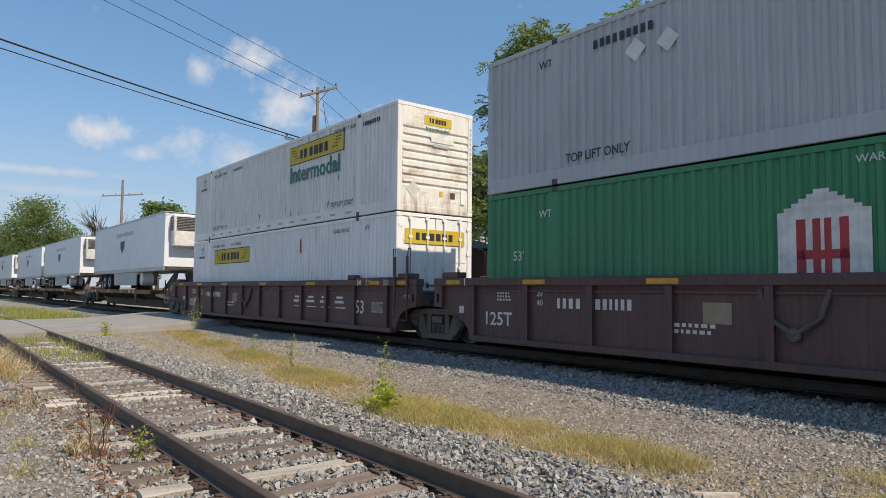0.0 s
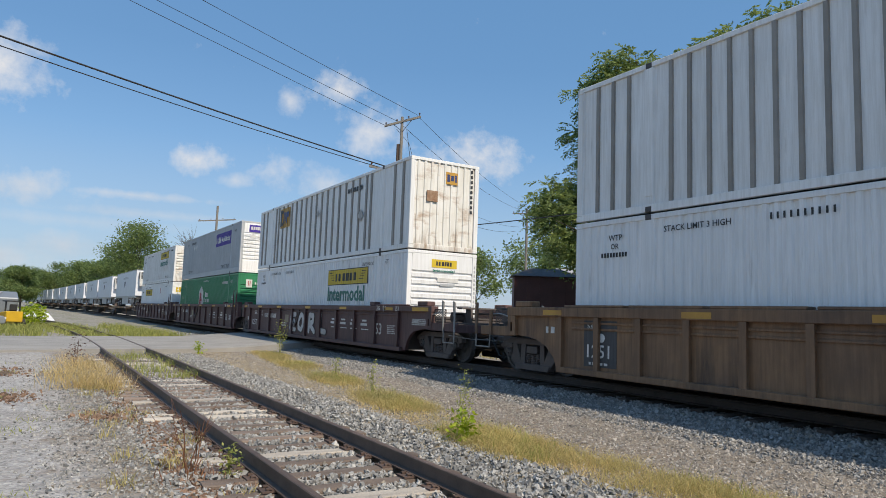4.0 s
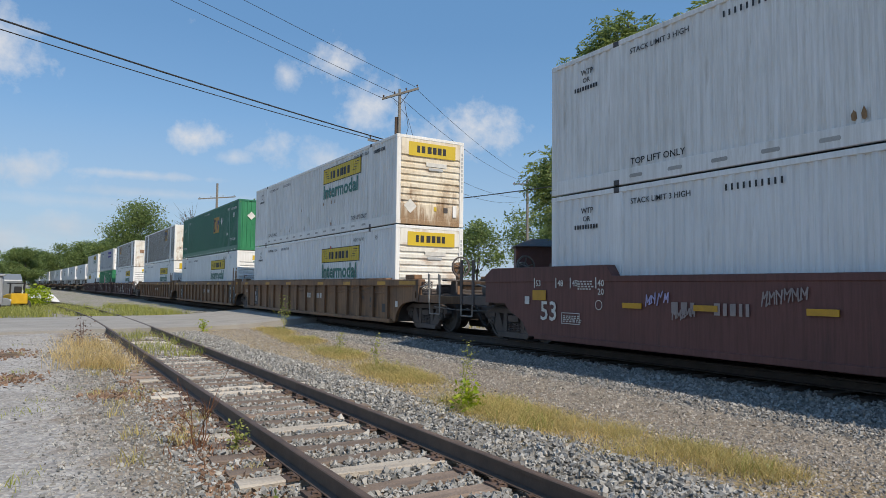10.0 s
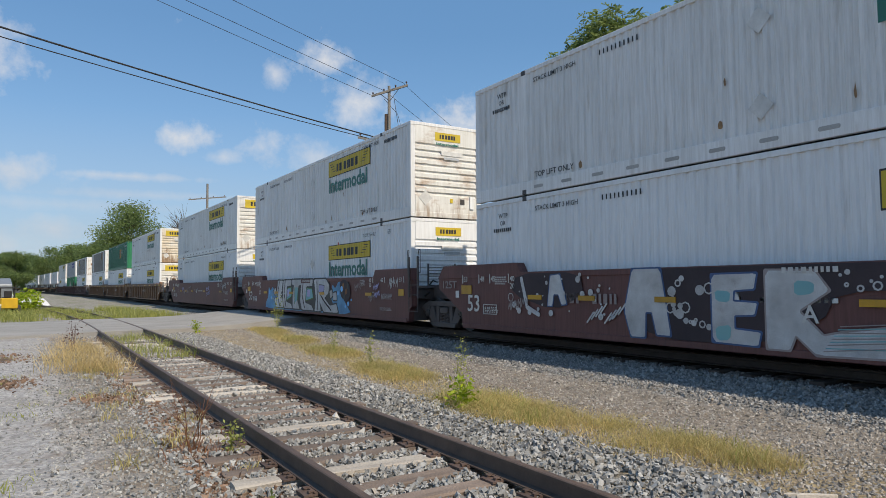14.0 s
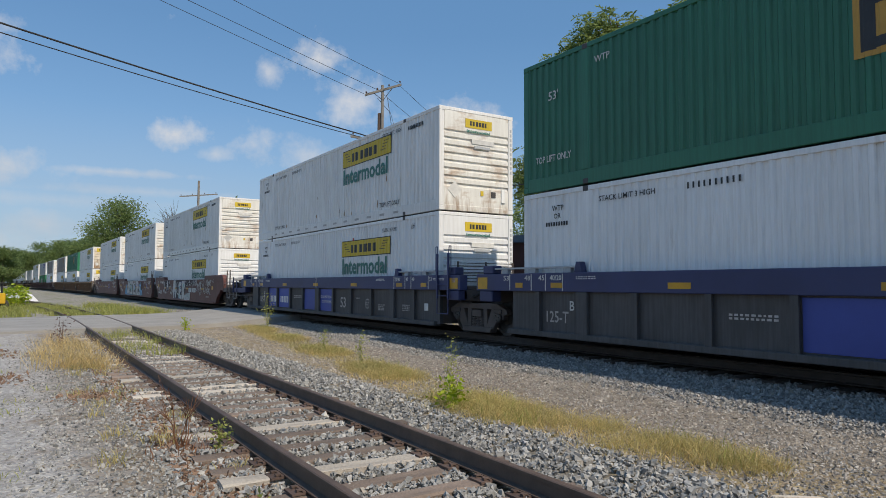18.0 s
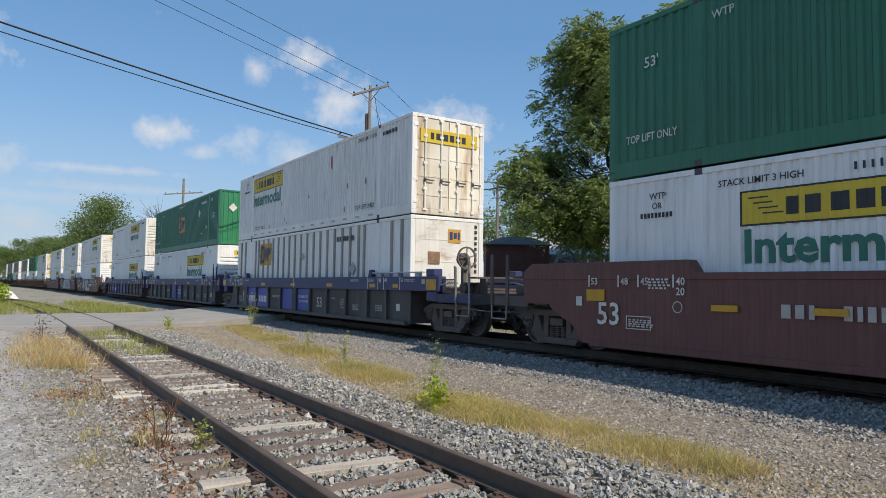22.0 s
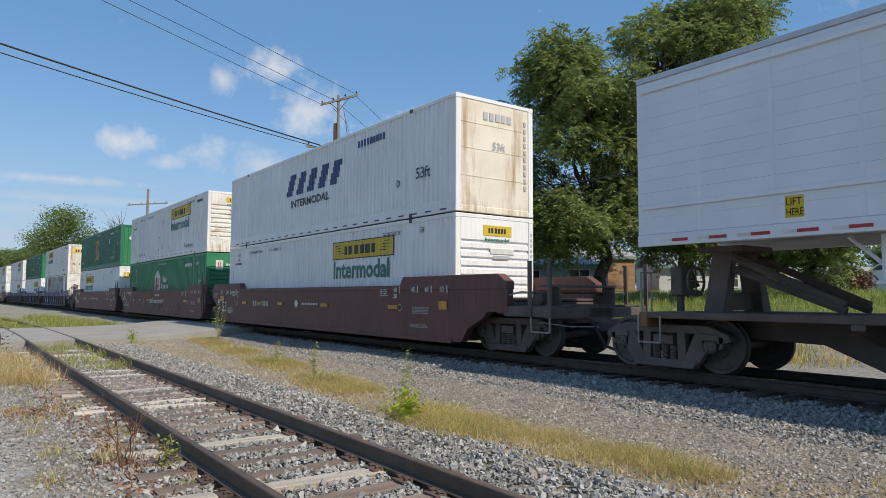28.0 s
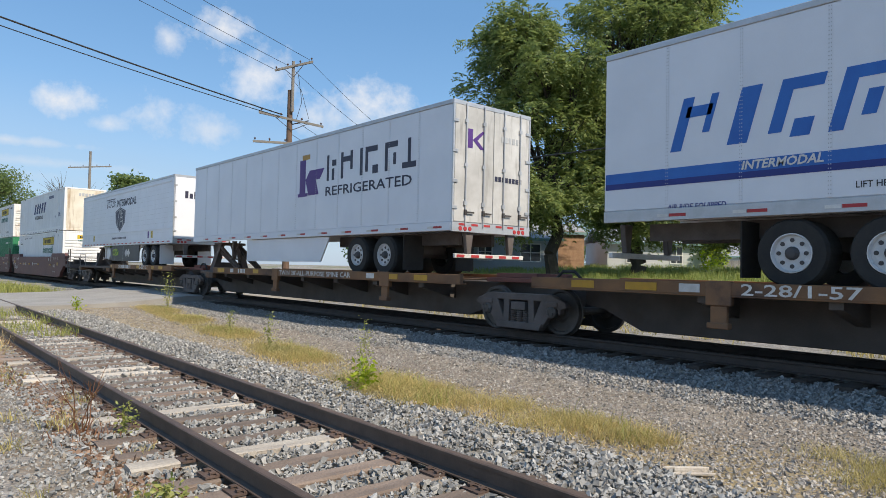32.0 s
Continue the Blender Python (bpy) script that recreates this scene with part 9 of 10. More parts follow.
p[:, 2] += rs.uniform(0.0, 0.035, len(p)) + ((p[:, 0] > 1.6) & (p[:, 0] < 4.18)) * 0.015
stones("ballast", "angular grey ballast stones round the siding", p, 0.03 + 0.056 * rs.random(len(p)) ** 1.5, M_rock, 1, 0.7, True)
p = np.concatenate([scatter(rs, 44000, 8.2, 10.2, 0.5, 45, 1.7), scatter(rs, 5000, 8.2, 10.2, 0.6, -9.0, 1.5)])
p = p[p[:, 0] > 8.2 + 0.7 * rs.random(len(p)) ** 2]
p = p[np.abs(p[:, 0] - MAIN_X + 0.755) > 0.1]
p = p[(p[:, 1] < 26.5) | (p[:, 1] > 38)]
p[:, 2] += rs.uniform(0.0, 0.03, len(p))
stones("ballast", "bluish grey ballast stones beside the main line", p, 0.03 + 0.048 * rs.random(len(p)) ** 1.4, M_rockblue, 2, 0.7, True)
p = np.concatenate([scatter(rs, 76000, 4.7, 9.1, 0.5, 26.6, 1.9), scatter(rs, 8000, 4.7, 9.1, 0.6, -9.0, 1.5)])
stones("gravel", "brown-grey loose gravel between the tracks", p, 0.02 + 0.05 * rs.random(len(p)) ** 1.9, M_grit, 3)
p = np.concatenate([scatter(rs, 34000, -4.5, 1.5, 2.5, 25.5, 1.5), scatter(rs, 7000, -4.5, 1.5, 2.7, -7.0, 1.4)])
trackway = (np.abs(p[:, 0] + 0.55 + 0.02 * p[:, 1]) < 0.75) & (rs.random(len(p)) < 0.75)
p = p[~trackway]
stones("gravel", "pale grey gravel in the yard", p, 0.012 + 0.045 * rs.random(len(p)) ** 2.8, M_limestone, 4)
p = np.concatenate([scatter(rs, 30000, -0.9, 1.55, 2.5, 24, 1.8), scatter(rs, 6000, -0.9, 1.55, 2.7, -6.0, 1.4)])
p = p[rs.random(len(p)) < np.clip((p[:, 0] + 0.1) / 1.4, 0.03, 1)]
p[:, 2] += rs.uniform(0.0, 0.02, len(p))
stones("ballast", "spilled grey crushed stone beside the siding", p, 0.016 + 0.042 * rs.random(len(p)) ** 1.8, M_rock, 14, 0.65, True)
p = np.concatenate([scatter(rs, 6500, 1.25, 2.05, 3.0, 22, 1.4)] + [np.array([cx, cy, 0.0]) + rs.normal(size=(n, 3)) * np.array([w, w * 1.4, 0.0]) for cx, cy, w, n in ((-0.4, 14.2, 0.28, 420), (-0.9, 19.2, 0.45, 700), (-1.7, 10.4, 0.3, 420), (-1.3, 16.5, 0.25, 300), (0.95, 11.5, 0.2, 260), (-2.4, 13.4, 0.4, 420))])
stones("wood_chips", "brown rotted wood chips and bark beside the ties", p + np.array([0, 0, 0.02]), 0.03 + 0.08 * rs.random(len(p)) ** 2, M_chips, 15, 0.25)
part_ = stones("white_stone", "white lump of stone on a tie", np.array([[3.40, 8.2, 0.03]]), np.array([0.11]), M_letter_w, 5, 0.9)
part_["kind"] = ""
tagged(part_, "", "stone")

# ---------------------------------------------------------------- grass


def blades(name, label, spots, height, material, seed, width=0.006, lean=0.35, kind="stuff", parent=None):
    rng = np.random.default_rng(seed)
    n = len(spots)
    h = height * rng.uniform(0.45, 1.2, n) if np.isscalar(height) else height * rng.uniform(0.6, 1.15, n)
    a = rng.uniform(0, 2 * np.pi, n)
    out = np.stack([np.cos(a), np.sin(a), np.zeros(n)], 1)
    side = np.stack([-np.sin(a), np.cos(a), np.zeros(n)], 1)
    b = rng.uniform(0, 2 * np.pi, n)
    side = np.stack([np.cos(b), np.sin(b), np.zeros(n)], 1)
    w = width * rng.uniform(0.6, 1.4, n)[:, None]
    ln = (lean * rng.uniform(0.2, 1.6, n) * h)[:, None]
    up = np.stack([np.zeros(n), np.zeros(n), h], 1)
    p0, p1, p2 = spots, spots + up * 0.6 + out * ln * 0.35, spots + up + out * ln
    co = np.stack([p0 - side * w, p0 + side * w, p1 + side * w * 0.75, p1 - side * w * 0.75, p1 - side * w * 0.75, p1 + side * w * 0.75, p2 + side * w * 0.12, p2 - side * w * 0.12], 1).reshape(-1, 3)
    me = mesh_np(name, co, n * 2, 4, material)
    ob = new(name, me)
    if parent is not None:
        ob.parent = parent
        return ob
    return tagged(ob, label, "grass", kind=kind)


rg = np.random.default_rng(31)


def tufts(n, per, fx0, fx1, y0, y1, spread, lean=1.2):
    y = y0 + (y1 - y0) * rg.random(3 * n) ** lean
    x = np.array([fx0(v) + (fx1(v) - fx0(v)) * rg.beta(1.6, 1.6) for v in y])
    patchy = np.sin(2.3 * x + 1.1 * y) + np.sin(1.7 * y - 1.3 * x + 2) + np.sin(5.1 * y + 3.7 * x) * 0.7
    best = np.argsort(-patchy + rg.normal(size=3 * n) * 1.1)[:n]
    x, y = x[best], y[best]
    n = len(x)
    x = np.repeat(x, per) + rg.normal(size=n * per) * spread
    y = np.repeat(y, per) + rg.normal(size=n * per) * spread
    z = np.array([ground_z(a, b) for a, b in zip(x, y)])
    return np.stack([x, y, z], 1)


near_edge = lambda y: np.interp(y, (3.6, 4.2, 5.2, 7.5, 12.3, 18, 26), (5.9, 5.25, 4.85, 4.95, 5.6, 6.35, 7.3))
far_edge = lambda y: np.interp(y, (3.6, 4.4, 6.8, 9.2, 16, 26), (6.0, 6.15, 6.05, 6.2, 7.0, 8.2))
blades("grass", "dry yellow-green grass strip between the tracks", tufts(1900, 24, near_edge, far_edge, 3.7, 26.5, 0.14), 0.13, M_grass, 1, 0.0022, 1.0)
blades("grass", "low straw mat in the grass strip", tufts(700, 18, near_edge, far_edge, 3.7, 26.5, 0.16), 0.09, M_straw, 21, 0.005, 1.3)
blades("grass", "greener weeds in the grass strip", tufts(70, 18, near_edge, far_edge, 3.9, 26.5, 0.09), 0.2, M_grassgreen, 2, 0.004, 0.7)
blades("grass", "dry tuft of grass in the gravel", tufts(70, 30, lambda y: 6.0, lambda y: 7.0, 1.6, 2.7, 0.12), 0.1, M_grass, 3, 0.0025, 1.0)
blades("grass", "straw-coloured dead grass beside the siding", tufts(80, 20, lambda y: 0.4, lambda y: 1.8, 15.4, 22.2, 0.2), 0.37, M_straw, 4, 0.005, 0.8)
blades("grass", "weeds growing between the siding rails", tufts(60, 16, lambda y: 2.15, lambda y: 3.9, 17.5, 26.6, 0.12), 0.28, M_grassgreen, 5, 0.007, 0.5)
blades("grass", "scattered weeds along the siding ties", tufts(70, 16, lambda y: 0.7, lambda y: 1.9, 4.0, 16.5, 0.07), 0.14, M_grass, 6, 0.005, 0.7)
blades("grass", "small weeds in the yard gravel", tufts(60, 16, lambda y: -4.5, lambda y: 1.0, 4.0, 22, 0.12), 0.08, M_grassgreen, 7, 0.005, 0.9)
blades("grass", "rough green grass beyond the road", tufts(700, 15, lambda y: -7, lambda y: np.interp(y, (38, 45, 62), (0.6, 1.2, 0.2)), 39.5, 62, 0.25), 0.4, M_grassgreen, 8, 0.014, 0.5)
blades("grass", "patchy grass between the tracks beyond the road", tufts(200, 13, lambda y: 4.3, lambda y: np.interp(y, (38, 50, 60), (7.2, 6.6, 5.0)), 38.6, 58, 0.25), 0.4, M_grassgreen, 18, 0.013, 0.45)
blades("grass", "weeds growing over the siding beyond the road", tufts(260, 14, lambda y: side_x(y) - 1.6, lambda y: side_x(y) + 1.6, 38.6, 62, 0.25), 0.32, M_grassgreen, 41, 0.013, 0.6)
blades("grass", "dry weeds along the far side of the main line", tufts(900, 14, lambda y: 14.6, lambda y: 21.5, 0, 26, 0.25, 1.0), 0.3, M_grass, 42, 0.01, 0.7)
blades("grass", "tall grass behind the main line", tufts(2600, 16, lambda y: 20.5, lambda y: 31, -6, 40, 0.3, 1.0), 0.55, M_lawnblade, 9, 0.018, 0.4)
blades("grass", "tall grass in front of the houses", tufts(1300, 16, lambda y: 30, lambda y: 47, 14, 40, 0.3, 1.0), 0.6, M_lawnblade, 10, 0.022, 0.35)


def leafy_plant(label, x, y, h, r, n, size, material, seed, stem_material=None, stems=5, lean=0.3):
    rng = np.random.default_rng(seed)
    ob = thing("weed_plant", label, "plant", m=pose(x, y, ground_z(x, y)))
    for i in range(stems):
        a = rng.uniform(0, 6.28)
        tip = (r * lean * math.cos(a) * rng.uniform(.4, 1.3), r * lean * math.sin(a) * rng.uniform(.4, 1.3), h * rng.uniform(0.7, 1.05))
        s = Shape()
        limb(s, (0, 0, -0.03), tip, 0.007, 0.003, rng, 4)
        part("stem", s, stem_material or material, ob)
    v = rng.normal(size=(n, 3)) * np.array([r * 0.5, r * 0.5, h * 0.27])
    v[:, 2] = np.clip(v[:, 2] + h * 0.55, 0.03, h * 1.08)
    part("leaves", leaves_mesh("leaves", v, size, rng, material, 0.2), None, ob)
    return ob


leafy_plant("bright yellow-green leafy weed in the ballast", 5.13, 7.8, 0.42, 0.2, 170, 0.085, M_leaf_lit, 1)
leafy_plant("tall thin seeding weed in the grass strip", 5.3, 8.1, 0.95, 0.13, 260, 0.04, M_grassgreen, 2, stems=3, lean=0.6)
leafy_plant("tall green weed in the grass strip", 6.0, 12.6, 0.7, 0.14, 160, 0.05, M_grassgreen, 3, stems=3)
leafy_plant("tall green weed near the road", 8.0, 25.0, 1.25, 0.25, 260, 0.07, M_grassgreen, 4, stems=4)
leafy_plant("bright green seedling at the road's edge", 5.3, 26.2, 0.45, 0.2, 110, 0.09, M_leaf_lit, 5)
leafy_plant("green weed in the grass strip", 6.4, 15.5, 0.6, 0.16, 150, 0.05, M_grassgreen, 6, stems=3)
dead = thing("weed_plant", "dead reddish-brown weed with bare forked stems", "plant", m=pose(1.5, 7.5, -0.02))
rngd = np.random.default_rng(5)
for i in range(5):
    s = Shape()
    a = rngd.uniform(0, 6.28)
    k = rngd.uniform(0.3, 1)
    tip = Vector((0.3 * math.cos(a) * k, 0.3 * math.sin(a) * k, 0.66 * rngd.uniform(0.6, 1.1)))
    limb(s, (rngd.normal() * .04, rngd.normal() * .04, -0.03), tip, 0.007, 0.003, rngd, 4)
    for q in range(4):
        limb(s, tip * 0.65, tip + Vector(rngd.normal(size=3)) * 0.12, 0.004, 0.002, rngd, 2)
    part("stem", s, M_deadstem, dead)
blades("leaves", "", np.stack([rngd.normal(size=90) * 0.24, rngd.normal(size=90) * 0.3, np.zeros(90)], 1), 0.1, M_deadstem, 12, 0.005, 0.8, parent=dead)
leafy_plant("green weed beside the siding rail", 1.85, 7.3, 0.33, 0.12, 120, 0.05, M_grassgreen, 8)
leafy_plant("low green weed beside the near ties", 1.5, 5.0, 0.2, 0.2, 120, 0.06, M_grassgreen, 9)
leafy_plant("red-flowered weed above the straw grass", 1.0, 20.5, 0.95, 0.25, 120, 0.06, M_leaf_red, 10, stems=5)
# odd bits of wood
for label, x, y, l, w, a, mt in (("splintered pale board lying on the gravel", 5.2, 2.98, 0.4, 0.22, -38, M_tiepale), ("grey board lying beside the dead grass", 0.6, 18.1, 1.0, 0.1, 8, M_polegrey), ("dark piece of timber on the gravel", -0.6, 18.8, 0.55, 0.14, -15, M_tie)):
    b = thing("wood_scrap", label, "wood", m=pose(x, y, ground_z(x, y) + 0.02, 0, 0, a))
    for k in range(5):
        e0, e1 = 0.05 * ((k * 7) % 4) / 3, 0.06 * ((k * 5) % 3) / 2
        y0 = -w / 2 + k * w / 5
        part("splinter", Shape().prism([(-l / 2 + e0, y0), (l / 2 - e1 - 0.03, y0 + 0.01 * (k % 2)), (l / 2 - e1, y0 + w * 0.1), (l / 2 - e1 - 0.05, y0 + w * 0.17), (-l / 2 + e0 + 0.04, y0 + w * 0.18)], 0.0, 0.018 + 0.012 * ((k * 3) % 4), "z"), mt, b, bevel=0.003)

# ---------------------------------------------------------------- poles and wires
M_insul = surface("brown_insulator", (0.1, 0.06, 0.045), (0.07, 0.04, 0.03), 5, 0.3, bump=0)
ARM = Vector((0.84, -0.54, 0))


def arm_part(ob, z, half, tilt=0.0, off=(0, 0, 0), brace=True, pins=(-1, -0.35, 0.35, 1)):
    o = Vector(off)
    a = o - ARM * half + Vector((0, 0, z - tilt))
    b = o + ARM * half + Vector((0, 0, z + tilt))
    u = Vector((-ARM.y, ARM.x, 0)) * 0.05
    d = Vector((0, 0, 0.06))
    s = Shape().poly([a - u - d, a + u - d, a + u + d, a - u + d, b - u - d, b + u - d, b + u + d, b - u + d], [(3, 2, 1, 0), (4, 5, 6, 7), (0, 1, 5, 4), (1, 2, 6, 5), (2, 3, 7, 6), (3, 0, 4, 7)])
    c = part("crossarm", s, M_polegrey, ob)
    for p in pins:
        q = o + ARM * half * p * 0.92 + Vector((0, 0, z + tilt * p + 0.06))
        part("insulator", Shape().lathe([(0.02, 0), (0.02, 0.06), (0.05, 0.08), (0.055, 0.12), (0.035, 0.15), (0.01, 0.17)], tuple(q), "z", 10), M_insul, c)
    if brace:
        for k in (-1, 1):
            part("brace", Shape().rod(o + ARM * half * 0.5 * k + Vector((0, 0, z + tilt * k * .5 - 0.05)), o + Vector((0, 0, z - 0.6)), 0.018, 6), M_casting, c)
    return c


def utility_pole(label, x, y, h, arms, r=0.15, wood=M_polewood, z=None):
    z = ground_z(x, y) if z is None else z
    ob = thing("utility_pole", label, "pole", "wooden poles along the line", m=pose(x, y, z))
    part("shaft", Shape().rod((0, 0, -0.3), (0, 0, h - z), r, 14, r * 0.72), wood, ob)
    for a in arms:
        arm_part(ob, a[0] - z, *a[1:])
    return ob


p1 = utility_pole("tall wooden utility pole with crossarms and wires", 17.0, 33.5, 11.4, [(9.75, 1.75, -0.32, (0.0, -0.2, 0), True), (8.45, 1.3, -0.02, (-0.6, 0.2, 0), False)], 0.2)
part("pole_top", Shape().rod((0.02, -0.22, 10.2 - 0.3), (0.02, -0.22, 12.7), 0.09, 10, 0.08), M_polegrey, p1, "slim grey pole extension")
arm_part(p1, 12.42, 1.03, 0.3, (0.02, -0.3, 0), True)
part("bracket", Shape().rod((0, 0, 9.2), (0.9, -0.5, 9.5), 0.03), M_casting, p1)
part("down_wire", Shape().path([(0.3, -0.3, 12.0), (0.5, -0.4, 10.5), (0.3, -0.2, 9.5)], 0.015).path([(-0.2, 0, 12.0), (0.55, -0.2, 11.2), (0.9, -0.5, 9.6)], 0.012), M_wire, p1)
utility_pole("distant wooden pole with two crossarms", 17.3, 80.2, 13.7, [(12.0, 2.2, 0.14, (0, 0, 0), False)], 0.17, M_polegrey)
utility_pole("grey wooden pole with a crossarm beyond the shed", 46.2, 58.7, 14.0, [(13.5, 1.6, 0.0)], 0.17, M_polegrey)
utility_pole("bare grey pole beside the white shed", 75.4, 26.9, 10.8, [], 0.2, M_polegrey)


def wire(label, a, b, sag, r):
    a, b = Vector(a), Vector(b)
    n = 28
    pts = [a.lerp(b, i / n) - Vector((0, 0, 4 * sag * (i / n) * (1 - i / n))) for i in range(n + 1)]
    s = Shape()
    k = 6
    d = (b - a).normalized()
    u = d.cross(Vector((0, 0, 1))).normalized()
    w = u.cross(d)
    v = [q + (u * math.cos(6.2832 * i / k) + w * math.sin(6.2832 * i / k)) * r for q in pts for i in range(k)]
    s.poly(v, [(j * k + i, j * k + (i + 1) % k, (j + 1) * k + (i + 1) % k, (j + 1) * k + i) for j in range(n) for i in range(k)])
    ob = part("overhead_wire", s, M_wire, None)
    tagged(ob, label, "wire", "overhead wires")


wire("thick black cable over the tracks", (16.6, 33.6, 10.0), (-34, 13.1, 13.0), 0.65, 0.034)
wire("thin black cable below the thick one", (16.4, 33.5, 9.85), (-34, 13.1, 13.0), 0.9, 0.02)
wire("thin power line over the tracks", (16.2, 33.9, 12.5), (-34, 13.1, 17.4), 0.3, 0.012)
wire("thin power line over the tracks", (16.8, 33.5, 12.75), (-34, 13.1, 17.8), 0.3, 0.012)
wire("thin power line over the tracks", (17.8, 32.9, 13.15), (-34, 13.1, 18.8), 0.3, 0.012)
wire("thin power line to the next pole", (17.8, 32.9, 13.1), (47.3, 58.0, 13.7), 0.7, 0.012)
wire("thin power line to the next pole", (16.8, 33.5, 12.8), (46.2, 58.7, 13.7), 0.8, 0.012)
wire("thin cable to the next pole", (17.0, 33.4, 9.9), (45.5, 59.2, 12.0), 0.8, 0.014)
wire("thin cable to the next pole", (17.0, 33.4, 9.0), (45.2, 59.4, 11.5), 0.9, 0.014)
wire("black telephone cable in front of the trees", (17.0, 33.4, 6.4), (17.0, -22, 6.6), 0.95, 0.022)

# ---------------------------------------------------------------- houses and yard behind the line
M_siding = surface("blue_grey_siding", (0.42, 0.46, 0.5), (0.37, 0.41, 0.45), 0.6, 0.7, bump=0.1, fine=0.06)
M_siding2 = surface("pale_siding", (0.55, 0.57, 0.58), (0.48, 0.5, 0.51), 0.6, 0.7, bump=0.1, fine=0.06)
M_brick = surface("tan_brick", (0.36, 0.22, 0.13), (0.26, 0.15, 0.09), 3, 0.9, bump=0.4, grain=25, fine=0.2)
M_shingle = surface("grey_shingles", (0.33, 0.34, 0.35), (0.26, 0.27, 0.28), 1.5, 0.9, bump=0.4, grain=30, fine=0.2)
M_tin = surface("pale_tin_roof", (0.6, 0.62, 0.64), (0.5, 0.52, 0.54), 1.0, 0.45, 0.3, bump=0.1, fine=0.08)
M_teal = surface("teal_trim", (0.2, 0.33, 0.33), (0.16, 0.28, 0.28), 1.5, 0.6, fine=0.1)
M_fence = surface("grey_fence_boards", (0.3, 0.285, 0.26), (0.22, 0.21, 0.19), 2, 0.9, bump=0.3, stain=(0.12, 0.11, 0.1), stain_amount=0.3, streak=VS, fine=0.2, random=0.2)
M_glassdark = surface("window_glass", (0.03, 0.035, 0.04), (0.05, 0.055, 0.06), 2, 0.08, bump=0)
M_trimwhite = surface("white_trim", (0.72, 0.72, 0.7), (0.64, 0.64, 0.62), 2, 0.6, fine=0.06)


def house(label, x, y, yaw, w, d, h, roof_h, wall, roof, windows, base=None, over=0.35, door=None, gable=False):
    """Front along its own x, facing -y; windows: (x, z, width, height)."""
    base = ground_z(x, y) - 0.05 if base is None else base
    ob = thing("house", label, "house", m=pose(x, y, base, 0, 0, yaw))
    part("wall", Shape().box(-w / 2, w / 2, 0, d, -0.6, h), wall, ob)
    boards = Shape()
    n = int(h / 0.22)
    for i in range(n):
        boards.poly([(-w / 2 - .01, -0.012, i * .22), (w / 2 + .01, -0.012, i * .22), (w / 2 + .01, -0.002, (i + 1) * .22), (-w / 2 - .01, -0.002, (i + 1) * .22)], [(0, 1, 2, 3)])
    part("cladding", boards, wall, ob)
    s = Shape()
    if gable:
        s.prism([(-w / 2 - over, h - 0.12), (0, h + roof_h), (w / 2 + over, h - 0.12), (w / 2 + over, h - 0.24), (0, h + roof_h - 0.14), (-w / 2 - over, h - 0.24)], -over, d + over, "y")
        part("gable_wall", Shape().prism([(-w / 2, h), (0, h + roof_h - 0.15), (w / 2, h)], 0.0, 0.15, "y"), wall, ob)
    else:
        s.prism([(-over, h - 0.08), (d / 2, h + roof_h), (d + over, h - 0.08), (d + over, h - 0.2), (d / 2, h + roof_h - 0.13), (-over, h - 0.2)], -w / 2 - over, w / 2 + over)
    part("roof", s, roof, ob)
    part("fascia", Shape().box(-w / 2 - over, w / 2 + over, -over - 0.05, -over, h - 0.26, h - 0.06), M_teal, ob)
    for wx, wz, ww, wh in windows:
        win = part("window", Shape().box(wx - ww / 2, wx + ww / 2, -0.03, 0.0, wz, wz + wh), M_glassdark, ob)
        f = Shape()
        for a, b, c, e in ((wx - ww / 2 - .09, wx - ww / 2, wz - .09, wz + wh + .09), (wx + ww / 2, wx + ww / 2 + .09, wz - .09, wz + wh + .09), (wx - ww / 2, wx + ww / 2, wz - .09, wz), (wx - ww / 2, wx + ww / 2, wz + wh, wz + wh + .09), (wx - ww / 2, wx + ww / 2, wz + wh / 2 - .03, wz + wh / 2 + .03), (wx - .03, wx + .03, wz, wz + wh)):
            f.box(a, b, -0.06, -0.031, c, e)
        part("window_frame", f, M_trimwhite, win)
    if door:
        dx, dw, dh = door
        part("door", Shape().box(dx - dw / 2, dx + dw / 2, -0.05, 0.0, -0.1, dh), M_tie, ob, bevel=0.01)
    return ob


YAW = -52
house("blue-grey house with a white window behind the trees", 37.6, 36.6, YAW + 16, 8.0, 7, 2.6, 1.6, M_siding, M_shingle, [(1.8, 0.75, 1.5, 1.3), (-1.8, 0.8, 1.0, 1.2)], 1.75)
house("tan brick house end behind the trees", 42.0, 34.2, YAW + 16, 2.6, 6, 3.2, 0.8, M_brick, M_shingle, [], 1.75, 0.15)
house("pale house with a shallow light roof", 48.4, 30.0, YAW + 14, 8.5, 7, 2.5, 1.2, M_siding2, M_tin, [(1.4, 0.8, 0.9, 1.3), (-2.2, 0.8, 0.9, 1.2)], 1.8)
sh = house("white shed with a tin roof and dark doors", 72.5, 19.4, YAW + 10, 6.5, 9, 2.7, 1.9, M_siding2, M_tin, [(2.2, 1.0, 0.7, 1.0)], 2.2, 0.25, None, True)
house("low lean-to with a plank door beside the shed", 67.8, 22.3, YAW + 10, 4.4, 4, 2.1, 0.6, M_trimwhite, M_tin, [], 2.2, 0.2, (0.8, 1.1, 1.9))
house("low grey house roof beyond the fence", 84, 38, YAW + 6, 14, 8, 2.2, 1.4, M_siding2, M_shingle, [], 2.0)
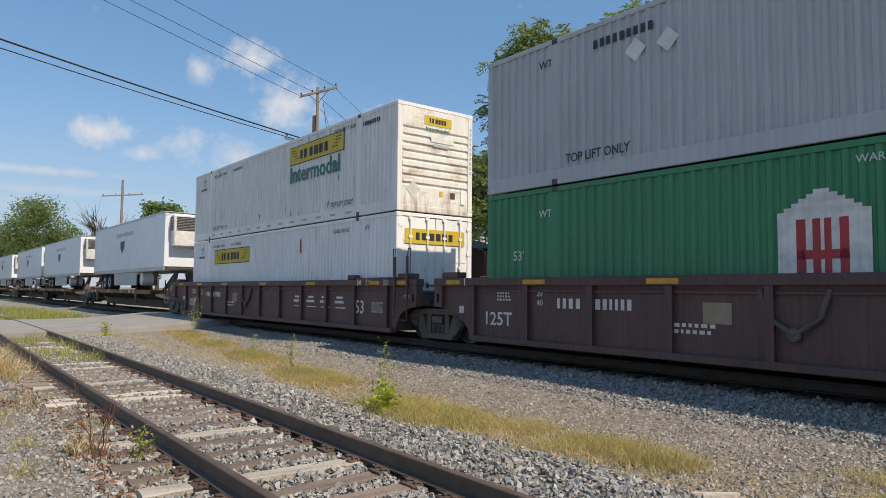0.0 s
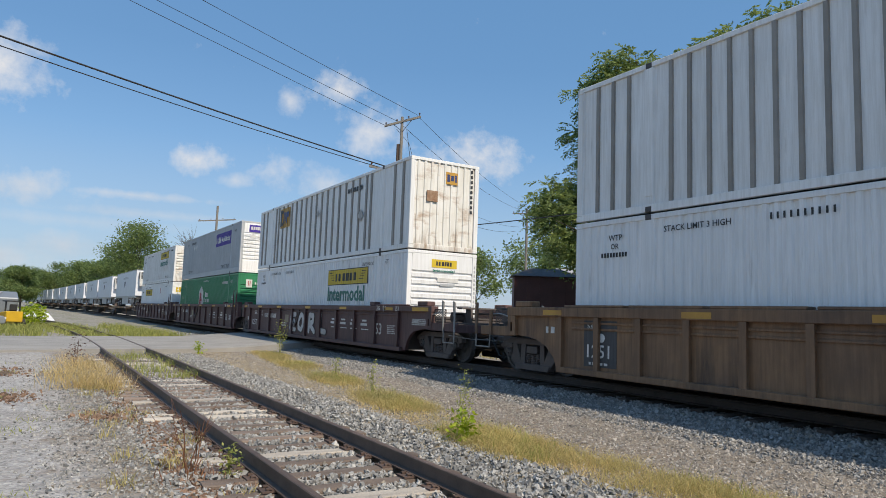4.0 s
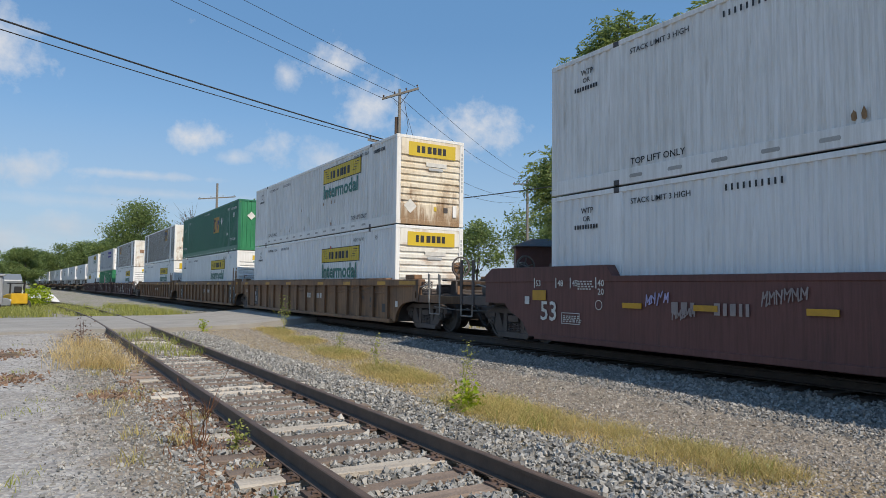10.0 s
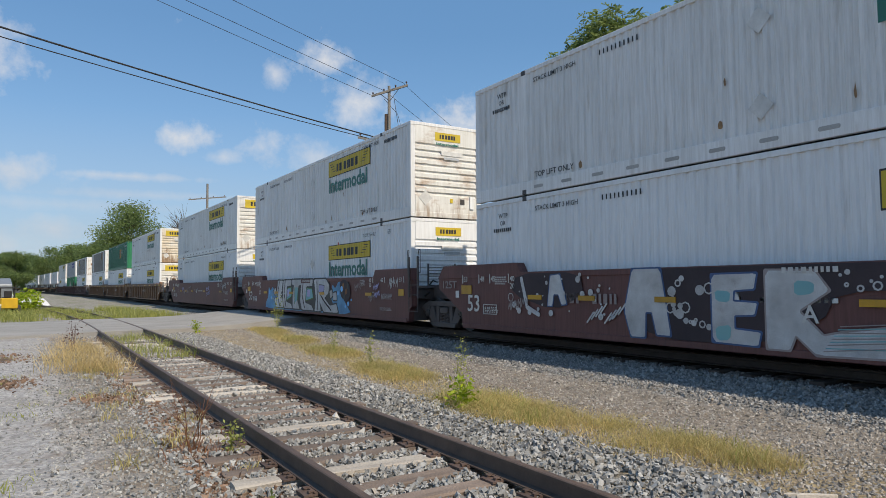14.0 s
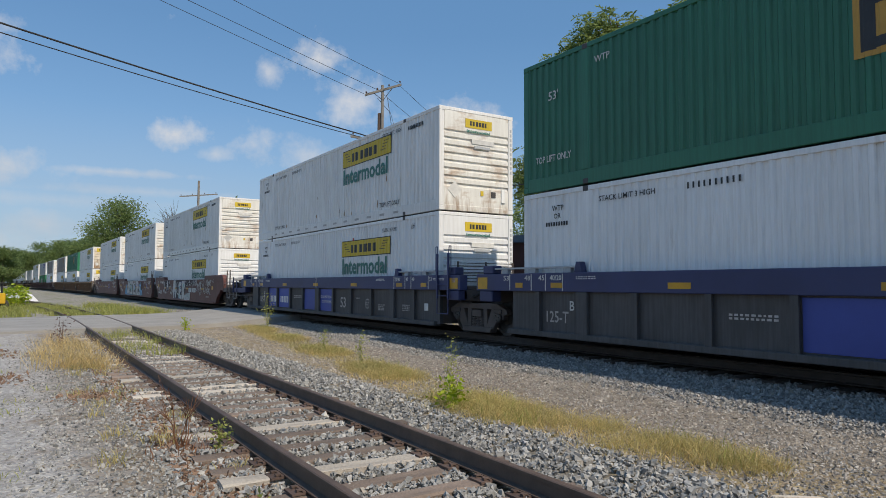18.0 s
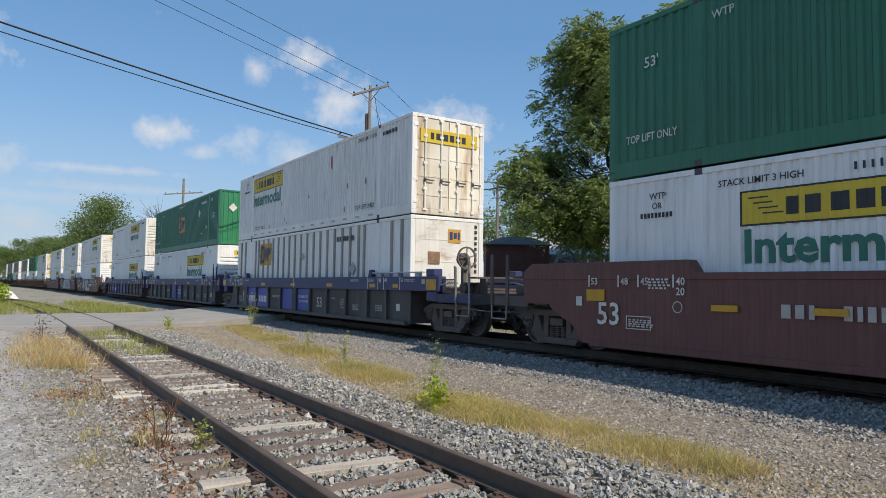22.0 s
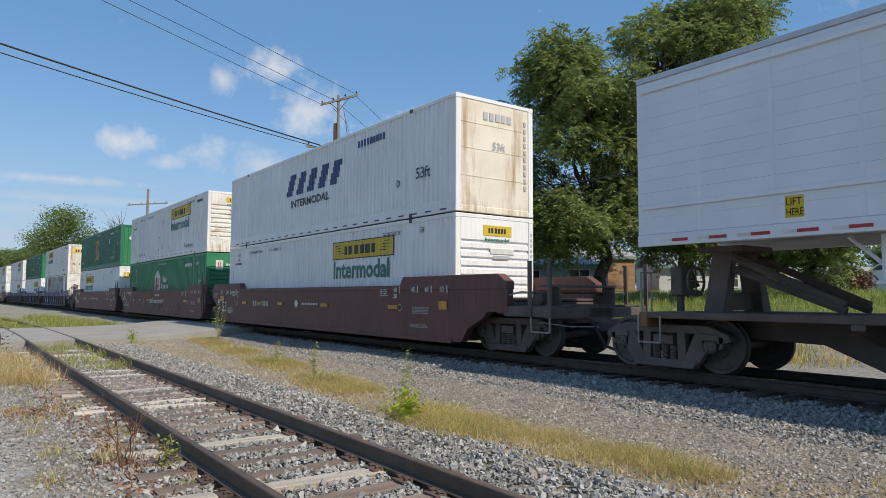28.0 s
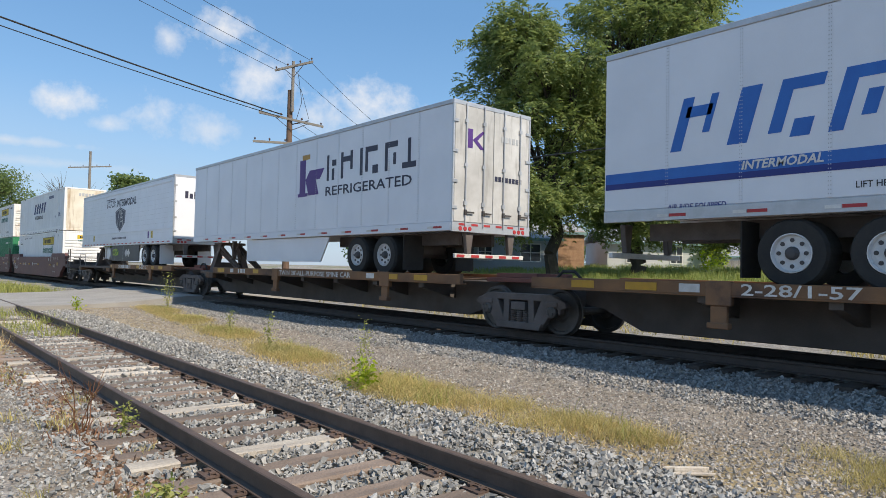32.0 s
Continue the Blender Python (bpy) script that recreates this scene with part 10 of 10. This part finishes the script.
# dark red shed close behind the line
shed = thing("shed", "dark red metal-sided shed with a flat hipped roof", "shed", m=pose(31.0, 37.0, 1.1, 0, 0, -34))
M_oxide = surface("faded_red_metal", (0.13, 0.05, 0.045), (0.09, 0.038, 0.035), 1, 0.7, bump=0.1, fine=0.1)
part("wall", Shape().box(-2.25, 2.25, 0, 3.2, -0.5, 3.7), M_oxide, shed)
for i in range(6):
    part("wall_seam", Shape().box(-2.25 + i * 0.9 - 0.03, -2.25 + i * 0.9 + 0.03, -0.03, 0.0, 0, 3.7), M_oxide, shed)
part("roof", Shape().poly([(-2.5, -0.25, 3.7), (2.5, -0.25, 3.7), (2.5, 3.45, 3.7), (-2.5, 3.45, 3.7), (-1.1, 1.2, 4.35), (1.1, 1.2, 4.35), (1.1, 2.0, 4.35), (-1.1, 2.0, 4.35)], [(3, 2, 1, 0), (4, 5, 6, 7), (0, 1, 5, 4), (1, 2, 6, 5), (2, 3, 7, 6), (3, 0, 4, 7)]), M_casting, shed)
# board fence
fence = thing("fence", "grey weathered board fence across the lawn", "fence", m=pose(56.5, 33.4, 1.85, 0, 0, -38))
bd = Shape().box(-0.07, 0.07, -0.012, 0.012, 0.05, 1.25).mesh("board", 0.004)
for i in range(66):
    part("board", bd, M_fence, fence, at=pose(0.16 * i, 0, 0.02 * math.sin(i * 1.7)))
for i in range(6):
    part("post", Shape().box(2.1 * i - 0.05, 2.1 * i + 0.05, 0.02, 0.12, -0.2, 1.4), M_fence, fence)
for z in (0.3, 1.0):
    part("rail", Shape().box(0, 10.5, 0.012, 0.05, z, z + 0.08), M_fence, fence)
lawn = Shape()
lx = [(44 + 4 * i, 4 + 4 * j) for j in range(9) for i in range(9)]
part_l = part("lawn", lawn.poly([(x, y, ground_z(x, y) + 0.05) for x, y in lx], [(j * 9 + i, j * 9 + i + 1, j * 9 + i + 10, j * 9 + i + 9) for j in range(8) for i in range(8)]), surface("mown_grass", (0.14, 0.2, 0.035), (0.11, 0.165, 0.03), 0.6, 0.9, bump=0.5, grain=50, fine=0.3), None)
tagged(part_l, "mown green lawn before the shed", "lawn", kind="structure")

# ---------------------------------------------------------------- vehicles and clutter beyond the road
M_carblack = surface("dark_car_paint", (0.04, 0.042, 0.046), (0.035, 0.036, 0.04), 2, 0.25, 0.3, bump=0)
M_cargrey = surface("silver_grey_paint", (0.3, 0.32, 0.34), (0.26, 0.28, 0.3), 2, 0.3, 0.4, bump=0)
M_plant = surface("machine_yellow", (0.6, 0.36, 0.02), (0.5, 0.3, 0.02), 2, 0.5, bump=0.05)
M_tarp = surface("white_tarp", (0.66, 0.67, 0.68), (0.55, 0.56, 0.57), 2, 0.7, bump=0.2, grain=8)


def car(label, x, y, yaw, paint, tall=1.0):
    ob = thing("car", label, "car", m=pose(x, y, ground_z(x, y), 0, 0, yaw))
    b = Shape().prism([(-2.2, 0.35), (2.15, 0.35), (2.2, 0.6), (2.05, 0.82), (1.0, 0.95), (-1.9, 1.0), (-2.2, 0.9)], -0.85, 0.85)
    part("body", b, paint, ob, bevel=0.06)
    part("cabin", Shape().prism([(0.95, 0.94), (0.35, 1.4 * tall), (-1.3, 1.42 * tall), (-1.95, 0.98)], -0.72, 0.72), paint, ob, bevel=0.05)
    for sx in (-1, 1):
        part("side_window", Shape().prism([(0.7, 0.98), (0.3, 1.33 * tall), (-1.2, 1.35 * tall), (-1.6, 1.02)], *sorted((sx * 0.71, sx * 0.735))), M_glassdark, ob)
    part("windscreen", Shape().poly([(-0.62, 0.93, 1.0), (0.62, 0.93, 1.0), (0.6, 0.42, 1.36 * tall), (-0.6, 0.42, 1.36 * tall)], [(0, 1, 2, 3)]), M_glassdark, ob)
    for yy in (-1.35, 1.35):
        for sx in (-1, 1):
            w = new("wheel")
            w.parent = ob
            w.matrix_basis = pose(sx * 0.78, yy, 0.33)
            part("tyre", shared(("cartyre",), lambda: Shape().lathe([(0.2, -0.1), (0.31, -0.1), (0.33, -0.06), (0.33, 0.06), (0.31, 0.1), (0.2, 0.1)], (0, 0, 0), "x", 20).mesh("tyre")), M_tyre, w)
            part("rim", shared(("carrim",), lambda: Shape().lathe([(0.05, -0.105), (0.2, -0.09), (0.2, 0.09), (0.05, 0.105)], (0, 0, 0), "x", 14).mesh("rim")), M_alu, w)
    for sx in (-1, 1):
        part("headlight", Shape().box(sx * 0.65 - 0.16, sx * 0.65 + 0.16, 2.1, 2.19, 0.62, 0.76), M_letter_w, ob, bevel=0.02)
    return ob


car("silver pickup-like car parked on the gravel beyond the road", -3.75, 48.6, -80, M_cargrey, 1.15)
car("dark car parked beyond the road", -4.6, 53.5, -75, M_carblack, 1.1)
box_truck = thing("truck_box", "grey utility truck body parked beside vehicles", "truck", m=pose(-2.25, 56.5, 0.05, 0, 0, 10))
part("body", Shape().prism([(-1.2, 0.7), (1.2, 0.7), (1.2, 2.3), (-0.4, 2.35), (-1.2, 1.9)], -1.0, 1.0), M_cargrey, box_truck, bevel=0.05)
part("window", Shape().box(-1.03, 1.03, -0.5, 0.6, 1.55, 2.1), M_glassdark, box_truck, bevel=0.02)
for yy in (-0.8, 0.8):
    part("wheel", Shape().lathe([(0.1, -1.05), (0.38, -1.0), (0.4, 0.0), (0.38, 1.0), (0.1, 1.05)], (0, yy, 0.4), "x", 18), M_tyre, box_truck)
loader = thing("loader", "small yellow loader parked beside weeds", "machine", m=pose(-1.35, 52.0, 0.03, 0, 0, 20))
part("body", Shape().prism([(-0.7, 0.35), (0.7, 0.35), (0.75, 0.9), (0.2, 1.0), (-0.7, 1.05)], -0.5, 0.5), M_plant, loader, bevel=0.05)
part("mast", Shape().box(-0.45, -0.37, -0.3, -0.2, 0.9, 1.7).box(0.37, 0.45, -0.3, -0.2, 0.9, 1.7).box(-0.45, 0.45, -0.4, 0.3, 1.66, 1.74), M_black, loader, bevel=0.01)
part("seat", Shape().box(-0.22, 0.22, -0.35, 0.1, 0.98, 1.1).box(-0.22, 0.22, -0.4, -0.3, 1.1, 1.5), M_black, loader, bevel=0.03)
part("bucket", Shape().prism([(0.75, 0.2), (1.25, 0.15), (1.2, 0.25), (0.9, 0.7), (0.75, 0.7)], -0.6, 0.6), M_plant, loader, bevel=0.02)
for yy in (-0.45, 0.45):
    for sx in (-1, 1):
        part("wheel", Shape().lathe([(0.1, -0.09), (0.28, -0.09), (0.3, 0.0), (0.28, 0.09), (0.1, 0.09)], (sx * 0.58, yy, 0.3), "x", 16), M_tyre, loader)
# crossing signal mast at the road's near side
M_cast_alu = surface("weathered_aluminium", (0.42, 0.43, 0.44), (0.34, 0.35, 0.36), 3, 0.5, 0.5, bump=0.06, stain=(0.2, 0.2, 0.19), stain_amount=0.3, streak=VS, fine=0.1)
mast = thing("crossing_signal", "weathered aluminium crossing signal mast with a grey metal cabinet", "signal", m=pose(-1.56, 23.9, 0.02))
part("base", Shape().prism([(-0.22, 0), (0.22, 0), (0.12, 0.5), (-0.12, 0.5)], -0.2, 0.2, "y"), M_cast_alu, mast, bevel=0.02)
part("pole", Shape().lathe([(0.095, 0.5), (0.095, 2.9), (0.08, 2.95), (0.078, 4.4), (0.05, 4.45)], (0, 0, 0), "z", 18), M_cast_alu, mast)
part("clamp", Shape().lathe([(0.11, 3.0), (0.12, 3.03), (0.12, 3.12), (0.11, 3.15)], (0, 0, 0), "z", 18), M_cast_alu, mast)
part("arm", Shape().rod((0, 0, 4.12), (-1.3, 0.1, 4.08), 0.05, 10), M_cast_alu, mast)
part("bracket", Shape().rod((0, 0, 4.1), (0.3, 0, 4.1), 0.02, 8).lathe([(0.03, -0.03), (0.045, 0.0), (0.03, 0.04)], (0.32, 0, 4.1), "z", 10), M_casting, mast)
cab = part("cabinet", Shape().box(-0.55, 0.62, -0.42, -0.1, 1.07, 1.91), M_cast_alu, mast, "grey metal relay cabinet", bevel=0.02)
part("cabinet_door", Shape().box(-0.06, 0.58, -0.45, -0.42, 1.12, 1.86), M_cast_alu, cab, bevel=0.008)
part("cabinet_roof", Shape().box(-0.6, 0.67, -0.5, -0.06, 1.91, 1.96), M_cast_alu, cab, bevel=0.01)
part("handle", Shape().box(0.3, 0.34, -0.5, -0.45, 1.5, 1.7).box(0.26, 0.38, -0.47, -0.45, 1.55, 1.59), M_casting, cab, bevel=0.006)
part("vent", Shape().box(0.24, 0.46, -0.46, -0.45, 1.31, 1.39), M_black, cab)
for z in (1.17, 1.79):
    part("strap", Shape().box(-0.12, 0.12, -0.11, 0.1, z, z + 0.05), M_casting, mast)
rt = np.random.default_rng(3)
for label, x, y, r, h in (("white tarpaulin over a heap", -1.6, 66, 1.5, 1.1), ("white tarpaulin over a smaller heap", 0.4, 70, 1.2, 0.9), ("pale tarpaulin heap beside vehicles", -0.9, 63, 1.0, 0.9)):
    tp = thing("tarp_heap", label, "tarpaulin", m=pose(x, y, 0.05))
    n = 14
    v = [(0, 0, h)]
    for j in range(1, 5):
        for i in range(n):
            a = 6.2832 * i / n
            rr = r * (j / 4) * (1 + 0.1 * math.sin(5 * a + j))
            v.append((rr * math.cos(a), rr * math.sin(a), max(0, h * (1 - (j / 4) ** 2) + 0.06 * rt.normal())))
    f = [(0, 1 + i, 1 + (i + 1) % n) for i in range(n)] + [(1 + (j - 1) * n + i, 1 + j * n + i, 1 + j * n + (i + 1) % n, 1 + (j - 1) * n + (i + 1) % n) for j in range(1, 4) for i in range(n)]
    part("tarpaulin", Shape().poly(v, f), M_tarp, tp)
far_house = house("low pale house among distant trees", -14, 118, 0, 9, 7, 2.6, 1.4, M_siding2, M_shingle, [(1.5, 0.8, 1.2, 1.1), (-2, 0.8, 1.2, 1.1)])

# ---------------------------------------------------------------- the train


def travelled(t):
    return 10.92876 * t - 0.0174292 * t * t - 0.00012285 * t ** 3


def on_line(off, t, z=0.0):
    """The pose of a car whose trailing end starts at off."""
    y = off + travelled(t)
    mid = y + CL / 2
    x = main_x(mid)
    yaw = math.atan(2 * BEND * max(0.0, mid))
    return pose(x + math.sin(yaw) * CL / 2, y, z, 0, 0, math.degrees(yaw))


MOVERS = []
LOW, UP = 0.83, 3.81


def ride(ob, off, z=0.0):
    MOVERS.append((ob, off, z))
    ob.matrix_basis = on_line(off, 0, z)
    return ob


S_MID = (6.54, 2.88, 1.92, 2.52)
S_UP, S_LOW, S_FRONT = (6.52, 2.86, 2.05, 2.67), (6.52, 2.86, 1.85, 2.42), (13.5, 9.8, 1.88, 2.48)
W = "white container with yellow sign"
UNITS = [
    # offset, car style, lead, tail, lower, upper, graffiti
    (14.5, "red", True, False, lambda: white_box(S_FRONT, end="doors", upper=False, label=W + " and doors, in a maroon well", word=False), lambda: white_box(S_UP, label=W + " and green word, stacked"), 0),
    (-5.2, "red", False, False, lambda: house_box("bright green container with a white house emblem, in a well", 9.85), lambda: purple_box("pale grey container with a purple sign, stacked on top"), 0),
    (-25.08, "red", False, True, lambda: white_box(S_MID, upper=False, label=W + ", in a maroon well car"), lambda: ribbed_box((12.95, 11.6, 1.8, 2.72), "ivory ribbed container with a gold square emblem, stacked on top", style="rib"), 4),
    (-48.82, "brown", True, False, lambda: white_box(S_LOW, big_end=True, upper=False, label=W + ", in a brown well car"), lambda: ribbed_box((4.8, 3.5, 1.8, 2.72), "ivory ribbed container with a gold square emblem, stacked on top", "doors", style="ribs"), 0),
    (-68.52, "brown", False, False, lambda: white_box(S_MID, upper=False, label=W + ", in a brown well car"), lambda: green_box((6.11, 4.6, 1.3, 2.3), "dark green container with a gold square and reflective strips", True), 0),
    (-88.2, "brown", False, True, lambda: white_box(S_LOW, big_end=True, upper=False, label=W + ", in a brown well car", endpaint=M_end), lambda: white_box(S_UP, big_end=True, label=W + ", rust-stained end, stacked on top", placards=((8.2, 0.72),), endpaint=M_rustwash), 0),
    (-112.0, "smooth", True, False, lambda: white_box(S_LOW, upper=False, label=W + ", in a red well car"), lambda: white_box(S_UP, big_end=True, label=W + ", stained end, stacked on top"), 3),
    (-131.57, "smooth", False, False, lambda: white_box(S_LOW, upper=False, label=W + ", in a spray-painted car", placards=((8.2, 1.78),)), lambda: white_box(S_UP, label=W + ", rust at its foot, stacked", placards=((8.2, 2.1), (8.2, 0.7))), 1),
    (-151.2, "smooth", False, True, lambda: white_box(S_LOW, upper=False, label=W + ", in a spray-painted car"), lambda: white_box(S_UP, label=W + " and green word, stacked", placards=((8.2, 2.1), (8.2, 0.7))), 2),
    (-174.73, "blue", True, False, lambda: white_box(S_LOW, upper=False, label=W + ", in a blue well car"), lambda: white_box(S_UP, label=W + " and green word, stacked"), 0),
    (-194.55, "blue", False, False, lambda: white_box((6.54, 2.88, 1.92, 2.52), upper=False, label=W + ", in a blue well car", placards=((8.2, 1.78),)), lambda: green_box((8.9, 7.45, 1.08, 2.04), "dark green container with a gold square emblem, stacked on top", lift_word=False), 0),
    (-214.3, "blue", False, True, lambda: ribbed_box((12.96, 11.6, 1.71, 2.65), "ivory ribbed container with gold emblem, in a blue well car", "plain"), lambda: white_box((14.2, 10.4, 2.05, 2.7), end="doors", label=W + ", rust-streaked doors, stacked on top", endpaint=M_stained), 0),
    (-237.89, "smooth", True, False, lambda: white_box((13.42, 9.83, 1.9, 2.46), end="doors", upper=False, label=W + " and doors, in a red well car"), lambda: green_box((9.7, 8.02, 0.75, 2.28), "dark green container with a large gold square emblem, stacked on top"), 0),
    (-257.35, "smooth", False, False, lambda: house_box("bright green container with white house emblem, in a red well", 9.66), lambda: white_box(S_UP, label=W + " and green word, stacked", placards=((8.2, 2.1), (8.2, 0.7))), 0),
    (-276.78, "smooth", False, True, lambda: white_box((6.45, 2.84, 2.02, 2.58), upper=False, label=W + ", in a red well car"), lambda: swift_box("white container with blue marks and a brown-stained end"), 0),
]
P4 = ((12.78, 13.92), (11.22, 12.62), (8.38, 9.62), (6.8, 8.0))
PANELS = {0: P4[2:], -174.73: P4, -214.3: P4}
CARS = {"red": "maroon ribbed well car with white marks", "brown": "faded brown ribbed well car with dark notices", "smooth": "red smooth-sided well car", "blue": "dark blue and charcoal ribbed well car"}
for off, style, lead, tail, low, high, spray in UNITS:
    extra = {0: "", 1: " covered in blue and white graffiti", 2: " with large white graffiti", 3: " with thin scribbled graffiti", 4: " with white graffiti letters"}[spray]
    c = ride(well_car(CARS[style] + extra, style, lead, tail, PANELS.get(off, PANELS[0]), M_tagdust if off > -170 else None, off == -257.35), off)
    if off == -257.35:
        for k in range(3):
            car_plate(c, 9.5 - 0.2 * k, 9.55 - 0.2 * k, 1.26, 1.5, M_letter_w, "numeral")
        car_text(c, "Transportation", 8.95, 1.2, 0.26, M_letter_w, 2.2)
        car_text(c, "C", 11.1, 1.28, 0.24, M_letter_w)
        rs_ = random.Random(2)
        for k in range(6):
            y0, up = 13.5 - 1.72 * k, rs_.uniform(1.02, 1.14)
            line = [(y0 - 0.021 * i - 0.13 * math.sin(i * 0.4 + k), up + 0.19 * math.sin(i * 0.27 + k) + 0.05 * math.sin(i * 0.7)) for i in range(74)]
            part("spray_tag", stroke(line, -WB - 0.012, 0.007), M_tagdust, c, "long thin spray-painted scribble")
    if spray:
        graffiti(c, spray)
    ride(low(), off, LOW)
    ride(high(), off, UP)

# trailers behind the wells
ride(spine_car("dirty brown spine car carrying a trailer", words="2-28/1-57", front_truck=True, nose=15.65), -298.0)
ride(trailer("white refrigerated trailer with a navy shield emblem", "shield"), -298.0)
ride(spine_car("rusty brown spine car carrying a trailer", words="wide", pitch=20.0), -316.4)
ride(trailer("white refrigerated trailer with violet emblem and dirty doors", "tall"), -316.4)
ride(spine_car("rusty brown spine car carrying a reversed trailer", flip=True, words="2-28/1-57"), -336.75)
ride(trailer("white trailer with cobalt stripe and blue marks", "stripe", flip=True), -336.75)
# trailers ahead of the wells
first_car = first_trailer = None
for i, off in enumerate((35.2, 56.3, 74.2, 95.3, 113.2, 134.2, 152.0, 173.0, 191.0, 212.0)):
    c = ride(spine_car("dark spine car carrying a white trailer", flip=True, front_truck=(i % 3 == 2)), off)
    t = ride(trailer("white refrigerated trailer, nose towards the camera end", "plain", flip=True), off)

def motions():
    for ob, off, z in MOVERS:
        walk(ob, [(t, on_line(off, t, z)) for t in range(0, 33)])
    # wheels roll with the train
    turns = [(i / FPS, math.degrees(travelled(i / FPS) / WHEEL_R)) for i in range(0, 32 * FPS + 1)]
    for ob, y in ROLLERS:
        walk(ob, [(t, pose(0, y, WHEEL_R, -a)) for t, a in turns])


motions()
